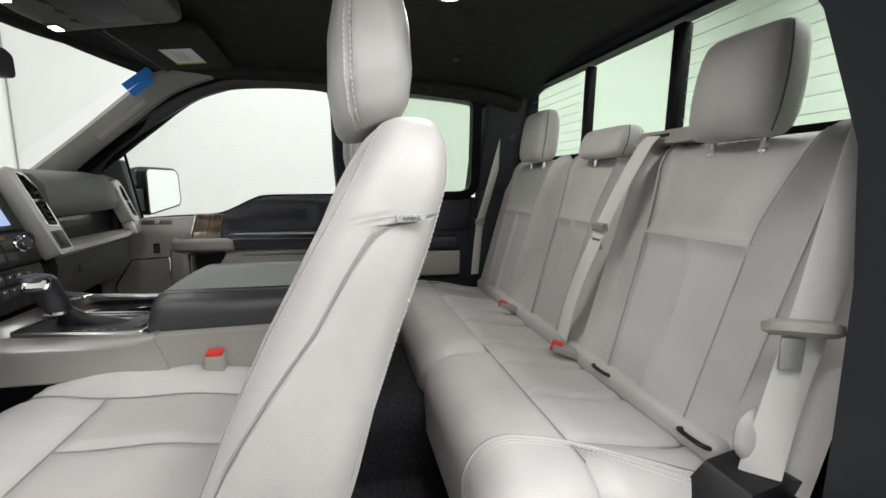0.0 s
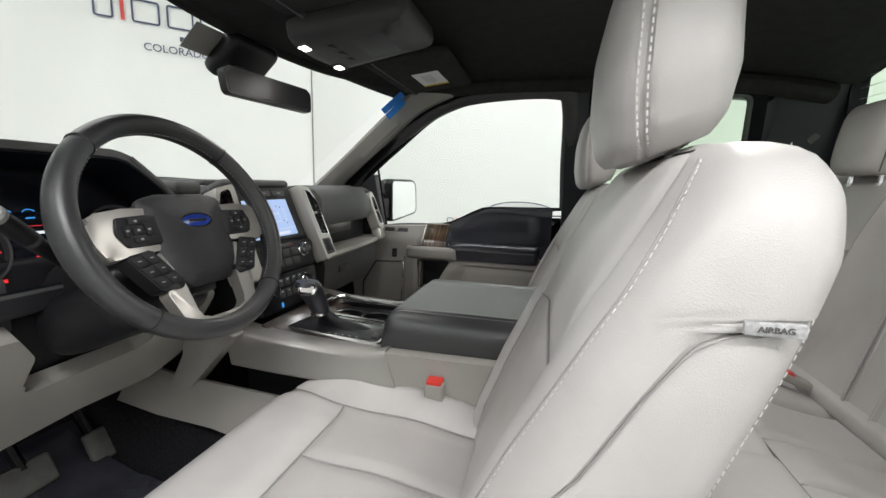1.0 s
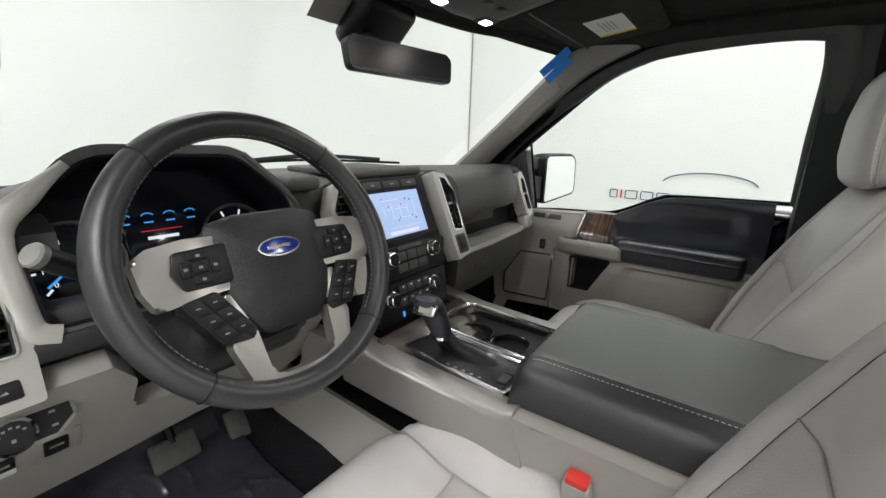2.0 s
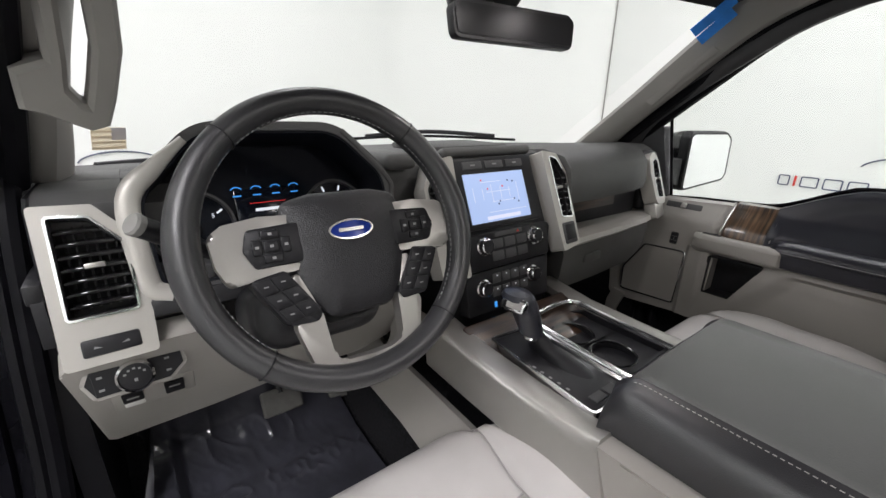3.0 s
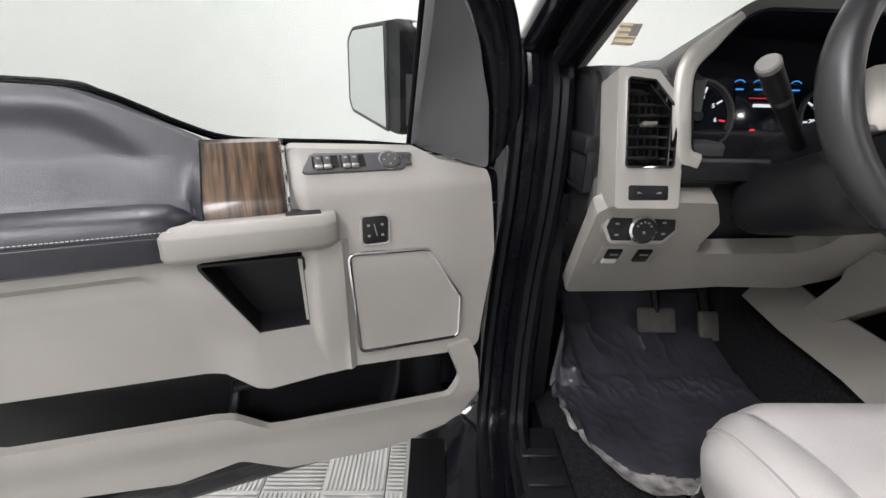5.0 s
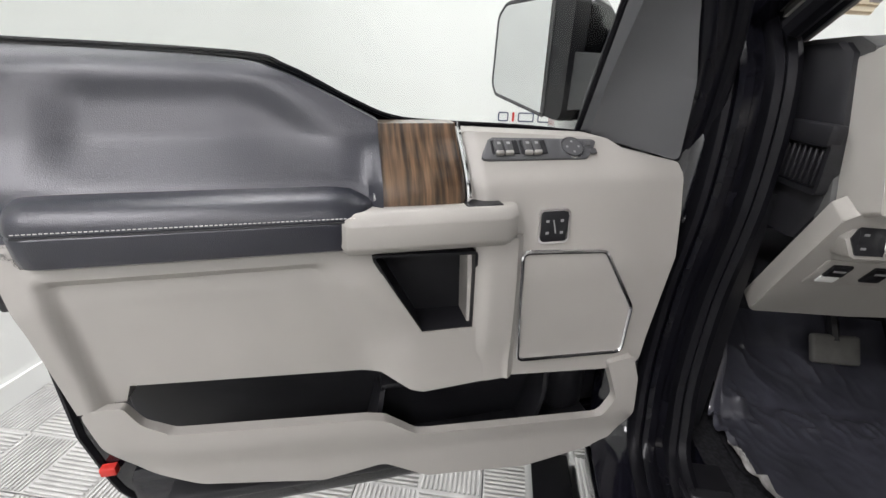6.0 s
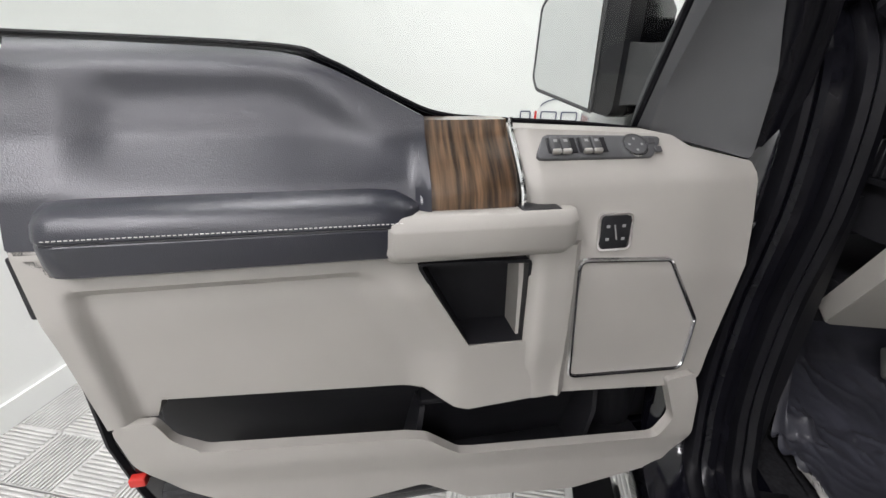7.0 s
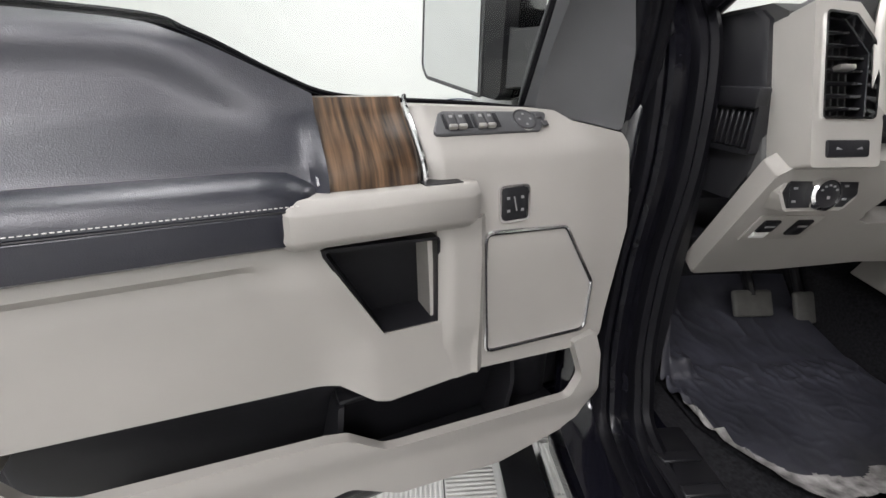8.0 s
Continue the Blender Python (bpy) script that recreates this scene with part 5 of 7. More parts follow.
pl = part("small_switch_panel", moved(prism(round_poly(rect(-0.728, -0.168, -0.622, -0.108), 0.005, 3), 0.003, 0.006, None, 0.002), kn), PLASTIC, dash)
for x in (-0.703, -0.650):
    part("small_switch", moved(rbox((x, -0.130 if x < -0.68 else -0.134, 0.007), (0.026, 0.026 if x < -0.68 else 0.034, 0.006), 0.002, 2), kn), BLACK, pl)
    part("marking", moved(rbox((x, -0.128, 0.0105), (0.015, 0.004, 0.001), 0, 1), kn), MARK, pl)
part("small_switch_cap", moved(rbox((-0.703, -0.152, 0.006), (0.026, 0.015, 0.005), 0.002, 2), kn), PAPER, pl)

# instrument cluster under its hood
mc = facing((-0.462, 0.215, 1.24), (1, 0, 0), (0, 0.28, 1))
face = round_poly([(-0.172, -0.105), (0.176, -0.105), (0.182, 0.020), (0.105, 0.100), (-0.098, 0.102), (-0.180, 0.018)], [0.02, 0.02, 0.06, 0.07, 0.07, 0.06], 7)
part("cluster_hood", moved(ring_prism(inset_poly(face, -0.018), inset_poly(face, -0.004), -0.30, 0.010), mc), DASHTOP, dash, "charcoal instrument hood")
cl = part("gauge_housing", moved(join(prism(face, -0.092, -0.088), ring_prism(inset_poly(face, -0.004), face, -0.09, 0.008)), mc), GAUGE_WELL, dash, "dark gauge housing with lit dials")
# silver trim down each side
for sg, keyed in ((-1, [(-0.166, -0.116), (-0.184, -0.108), (-0.192, -0.085), (-0.194, 0.015), (-0.156, 0.060), (-0.118, 0.094)]), (1, [(0.198, -0.110), (0.196, -0.02), (0.196, 0.012), (0.155, 0.064), (0.118, 0.104)])):
    pth = spline([(a, b, 0.010) for a, b in keyed], 6)
    part("cluster_trim", moved(tube(pth, [0.0140 - 0.008 * smooth01(k, 20, len(pth) - 1) for k in range(len(pth))] if sg < 0 else 0.005, 10, flat=0.5, up=(0, 0, 1)), mc), SATIN if sg < 0 else DASHTOP, dash, "satin silver cluster surround" if sg < 0 else "")
part("cluster_shelf", moved(rbox((0.0, -0.128, -0.02), (0.40, 0.03, 0.07), 0.008), mc), BLACK, dash)
gz = -0.086
for gx in (-0.118, 0.118):
    part("gauge_ring", moved(lathe([(0.060, 0), (0.062, 0.012), (0.058, 0.012), (0.056, 0.0)], 40, Matrix.Translation((gx, -0.030, gz))), mc), PLASTIC_D, cl)
    part("gauge_dial", moved(lathe([(0.056, 0), (0.056, 0.002), (0.001, 0.002)], 36, Matrix.Translation((gx, -0.030, gz))), mc), LCD, cl)
    for k in range(15):
        a = radians(225 - k * 19.3)
        if k % 2 == 0:
            hot = gx < 0 and k > 11
            part("tick", moved(rbox((0, 0.047, 0), (0.003, 0.010, 0.001), 0, 1, Matrix.Translation((gx, -0.030, gz + 0.003)) @ Matrix.Rotation(a - math.pi / 2, 4, "Z")), mc), REDGLOW if hot else WHITEGLOW, cl)
    for k in range(0, 8):
        a = radians(225 - k * 38.6)
        lettering("numeral", str(k) if gx < 0 else str(k * 20), 0.010, mc @ Matrix.Translation((gx + 0.035 * math.cos(a), -0.030 + 0.035 * math.sin(a), gz + 0.0035)), WHITEGLOW, cl)
    a = radians(218)
    part("needle", moved(rbox((0, 0.024, 0), (0.0032, 0.040, 0.002), 0.0005, 1, Matrix.Translation((gx, -0.030, gz + 0.007)) @ Matrix.Rotation(a - math.pi / 2, 4, "Z")), mc), BLUEGLOW, cl)
    part("needle_hub", moved(lathe([(0.011, 0), (0.011, 0.006), (0.008, 0.009)], 18, Matrix.Translation((gx, -0.030, gz + 0.003))), mc), BLACK, cl)
part("info_display", moved(rbox((0, -0.02, gz + 0.002), (0.105, 0.095, 0.004), 0.002), mc), LCD, cl)
for k in range(4):
    x = -0.048 + k * 0.032
    part("small_gauge", moved(tube([(x + 0.011 * math.cos(a), 0.020 + 0.011 * math.sin(a), gz + 0.006) for a in np.linspace(0.7, 2.44, 8)], 0.0009, 5), mc), BLUEGLOW, cl)
    part("small_gauge_bar", moved(rbox((x, 0.016, gz + 0.006), (0.013, 0.002, 0.001), 0, 1), mc), BLUEGLOW, cl)
part("warning_line", moved(rbox((0, 0.002, gz + 0.006), (0.060, 0.0007, 0.001), 0, 1), mc), REDGLOW, cl)
part("message_bar", moved(rbox((0.0, -0.010, gz + 0.006), (0.045, 0.005, 0.001), 0, 1), mc), WHITEGLOW, cl)
part("belt_lamp", moved(rbox((-0.075, -0.082, gz + 0.006), (0.007, 0.007, 0.001), 0, 1), mc), REDGLOW, cl)
part("belt_lamp", moved(lathe([(0.007, 0), (0.005, 0.001)], 10, Matrix.Translation((-0.02, -0.055, gz + 0.006))), mc), REDGLOW, cl)

# centre stack: upper bezel leans back, lower bezel below it
ms = facing((-0.008, 0.178, 1.20), (1, 0, 0), (0, 0.42, 1))
part("stack_body", moved(prism(round_poly([(-0.150, -0.085), (0.150, -0.085), (0.165, 0.098), (-0.165, 0.098)], 0.01, 3), -0.16, -0.008, None, 0.004), ms), BLACK, dash)
part("stack_base", rbox((-0.010, 0.215, 1.02), (0.30, 0.14, 0.22), 0.008), BLACK, dash)
part("stack_crown", moved(rbox((0.0, 0.106, -0.045), (0.26, 0.022, 0.10), 0.010, 3), ms), DASHTOP, dash)
up = round_poly([(-0.118, -0.062), (0.118, -0.062), (0.122, 0.092), (-0.122, 0.092)], 0.008, 3)
bez = part("screen_bezel", moved(prism(up, -0.01, 0.003, None, 0.003), ms), BLACK, dash, "black screen surround")
for x in (-0.062, 0.0, 0.062):
    part("top_button", moved(rbox((x, 0.074, 0.003), (0.054, 0.017, 0.005), 0.003, 2), ms), PLASTIC_D, bez)
    part("marking", moved(rbox((x, 0.074, 0.006), (0.012, 0.003, 0.001), 0, 1), ms), MARK, bez)
scr = part("touch_screen", moved(rbox((-0.005, 0.003, 0.003), (0.178, 0.106, 0.003), 0.002, 2), ms), SCREEN, bez, "lit pale blue map screen")
rng = random.Random(4)
for k in range(6):
    part("map_line", moved(rbox((-0.075 + k * 0.026, 0.010, 0.0049), (0.0012, rng.uniform(0.02, 0.07), 0.0004), 0, 1), ms), MAPLINE, scr)
for k in range(4):
    part("map_line", moved(rbox((rng.uniform(-0.03, 0.02), -0.03 + k * 0.022, 0.0049), (rng.uniform(0.05, 0.13), 0.0012, 0.0004), 0, 1), ms), MAPLINE, scr)
for k in range(9):
    part("map_dot", moved(lathe([(0.0022, 0), (0.001, 0.0004)], 8, Matrix.Translation((rng.uniform(-0.08, 0.07), rng.uniform(-0.02, 0.045), 0.0049))), ms), BADGE if k % 3 else REDGLOW, scr)
part("map_bar", moved(rbox((0.0, -0.042, 0.0049), (0.10, 0.008, 0.0004), 0, 1), ms), MAPLINE, scr)
# silver wings with vents either side of the screen
for sg in (-1, 1):
    mw = facing((-0.008 + sg * 0.172, 0.160, 1.205), (1, sg * 0.04, 0), (0, 0.40, 1))
    o = [(-0.014, -0.066), (0.024, -0.070), (0.028, 0.030), (0.006, 0.070), (-0.018, 0.078)]
    f = [(-0.032, -0.148), (0.034, -0.140), (0.038, 0.034), (0.014, 0.084), (-0.040, 0.094)]
    if sg < 0:
        o, f = [[(-a, b) for a, b in q][::-1] for q in (o, f)]
    air_vent(round_poly(o, 0.005, 3), mw, 8, SATIN, "centre_air_vent", 0.04, outer=round_poly(f, 0.007, 3))
    if sg > 0:
        pk = part("wing_pocket", moved(rbox((0.003, -0.108, 0.008), (0.048, 0.052, 0.010), 0.006, 3), mw), PLASTIC_D, dash, "dark covered socket below the vent")
        part("socket_lid", moved(rbox((0.003, -0.106, 0.013), (0.036, 0.038, 0.004), 0.003, 2), mw), BLACK, pk)
# audio panel
ma = facing((-0.010, 0.140, 1.100), (1, 0, 0), (0, 0.25, 1))
au = part("audio_panel", moved(prism(round_poly([(-0.128, -0.040), (0.128, -0.040), (0.130, 0.036), (-0.130, 0.036)], 0.008, 3), -0.04, 0.004, None, 0.003), ma), BLACK, dash, "black audio control panel")


def knob(x, y, m, parent, r=0.017):
    k = part("knob", lathe([(r + 0.003, 0), (r + 0.003, 0.004), (r, 0.006), (r * 0.97, 0.017), (r * 0.85, 0.019), (r * 0.80, 0.017)], 30, m @ Matrix.Translation((x, y, 0.003))), CHROME, parent, "chrome-ringed rotary knob")
    part("knob_face", lathe([(r * 0.82, 0.015), (r * 0.78, 0.0185), (0.002, 0.0185)], 24, m @ Matrix.Translation((x, y, 0.003))), BLACK, k)


knob(-0.074, 0.010, ma, au)
knob(0.078, 0.010, ma, au)
for k in range(6):
    part("audio_button", moved(rbox((-0.035 + (k % 3) * 0.037, 0.010 - (k // 3) * 0.026, 0.004), (0.033, 0.020, 0.005), 0.002, 2), ma), PLASTIC_D, au)
part("hazard_button", moved(rbox((0.0, 0.030, 0.005), (0.085, 0.010, 0.004), 0.002, 2), ma), PLASTIC_D, au)
part("hazard_mark", moved(prism([(0.024, 0.027), (0.032, 0.027), (0.028, 0.033)], 0.0065, 0.0075), ma), RED, au)
mk2 = facing((-0.010, 0.128, 1.018), (1, 0, 0), (0, 0.16, 1))
cp = part("climate_panel", moved(prism(round_poly([(-0.124, -0.055), (0.124, -0.055), (0.128, 0.040), (-0.128, 0.040)], 0.008, 3), -0.04, 0.004, None, 0.003), mk2), BLACK, dash, "black climate control panel")
knob(-0.082, 0.004, mk2, cp, 0.016)
knob(0.070, 0.006, mk2, cp, 0.016)
for k in range(8):
    part("climate_button", moved(rbox((-0.042 + (k % 4) * 0.028, 0.018 - (k // 4) * 0.030, 0.004), (0.024, 0.022, 0.005), 0.002, 2), mk2), PLASTIC_D, cp)
    part("button_lamp", moved(rbox((-0.042 + (k % 4) * 0.028, 0.024 - (k // 4) * 0.030, 0.0068), (0.003, 0.002, 0.0006), 0, 1), mk2), WHITEGLOW, cp)
part("usb_light", moved(rbox((-0.048, -0.040, 0.005), (0.006, 0.012, 0.002), 0, 1), mk2), BLUEGLOW, cp, "small blue lit port")
part("stack_wood", moved(prism(round_poly(rect(-0.165, 0.0, 0.150, 0.115), 0.006, 3), -0.02, 0.0, None, 0.003), facing((0.0, -0.005, 0.918), (1, 0, 0), (0, 1, 0.42))), WOOD_H, dash, "dark wood panel at the stack's foot")
# passenger end vent
mp = facing((0.694, 0.190, 1.182), (1, 0.18, 0), (0, 0.36, 1))
pv = round_poly([(-0.022, -0.055), (0.022, -0.060), (0.024, 0.050), (0.010, 0.064), (-0.016, 0.056), (-0.026, 0.020)], 0.005, 3)
air_vent(pv, mp, 7, SATIN, "passenger_air_vent", 0.04, 0.022)
part("vent_tail", moved(prism(round_poly([(-0.050, -0.125), (0.020, -0.118), (0.040, -0.07), (-0.044, -0.07)], 0.01, 3), -0.03, 0.004, None, 0.005), mp), SILVER, dash)
# small round left centre vent hood beside the cluster
part("hood_step", rbox((-0.235, 0.27, 1.285), (0.07, 0.12, 0.030), 0.012, 3), DASHTOP, dash)
part("parcel_tray", rbox((-0.008, 0.36, 1.297), (0.24, 0.16, 0.014), 0.006, 2), DASHTOP, dash)
# defroster line and pass-through grille on the pad
part("speaker_grille", rbox((-0.665, 0.44, 1.263), (0.10, 0.12, 0.004), 0.002), DASHTOP, dash)

# ---- steering column and wheel ----
col = thing("steering_column", "black steering column shroud with stalk levers", "steering column")
mwheel = Matrix.Translation((-0.4527, -0.0101, 1.2338)) @ Matrix.Rotation(radians(-1.8), 4, "Z") @ Matrix.Rotation(radians(90 - 23.8), 4, "X")
part("shroud", moved(loft([[(a * w, b * h - 0.01 + o, z) for a, b in [(math.cos(t), math.sin(t)) for t in np.linspace(0, 2 * math.pi, 24, endpoint=False)]] for w, h, z, o in ((0.045, 0.045, -0.055, 0), (0.062, 0.058, -0.075, -0.005), (0.068, 0.066, -0.14, -0.012), (0.075, 0.07, -0.26, -0.02))]), mwheel), BLACK, col)
part("lower_shroud", moved(rbox((-0.02, -0.075, -0.165), (0.18, 0.10, 0.20), 0.040, 5), mwheel), BLACK, col)
tip_at, root_at = Vector((-0.650, 0.057, 1.259)), Vector((-0.528, 0.125, 1.165))
st = part("signal_stalk", tube([root_at.lerp(tip_at, k / 10) for k in range(11)], [0.0088 + 0.0030 * smooth01(k, 2, 8) for k in range(11)], 14), BLACK, col, "black turn signal stalk")
aim = (tip_at - root_at).to_track_quat("Z", "Y").to_matrix().to_4x4()
part("stalk_tip", lathe([(0.0121, -0.002), (0.0125, 0.005), (0.0105, 0.0075)], 24, Matrix.Translation(tip_at) @ aim), STALK_TIP, st)
part("stalk_ring", lathe([(0.0114, 0), (0.0114, 0.008), (0.0108, 0.009)], 20, Matrix.Translation(root_at.lerp(tip_at, 0.62)) @ aim), PLASTIC_D, st)
part("tilt_lever", moved(rbox((-0.075, -0.10, -0.10), (0.05, 0.014, 0.02), 0.006, 2), mwheel), BLACK, col)
part("ignition_switch", moved(lathe([(0.020, 0), (0.020, 0.012), (0.016, 0.015)], 24, Matrix.Translation((0.125, -0.06, -0.16))), mwheel), CHROME, col)

sw = thing("steering_wheel", "black leather steering wheel with satin silver spokes", "steering wheel")
RR, rr = 0.1665, 0.0163
mhub = mwheel @ Matrix.Translation((0.006, 0.0, -0.013)) @ Matrix.Diagonal((0.98, 0.98, 1, 1))
rim = bmesh.new()
NS, NC = 96, 16
ring = []
for i in range(NS):
    a = 2 * math.pi * i / NS
    thick = 1.0 + 0.10 * max(0, math.cos(2 * a)) ** 4
    ring.append([rim.verts.new(((RR + rr * thick * 0.95 * math.cos(b)) * math.cos(a), (RR + rr * thick * 0.95 * math.cos(b)) * math.sin(a), rr * 1.12 * thick * math.sin(b))) for b in [2 * math.pi * k / NC for k in range(NC)]])
for i in range(NS):
    A, B = ring[i], ring[(i + 1) % NS]
    for k in range(NC):
        rim.faces.new((A[k], A[(k + 1) % NC], B[(k + 1) % NC], B[k]))
part("rim", moved(rim, mwheel), WHEEL_LEATHER, sw, "black leather-wrapped rim")
for a in (48, 132, 228, 312):
    t = radians(a)
    pts = [((RR + rr * 1.0 * math.cos(b)) * math.cos(t), (RR + rr * 1.0 * math.cos(b)) * math.sin(t), rr * 1.15 * math.sin(b)) for b in np.linspace(0, 2 * math.pi, 16, endpoint=False)]
    part("grip_joint", moved(tube(pts, 0.0009, 5, closed=True), mwheel), BLACK, sw)
for a0_, a1_ in ((50, 130), (-46, 46), (134, 226)):
    pts = [((RR - rr * 0.97) * math.cos(t), (RR - rr * 0.97) * math.sin(t), 0.004) for t in np.linspace(radians(a0_), radians(a1_), 40)]
    part("rim_stitching", moved(stitches(pts, 0.007, 0.0008), mwheel), WHEEL_THREAD, sw)
# hub pad
hub = [(-0.074, 0.048), (-0.040, 0.056), (0.040, 0.056), (0.074, 0.048), (0.080, 0.018), (0.064, -0.060), (0.038, -0.096), (-0.038, -0.096), (-0.064, -0.060), (-0.080, 0.018)]
hubp = round_poly(hub, [0.016, 0.04, 0.04, 0.016, 0.03, 0.03, 0.02, 0.02, 0.03, 0.03], 5)
part("hub_back", moved(prism(inset_poly(hubp, 0.004), -0.045, 0.0, None, 0), mhub), BLACK, sw)
rings = [[(a, b, 0.0) for a, b in hubp], [(a, b, 0.007) for a, b in hubp], [(a, b, 0.0125 - 0.5 * a * a) for a, b in inset_poly(hubp, 0.004)], [(a * 0.72, b * 0.72 - 0.003, 0.0185 - 0.5 * (a * a)) for a, b in hubp], [(a * 0.35, b * 0.35 - 0.005, 0.0205) for a, b in hubp]]
hb = part("hub_pad", moved(loft(rings), mhub), HUB_VINYL, sw, "black grained airbag pad")
mb = mhub @ Matrix.Translation((0, 0.005, 0.0212)) @ Matrix.Rotation(radians(-2), 4, "X")
part("badge_ring", moved(ring_prism(ellipse(0, 0, 0.0285, 0.0125), ellipse(0, 0, 0.0262, 0.0102), -0.004, 0.0035), mb), CHROME, hb)
part("badge", moved(prism(ellipse(0, 0, 0.0264, 0.0104), -0.004, 0.0025, None, 0.001), mb), BADGE, hb, "plain blue oval badge")
part("badge_bar", moved(rbox((0.0, 0.0, 0.0028), (0.032, 0.005, 0.001), 0.0004, 1), mb), CHROME, hb)
# silver spokes
for sg in (-1, 1):
    sp = [(-0.153, 0.020), (-0.150, -0.014), (-0.140, -0.038), (-0.098, -0.033), (-0.058, -0.031), (-0.058, 0.033), (-0.10, 0.035), (-0.137, 0.030)]
    sp = [(a * -sg, b) for a, b in sp]
    sp = sp if sg < 0 else sp[::-1]
    s_ob = part("spoke", moved(prism(round_poly(sp, 0.010, 4), -0.010, 0.011, None, 0.005, 3), mhub), SILVER, sw, "satin silver spoke")
    pod = [(-0.116, 0.021), (-0.122, -0.002), (-0.112, -0.023), (-0.060, -0.023), (-0.058, 0.024)]
    pod = [(a * -sg, b) for a, b in pod]
    pod = pod if sg < 0 else pod[::-1]
    p_ob = part("button_pod", moved(prism(round_poly(pod, 0.006, 3), 0.008, 0.0145, None, 0.002), mhub), BLACK, sw, "black spoke button pod")
    for dx, dy, w_, h_ in ((0, 0.0, 0.016, 0.012), (0, 0.0135, 0.020, 0.0095), (0, -0.0135, 0.020, 0.0095), (0.0155, 0, 0.010, 0.018), (-0.0155, 0, 0.010, 0.018)):
        part("button", moved(rbox((sg * 0.092 + dx, dy, 0.0145), (w_, h_, 0.005), 0.0015, 2), mhub), BLACK, p_ob)
        part("marking", moved(rbox((sg * 0.092 + dx, dy, 0.0172), (0.004, 0.003, 0.0006), 0, 1), mhub), MARK, p_ob)
    # lower leg
    leg = [(-0.070, -0.034), (-0.060, -0.060), (-0.050, -0.088), (-0.046, -0.138), (-0.036, -0.148), (0.0005, -0.149), (0.0005, -0.166), (-0.050, -0.163), (-0.068, -0.150), (-0.084, -0.092), (-0.064, -0.088), (-0.078, -0.040)]
    leg = [(a * -sg, b) for a, b in leg]
    leg = leg if sg < 0 else leg[::-1]
    part("lower_spoke", moved(prism(round_poly(leg, [0.004, 0.01, 0.01, 0.012, 0.012, 0, 0, 0.02, 0.012, 0.01, 0.01, 0.01], 4), -0.010, 0.010, None, 0.0018, 2), mhub), SILVER, sw, "satin silver lower spoke")
    pod = [(-0.123, -0.035), (-0.083, -0.029), (-0.050, -0.083), (-0.056, -0.094), (-0.090, -0.092)]
    pod = [(a * -sg, b) for a, b in pod]
    pod = pod if sg < 0 else pod[::-1]
    p_ob = part("lower_button_pod", moved(prism(round_poly(pod, 0.006, 3), -0.012, 0.0125, None, 0.0018), mhub), BLACK, sw)
    for k in range(3):
        for j in range(2):
            cx_, cy_ = -0.106 + k * 0.0105 + j * 0.0185, -0.044 - k * 0.0175 + j * 0.003
            key = [((cx_ + 0.0174 / 2 * i + 0.0098 / 2 * q) * -sg, cy_ + 0.0028 / 2 * i - 0.0164 / 2 * q) for i, q in ((-1, 1), (1, 1), (1, -1), (-1, -1))]
            part("button", moved(prism(round_poly(key if sg < 0 else key[::-1], 0.0012, 2), 0.008, 0.0142, None, 0.0008), mhub), BLACK, p_ob)
            part("marking", moved(rbox((cx_ * -sg, cy_, 0.0145), (0.005, 0.0016, 0.0006), 0, 1), mhub), MARK, p_ob)
part("hub_underside", moved(prism(round_poly([(-0.05, -0.05), (0.05, -0.05), (0.036, -0.105), (-0.036, -0.105)], 0.01, 3), -0.05, -0.03), mhub), BLACK, sw)

# ---- pedals and mats ----
pd = thing("brake_pedal", "black rubber brake pedal with a steel arm", "pedal")
mpd = facing((-0.442, 0.47, 0.675), (1, 0, 0), (0, 0.55, 1))
part("pad", moved(rbox((0, 0, 0), (0.098, 0.064, 0.016), 0.008, 3), mpd), PEDAL, pd)
part("arm", tube([(-0.442, 0.48, 0.69), (-0.442, 0.56, 0.80), (-0.442, 0.58, 0.98)], 0.012, 8), BLACK, pd)
pd = thing("accelerator_pedal", "narrow black accelerator pedal", "pedal")
mpd = facing((-0.295, 0.475, 0.655), (1, 0, 0), (0, 0.5, 1))
part("pad", moved(rbox((0, 0, 0), (0.058, 0.078, 0.014), 0.008, 3), mpd), PEDAL, pd)
part("arm", tube([(-0.295, 0.50, 0.68), (-0.295, 0.58, 0.80), (-0.295, 0.60, 0.98)], 0.010, 8), BLACK, pd)


def mat_z(x, y):
    return table(y, [-1.0, -0.2, 0.35, 0.50, 0.72], [0.583, 0.573, 0.583, 0.628, 0.86]) + 0.006


noise_amp = 0.008


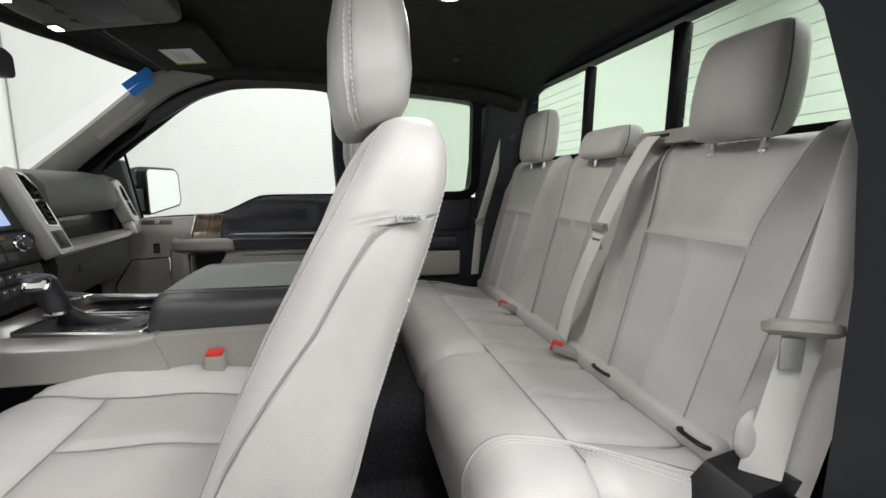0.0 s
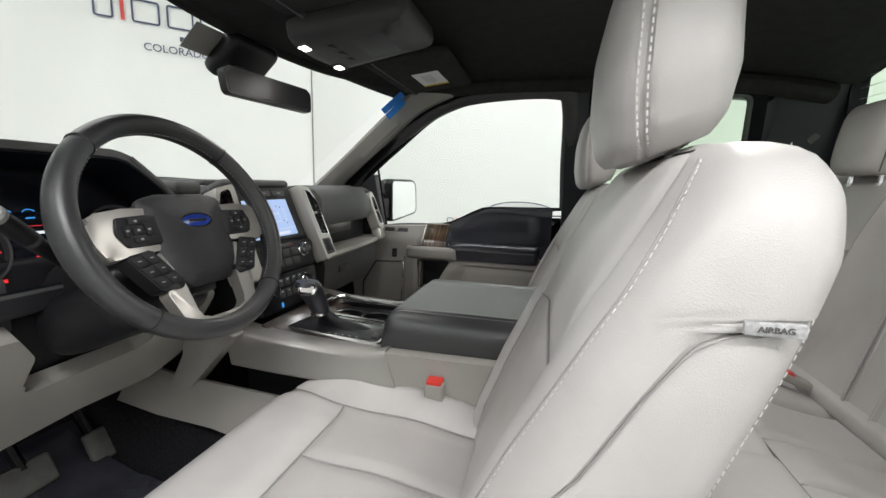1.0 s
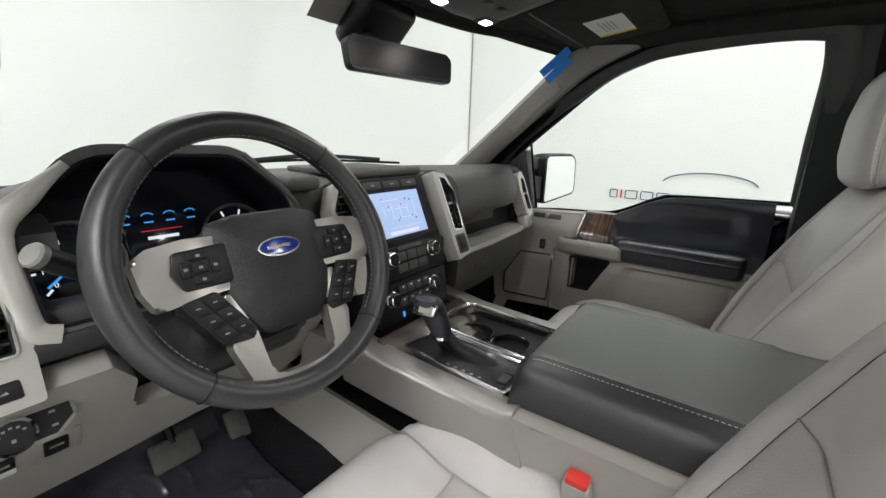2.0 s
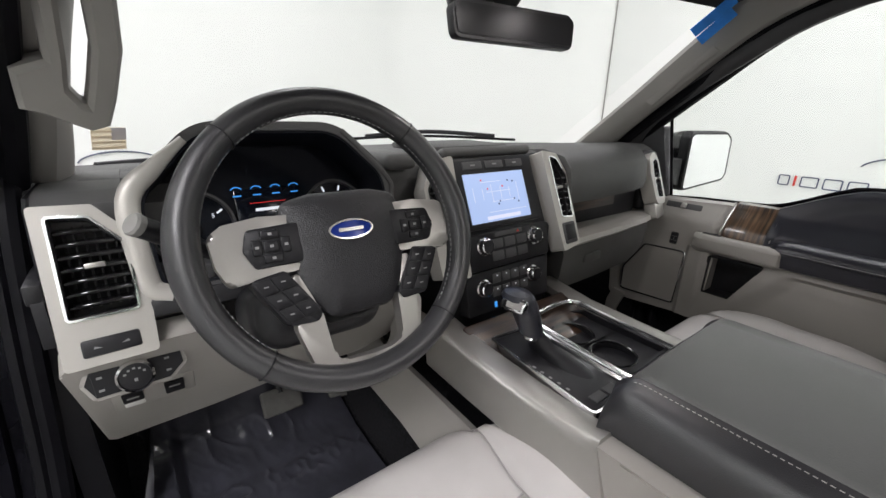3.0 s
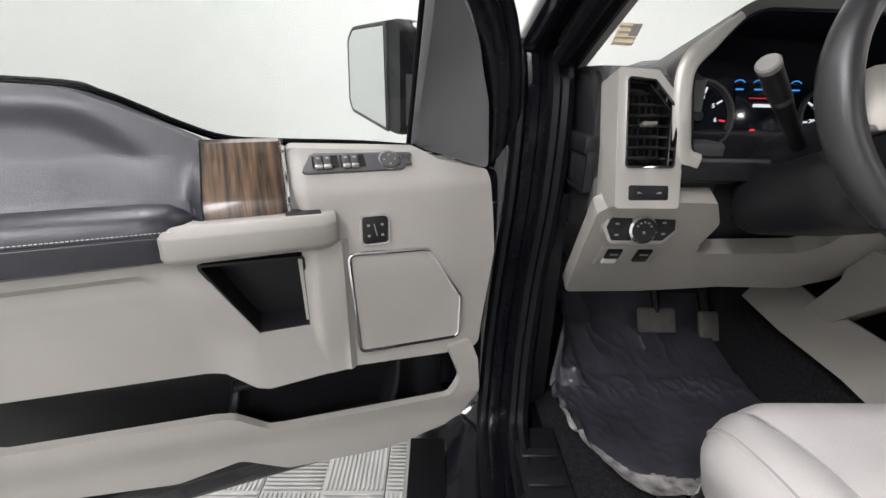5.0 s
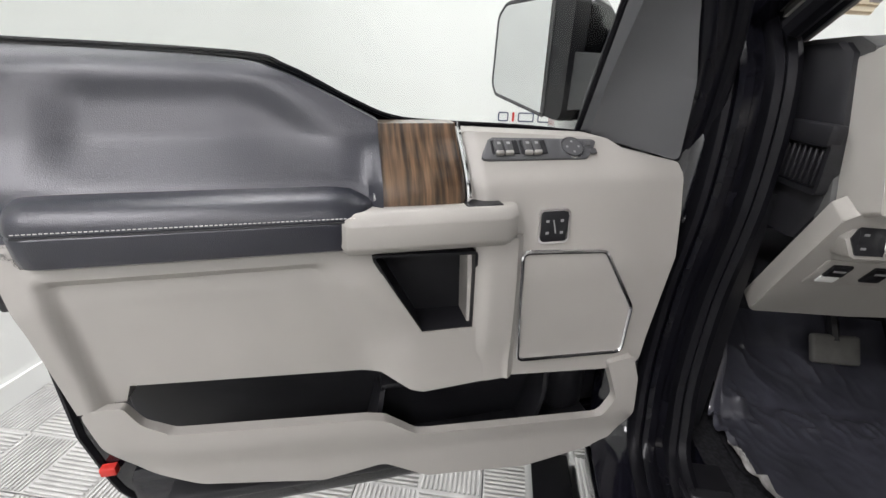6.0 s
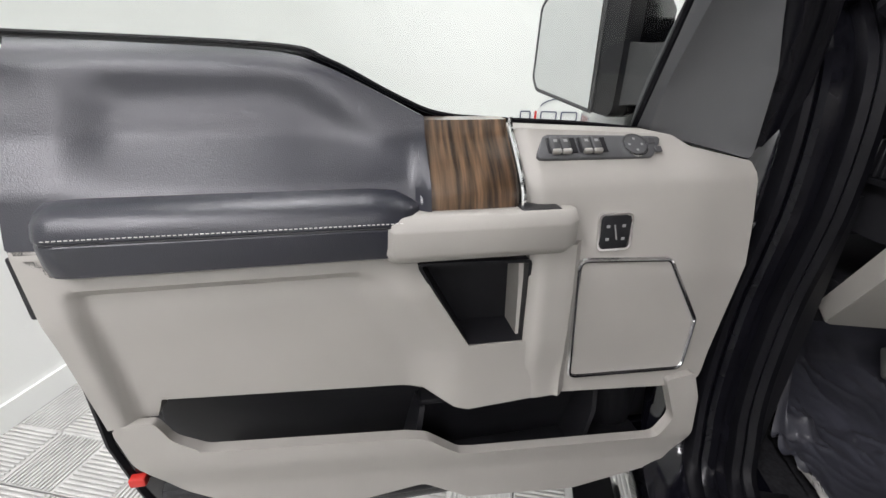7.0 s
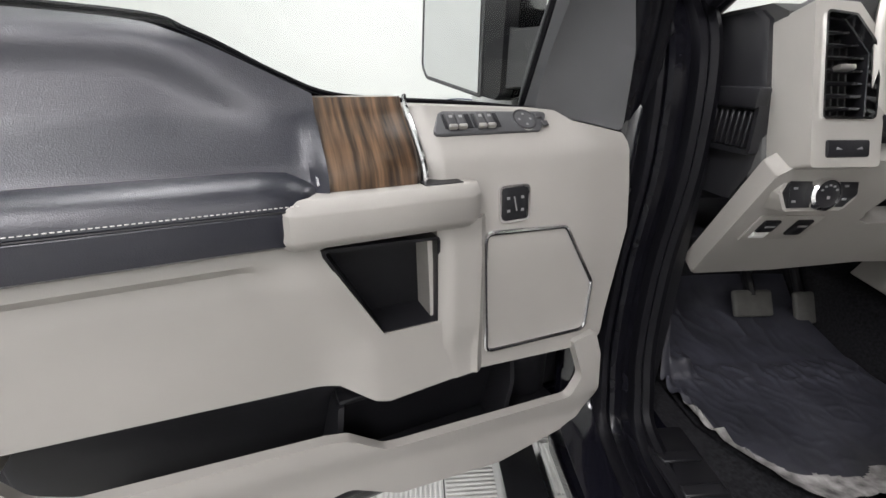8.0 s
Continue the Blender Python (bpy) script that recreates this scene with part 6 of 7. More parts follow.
def wrap_point(a, b):
    x = -0.755 + 0.46 * a
    y = 0.045 + 0.515 * b + 0.15 * max(0.0, 1 - a / 0.28) ** 2 * (1 - b) ** 2
    n1 = noise.noise(Vector((x * 8, y * 6, 1.3))) * 0.5
    n1 += 0.7 * smooth01(noise.noise(Vector((x * 4, y * 4, 3.3))), 0.0, 0.35) * (1 - abs(noise.noise(Vector((x * 21 + y * 9, y * 11 - x * 4, 4.1)))) * 2.2) ** 3
    crumple = max(smooth01(-0.70 - x, 0.0, 0.03), 1 - smooth01(abs(y - 0.315), 0.015, 0.05))
    n1 += (0.10 + 0.55 * crumple) * (1 - abs(noise.noise(Vector((x * 38 + y * 9, y * 27, 7.7)))) * 2.0) ** 2
    # the film is drawn over the footrest beside the pedals
    n1 += 4.2 * smooth01(-0.672 - x, -0.010, 0.014) * smooth01(y, 0.300, 0.330) * (1 - 0.55 * smooth01(y, 0.43, 0.475))
    ed = max(smooth01(0.07 - a, 0, 0.07), smooth01(0.06 - b, 0, 0.06))
    z = mat_z(x, y) + 0.010 + noise_amp * n1 + 0.020 * ed * (0.5 + n1)
    return (x + 0.01 * n1 * ed, y + 0.015 * ed * n1, z)


tagged(link_mesh("floor_mat", sheet(lambda a, b: (-0.742 + 0.437 * a, 0.055 + 0.495 * b + 0.15 * max(0.0, 1 - a / 0.28) ** 2 * (1 - b) ** 2, mat_z(0, 0.055 + 0.495 * b + 0.15 * max(0.0, 1 - a / 0.28) ** 2 * (1 - b) ** 2)), 24, 24), CARPET), "black driver's floor mat", "floor mat")
def wrap_piece(edge):
    # the sheet itself, or its pale crumpled border
    bm = sheet(wrap_point, 110, 140)
    away = []
    for f in bm.faces:
        c = f.calc_center_median()
        ragged = 0.03 * noise.noise(Vector((c.x * 18, c.y * 18, 2.2)))
        border = c.y + ragged < 0.084 + 0.15 * max(0.0, 1 - (c.x + 0.755) / 0.129) ** 2
        if border != edge:
            away.append(f)
    bmesh.ops.delete(bm, geom=away, context="FACES")
    return bm


plastic = thing("plastic_wrap", "crumpled clear plastic wrap over the floor mat", "plastic wrap")
part("film", wrap_piece(False), FILM, plastic)
part("crumpled_edge", wrap_piece(True), FILM_EDGE, plastic, "pale crumpled edge of the film")
tagged(link_mesh("passenger_floor_mat", sheet(lambda a, b: (0.30 + 0.42 * a, -0.05 + 0.60 * b, mat_z(0, -0.05 + 0.60 * b)), 10, 24), CARPET), "black passenger floor mat", "floor mat")

# ---- centre console ----
con = thing("centre_console", "warm grey centre console with shifter, cup holders and armrest", "centre console")


def side_rail(s):
    """One satin rail: flat top, rounded shoulder and a side that leans outward; its rear end slants."""
    rings = []
    for y, zt, zb in ((0.165, 0.968, 0.882), (0.05, 0.950, 0.878), (-0.10, 0.944, 0.876), (-0.18, 0.944, 0.875), (-0.215, 0.948, 0.875), (-0.238, 0.954, 0.875)):
        sec = [(0.148, zt - 0.02), (0.150, zt - 0.002), (0.154, zt), (0.194, zt), (0.203, zt - 0.004), (0.209, zt - 0.012), (0.229, zb + 0.004), (0.227, zb), (0.205, zb)]
        rings.append([(s * x, y + (z - 0.945) * 0.5, z) for x, z in sec])
    part("side_rail", loft(rings), SILVER, con, "satin silver console side rail")


both(side_rail)
part("console_core", rbox((0, -0.08, 0.80), (0.33, 0.46, 0.235), 0.01), BLACK, con)
part("console_rear", loft([[(sx * w, y, z) for sx, z in ((-1, 0.60), (-1, 0.948), (1, 0.948), (1, 0.60))] for y, w in ((-0.30, 0.205), (-0.27, 0.207), (-0.62, 0.200))]), PLASTIC, con, "warm grey console body")
cheek = moved(prism(round_poly([(-0.230, 0.60), (-0.262, 0.865), (-0.256, 0.892), (-0.232, 0.950), (-0.62, 0.955), (-0.62, 0.60)], [0.01, 0.01, 0.005, 0.005, 0.01, 0.01], 4), -0.205, 0.205, None, 0.0), basis((0, 0, 0), (0, 1, 0), (0, 0, 1), (1, 0, 0)))
for v in cheek.verts:
    v.co.x += math.copysign(0.28 * max(0.0, min(0.075, 0.945 - v.co.z)), v.co.x)
part("console_cheek", cheek, PLASTIC, con)
for s in (-1, 1):
    part("tunnel_skirt", loft([[(s * 0.212, y, z), (s * 0.228, y, z + 0.006), (s * 0.236, y, z), (s * 0.284, y, z - 0.068 - w), (s * 0.274, y, z - 0.075 - w), (s * 0.200, y, z - 0.03)] for y, z, w in ((-0.30, 0.795, 0.03), (-0.15, 0.808, 0.03), (0.0, 0.816, 0.02), (0.15, 0.822, 0.0), (0.30, 0.828, 0.0), (0.42, 0.845, 0.0))]), PLASTIC, con, "warm grey lower tunnel panel")
part("stack_brace", moved(prism(round_poly([(0.16, 0.975), (0.11, 0.96), (0.245, 0.812), (0.31, 0.795), (0.255, 0.90), (0.25, 0.975)], 0.008, 3), -0.245, -0.205, None, 0.006), basis((0, 0, 0), (0, 1, 0), (0, 0, 1), (1, 0, 0))), PLASTIC, con, "warm grey brace between dash and tunnel")
# shifter plate
zt = 0.944
mpl = facing((-0.085, -0.075, zt), (1, 0, 0), (0, 1, 0.02))
plate = round_poly([(-0.062, -0.118), (0.040, -0.118), (0.044, 0.112), (-0.048, 0.122)], 0.008, 3)
sp = part("shifter_plate", moved(prism(plate, -0.02, 0.006, None, 0.003), mpl), BLACK, con, "black shifter plate")
part("plate_rim", moved(ring_prism(inset_poly(plate, -0.005), plate, -0.01, 0.0075), mpl), CHROME, sp)
part("boot", moved(loft([[(a * w + ox, b * h + oy, z) for a, b in ellipse(0, 0, 1, 1, 20)] for w, h, z, ox, oy in ((0.026, 0.074, 0.005, 0.010, 0.004), (0.023, 0.060, 0.013, 0.008, 0.014), (0.016, 0.030, 0.024, 0.000, 0.038), (0.014, 0.016, 0.046, -0.010, 0.050))]), mpl), BLACK, sp, "black leather shifter boot")
for k in range(5):
    part("gear_mark", moved(rbox((-0.050, -0.06 + k * 0.018, 0.0065), (0.004, 0.006, 0.001), 0, 1), mpl), MARK, sp)
for x in (-0.03, 0.005):
    part("plate_button", moved(rbox((x + 0.005, -0.100, 0.007), (0.030, 0.018, 0.004), 0.002, 2), mpl), PLASTIC_D, sp)
GS = Matrix.Translation((-0.100, -0.022, 0.985)) @ Matrix.Diagonal((1.22, 1.30, 1.06, 1)) @ Matrix.Translation((0.100, 0.022, -0.985))
sh = thing("gear_shifter", "black pistol-grip gear shifter with a bright cap", "gear shifter")
part("collar", lathe([(0.017, -0.004), (0.018, 0.006), (0.015, 0.010)], 20, Matrix.Translation((-0.100, -0.022, 0.985))), CHROME, sh)
part("grip", moved(loft([[(-0.100 - (z - 0.985) * 0.10 - 0.010 * smooth01(z, 1.03, 1.06) + a * w, -0.022 + (z - 0.985) * 0.25 + b * d + oy, z) for a, b in ellipse(0, 0, 1, 1, 20)] for w, d, z, oy in ((0.016, 0.018, 0.988, 0), (0.018, 0.022, 1.01, 0.001), (0.019, 0.024, 1.03, 0.003), (0.022, 0.026, 1.045, 0.002), (0.023, 0.026, 1.056, 0.0), (0.018, 0.021, 1.064, -0.002), (0.006, 0.008, 1.068, -0.003))]), GS), VINYL, sh, "black leather grip")
mcap = GS @ facing((-0.1330, -0.014, 1.050), (0.3, -1, 0), (0.42, 0.15, 0.9))
cap_o = round_poly([(-0.017, -0.012), (0.015, -0.013), (0.018, 0.010), (-0.014, 0.014)], 0.006, 4)
cap = part("cap", moved(prism(cap_o, -0.014, 0.004, None, 0.002), mcap), CHROME, sh, "bright slanted cap")
part("cap_inlay", moved(prism(inset_poly(cap_o, 0.005), -0.002, 0.0048, None, 0.001), mcap), SILVER, cap)
part("thumb_button", moved(rbox((-0.019, -0.004, -0.004), (0.006, 0.014, 0.008), 0.002, 2), mcap), BLACK, sh)
# cup holder bay with bright rails
bay = round_poly([(-0.036, -0.165), (0.148, -0.165), (0.148, 0.030), (0.110, 0.055), (-0.030, 0.055)], [0.005, 0.01, 0.02, 0.02, 0.01], 3)
cb = part("cup_bay", moved(join(prism(inset_poly(bay, -0.004), -0.085, -0.08), ring_prism(inset_poly(bay, -0.004), inset_poly(bay, 0.004), -0.085, -0.004)), Matrix.Translation((0, 0, zt))), BLACK, con, "black cup holder bay")
for cy_ in (-0.105, -0.010):
    ring_ = [ellipse(0.052, cy_, r_, r_, 32) for r_ in (0.0475, 0.0435)]
    part("cup_wall", moved(join(ring_prism(ring_[0], ring_[1], -0.078, -0.014), prism(ring_[0], -0.080, -0.077)), Matrix.Translation((0, 0, zt))), BLACK, cb)
    part("cup_rim", tube([(x, y, zt - 0.013) for x, y in ring_[1]], 0.0022, 6, closed=True), GLOSSBLACK, cb)
deck_o = [(-0.008 + (0.136 + 0.008) * (k % 8) / 8, -0.158) for k in range(8)] + [(0.136, -0.158 + 0.10 * (k % 8) / 8) for k in range(8)] + [(0.136 - 0.144 * (k % 8) / 8, -0.058) for k in range(8)] + [(-0.008, -0.058 - 0.10 * (k % 8) / 8) for k in range(8)]
for cy_ in (-0.105, -0.010):
    hole = [(0.052 + 0.0465 * math.cos(math.atan2(y + 0.108, x - 0.064)), cy_ + 0.0465 * math.sin(math.atan2(y + 0.108, x - 0.064))) for x, y in deck_o]
    part("bay_deck", moved(ring_prism([(x, y + cy_ + 0.108) for x, y in deck_o], hole, -0.022, -0.0135), Matrix.Translation((0, 0, zt))), BLACK, cb)
for x, y0_, y1_ in ((-0.038, -0.185, 0.045), (-0.018, -0.185, 0.045), (0.142, -0.180, 0.040)):
    part("bright_rail", tube(spline([(x, y0_, zt + 0.002), (x, (y0_ + y1_) / 2, zt + 0.006), (x, y1_, zt + 0.012)], 4), 0.0065, 8), CHROME, con, "chrome rail")
part("bright_rail", tube(spline([(0.142, 0.040, zt + 0.012), (0.118, 0.062, zt + 0.014), (0.06, 0.064, zt + 0.015), (0.02, 0.06, zt + 0.014)], 4), 0.006, 8), CHROME, con, "chrome rail")

# armrest lid: padded, curved down at its front
arm = thing("console_armrest", "black leather padded armrest lid with pale stitching", "armrest")
arm.location = (0.026, 0, 0)


def lid(u, v):
    """u: across, -1..1 over the top and down both sides; v: from the foot of the rounded nose (0) to the back (1)."""
    t = v * 0.49
    r = 0.045
    if t < 0.03:
        y, zc = -0.205, 0.955 + t
    elif t < 0.03 + r * math.pi / 2:
        k = (t - 0.03) / r
        y, zc = -0.205 - r * (1 - math.cos(k)), 0.985 + r * math.sin(k)
    else:
        y, zc = -0.205 - r - (t - 0.03 - r * math.pi / 2), 1.030
    a = u * 0.27
    lim, rs = 0.152, 0.046
    sg = math.copysign(1, a)
    if abs(a) <= lim:
        x, d = a, 0.003 * (a / lim) ** 2
    else:
        k = (abs(a) - lim) / rs
        if k < math.pi / 2:
            x, d = sg * (lim + rs * math.sin(k)), 0.003 + rs * (1 - math.cos(k))
        else:
            x, d = sg * (lim + rs), 0.003 + rs + (k - math.pi / 2) * rs
    return Vector((x, y + min(0.0, -0.02 * (abs(u) - 0.55)) * (1 if abs(u) > 0.55 else 0), max(0.945, zc - d)))


# The top's sheen is in its base colour; sides and nose keep the dark leather.
part("top_pad", puffed(lid, (-0.56, 0.56), (0.16, 1.0), 28, 60, 0.002, 0.002, 0.03), ARMREST, arm, "black leather armrest top, its sheen put into the grey")
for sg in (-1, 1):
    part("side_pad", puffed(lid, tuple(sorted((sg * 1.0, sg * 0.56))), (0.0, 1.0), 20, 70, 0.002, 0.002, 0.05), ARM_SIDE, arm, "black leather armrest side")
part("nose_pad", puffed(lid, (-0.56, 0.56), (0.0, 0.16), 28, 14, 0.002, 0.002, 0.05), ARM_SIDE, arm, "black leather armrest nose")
part("lid_base", rbox((0, -0.415, 0.955), (0.380, 0.40, 0.030), 0.008), BLACK, arm)
for u in (-0.585, -0.535, 0.535, 0.585):
    part("stitching", stitches(on_surface(lid, [(u, 0.16 + 0.83 * k / 60) for k in range(61)], 0.002), 0.0070, 0.0007), THREAD, arm)
for v in (0.15, 0.17):
    part("stitching", stitches(on_surface(lid, [(-0.56 + 1.12 * k / 40, v) for k in range(41)], 0.002), 0.0070, 0.0007), THREAD, arm)

# ---- front doors ----
OPEN = radians(20.5)
DRIVER = basis((-0.927, 0.295, 0.0), (-math.cos(OPEN), -math.sin(OPEN), 0), (math.sin(OPEN), -math.cos(OPEN), 0), (0, 0, 1))
PASSENGER = basis((0.790, 0.330, -0.020), (0, -1, 0), (-1, 0, 0), (0, 0, 1))


def inner_v(u, w):
    """How far the trim surface stands toward the cabin at a place on the door."""
    v = table(w, [0.50, 0.60, 0.72, 0.80, 0.95, 1.02, 1.08, 1.13, 1.20, 1.26], [0.045, 0.042, 0.036, 0.030, 0.028, 0.012, -0.012, -0.048, -0.080, -0.095])
    # ahead of the padded part the panel stays upright and then folds back as a shelf
    fold = table(w, [0.95, 1.02, 1.072, 1.080, 1.088, 1.13, 1.20, 1.26], [0.028, 0.020, 0.011, 0.007, -0.001, -0.048, -0.080, -0.095])
    k = smooth01(u, 0.45, 0.47)
    return v if w < 0.95 else fold + (v - fold) * k


def trim_sheet(poly, door_m, lift=0.0, back=0.03, grid=0.02, shape=inner_v, along=None):
    """A trim piece that follows the door's own curve: a finely cut outline laid on the trim surface, with depth behind it."""
    bm = bmesh.new()
    fs = bm.faces.new([bm.verts.new((a, b, 0)) for a, b in poly])
    xs, ys = [p[0] for p in poly], [p[1] for p in poly]
    y = min(ys) + grid
    while y < max(ys):
        bmesh.ops.bisect_plane(bm, geom=bm.verts[:] + bm.edges[:] + bm.faces[:], plane_co=(0, y, 0), plane_no=(0, 1, 0))
        y += grid
    along = along or grid * 3
    x = min(xs) + along
    while x < max(xs):
        bmesh.ops.bisect_plane(bm, geom=bm.verts[:] + bm.edges[:] + bm.faces[:], plane_co=(x, 0, 0), plane_no=(1, 0, 0))
        x += along
    ret = bmesh.ops.extrude_face_region(bm, geom=bm.faces[:])
    hi = [e for e in ret["geom"] if isinstance(e, bmesh.types.BMVert)]
    his = set(hi)
    for vtx in bm.verts:
        u, w = vtx.co.x, vtx.co.y
        f = shape(u, w)
        lv = lift(u, w) if callable(lift) else lift
        vtx.co = Vector((u, f + lv if vtx in his else f + min(0.0, lv) - back, w))
    edges = [e for e in bm.edges if all(v in his for v in e.verts) and len(e.link_faces) == 2 and e.calc_face_angle(0) > radians(50)]
    if edges:
        bmesh.ops.bevel(bm, geom=edges, offset=0.004, segments=2, profile=0.5, affect="EDGES", clamp_overlap=True)
    return moved(bm, door_m)


def face_at(door_m, u, w, lift=0.0):
    """A local frame on the trim surface at (u, w)."""
    p = Vector((u, inner_v(u, w) + lift, w))
    e = 0.004
    up = Vector((0, inner_v(u, w + e) - inner_v(u, w - e), 2 * e)).normalized()
    r = Vector((1, 0, 0))
    return door_m @ basis(p, r, up, -(r.cross(up)))


def truck_door(name, door_m, label, driver):
    d = thing(name, label, "truck door")
    X = lambda bm: moved(bm, door_m)
    # painted shell: outer skin with a fold round the edge
    shell = round_poly([(-0.045, 0.42), (0.95, 0.42), (0.985, 0.62), (0.980, 0.90), (0.958, 0.92), (0.952, 1.20), (0.60, 1.20), (0.45, 1.13), (-0.03, 1.09), (-0.055, 0.9)], [0.06, 0.10, 0.05, 0.01, 0.01, 0.02, 0.05, 0.05, 0.03, 0.05], 5)
    part("shell", X(loft([[(a, v, b) for a, b in ps] for ps, v in ((inset_poly(shell, 0.03), -0.22), (shell, -0.20), (shell, -0.13), (inset_poly(shell, 0.012), -0.112), (inset_poly(shell, 0.03), -0.108))])), PAINT, d, "glossy black door shell")
    part("edge_seal", X(tube([(a, -0.112, b) for a, b in inset_poly(shell, 0.016)], 0.008, 6, closed=True)), RUBBER, d)
    # upper black padded panel
    top = [(0.448, 1.150), (0.520, 1.186), (0.573, 1.209), (0.624, 1.221), (0.762, 1.227), (0.895, 1.230), (0.893, 1.12), (0.886, 1.03), (0.850, 1.000), (0.450, 1.020)]
    tp = [(p.x, p.y) for p in spline([Vector((a, b, 0)) for a, b in top[:6]], 5)] + top[6:]

    def scoop(u, w):
        # hollow above the armrest: crisp at the rear end, fading out forward
        edge = 1.105 + 0.080 * smooth01(u, 0.44, 0.64)
        k = smooth01(u, 0.455, 0.60) * (1 - smooth01(u, 0.785, 0.852)) * (1 - smooth01(w, edge - 0.020, edge + 0.030))
        return 0.018 - 0.015 * k * smooth01(w, 1.055, 1.135) - 0.020 * smooth01(w, 1.195, 1.23)
    part("upper_pad", trim_sheet(tp, door_m, scoop, 0.02, 0.006, along=0.009), VINYL, d, "black grained padded upper trim")
    # armrest pad
    prof = [(-0.03, 1.076), (0.020, 1.075), (0.040, 1.071), (0.053, 1.062), (0.0585, 1.050), (0.0590, 1.046), (0.0570, 1.0435), (0.0590, 1.041), (0.0575, 1.020), (0.053, 1.006), (0.042, 1.000), (-0.01, 0.998)]
    sp = []
    for u, k in ((0.851, 0.40), (0.849, 0.66), (0.843, 0.86), (0.833, 0.97), (0.820, 1.0), (0.70, 1.0), (0.52, 1.0), (0.490, 0.96), (0.474, 0.84), (0.464, 0.62)):
        cw = 1.040
        sp.append([(u, -0.01 + (v + 0.01) * k, cw + (w - cw) * (0.80 + 0.20 * k) - 0.012 * (1 - smooth01(u, 0.462, 0.50))) for v, w in prof])
    ar = part("armrest_pad", X(loft(sp)), VINYL, d, "black leather armrest pad")
    part("stitching", X(stitches([(0.832 - 0.345 * k / 60, 0.0596, 1.0490) for k in range(61)], 0.0050, 0.0006)), THREAD, ar)
    part("armrest_seam", X(tube([(0.832, 0.0572, 1.0435), (0.70, 0.0580, 1.0435), (0.49, 0.0575, 1.0435)], 0.0012, 5)), BLACK, ar)
    # main grey panel: from below the armrest and forward, with openings left for pull box and speaker
    fr = [(0.330, 1.136), (0.110, 1.126), (0.088, 1.112), (0.000, 1.093), (-0.008, 0.95), (0.018, 0.752), (0.05, 0.750), (0.27, 0.768), (0.330, 0.770), (0.335, 1.03)]
    part("front_panel", trim_sheet(round_poly(fr, [0.01, 0.02, 0.02, 0.004, 0.02, 0.02, 0, 0.03, 0, 0], 3), door_m, lambda u, w: 0.013 - 0.013 * smooth01(u, 0.312, 0.330) - 0.006 * smooth01(0.10 - u, 0.0, 0.11), 0.05, 0.010, along=0.009), PLASTIC, d, "warm grey front door trim")
    lowp = [(0.300, 0.866), (0.300, 0.768), (0.400, 0.762), (0.420, 0.768), (0.462, 0.798), (0.49, 0.803), (0.788, 0.824), (0.797, 0.800), (0.846, 0.800), (0.862, 0.92), (0.884, 1.028), (0.452, 1.020), (0.466, 0.983), (0.402, 0.867)]

    def field(u, w):
        # a flat field sunk inside a flange below the armrest and a rear border
        rear = 0.815 + 0.10 * max(0.0, w - 0.82)
        k = (1 - smooth01(w, 0.972, 0.984)) * (1 - smooth01(u, rear - 0.004, rear + 0.016)) * smooth01(u, 0.405 + 0.85 * max(0.0, w - 0.86), 0.490 + 0.60 * max(0.0, w - 0.86))
        return 0.018 - 0.016 * k
    part("lower_panel", trim_sheet(lowp, door_m, field, 0.05, 0.006, along=0.005), PLASTIC, d, "warm grey lower door trim")
    # pull box: dark well under the handle
    wellp = [(0.468, 0.990), (0.326, 0.985), (0.326, 0.865), (0.404, 0.867)]
    part("pull_well", X(join(prism(wellp, -0.02, -0.016, basis((0, 0, 0), (1, 0, 0), (0, 0, 1), (0, 1, 0))), ring_prism(inset_poly(round_poly(wellp, 0.004, 2), -0.002), inset_poly(round_poly(wellp, 0.004, 2), 0.002), -0.02, 0.044, basis((0, 0, 0), (1, 0, 0), (0, 0, 1), (0, 1, 0))))), BLACK, d, "black lined pull pocket")
    # pull handle
    hp = [(0.020, 1.051), (0.050, 1.052), (0.053, 1.051), (0.0655, 1.041), (0.0665, 1.038), (0.0665, 1.012), (0.0655, 1.009), (0.055, 0.999), (0.052, 0.998), (0.020, 0.998)]
    hs = []
    for u, k in ((0.507, 0.50), (0.505, 0.80), (0.497, 0.97), (0.490, 1.0), (0.40, 1.0), (0.292, 1.0), (0.273, 0.77), (0.272, 0.2)):
        hs.append([(u, v * k, 1.029 + (w - 1.029) * (0.80 + 0.20 * k)) for v, w in hp])
    part("pull_handle", X(loft(hs)), PLASTIC, d, "warm grey grab handle")
    part("handle_gap", X(rbox((0.318, 0.030, 1.0515), (0.050, 0.030, 0.003), 0.001, 1)), BLACK, d)
    part("handle_post", trim_sheet(round_poly([(0.250, 1.005), (0.327, 1.005), (0.327, 0.866), (0.335, 0.850), (0.335, 0.772), (0.300, 0.767), (0.256, 0.769), (0.250, 0.93)], 0.004, 2), door_m, lambda u, w: 0.0135 + 0.0125 * smooth01(u, 0.256, 0.270) - 0.0085 * smooth01(u, 0.306, 0.325) - 0.0075 * smooth01(u, 0.262, 0.275) * (1 - smooth01(w, 0.79, 0.87)) * (1 - smooth01(u, 0.31, 0.325)), 0.05, 0.012, along=0.006), PLASTIC, d)
    # wood trim with bright edges
    wd = []
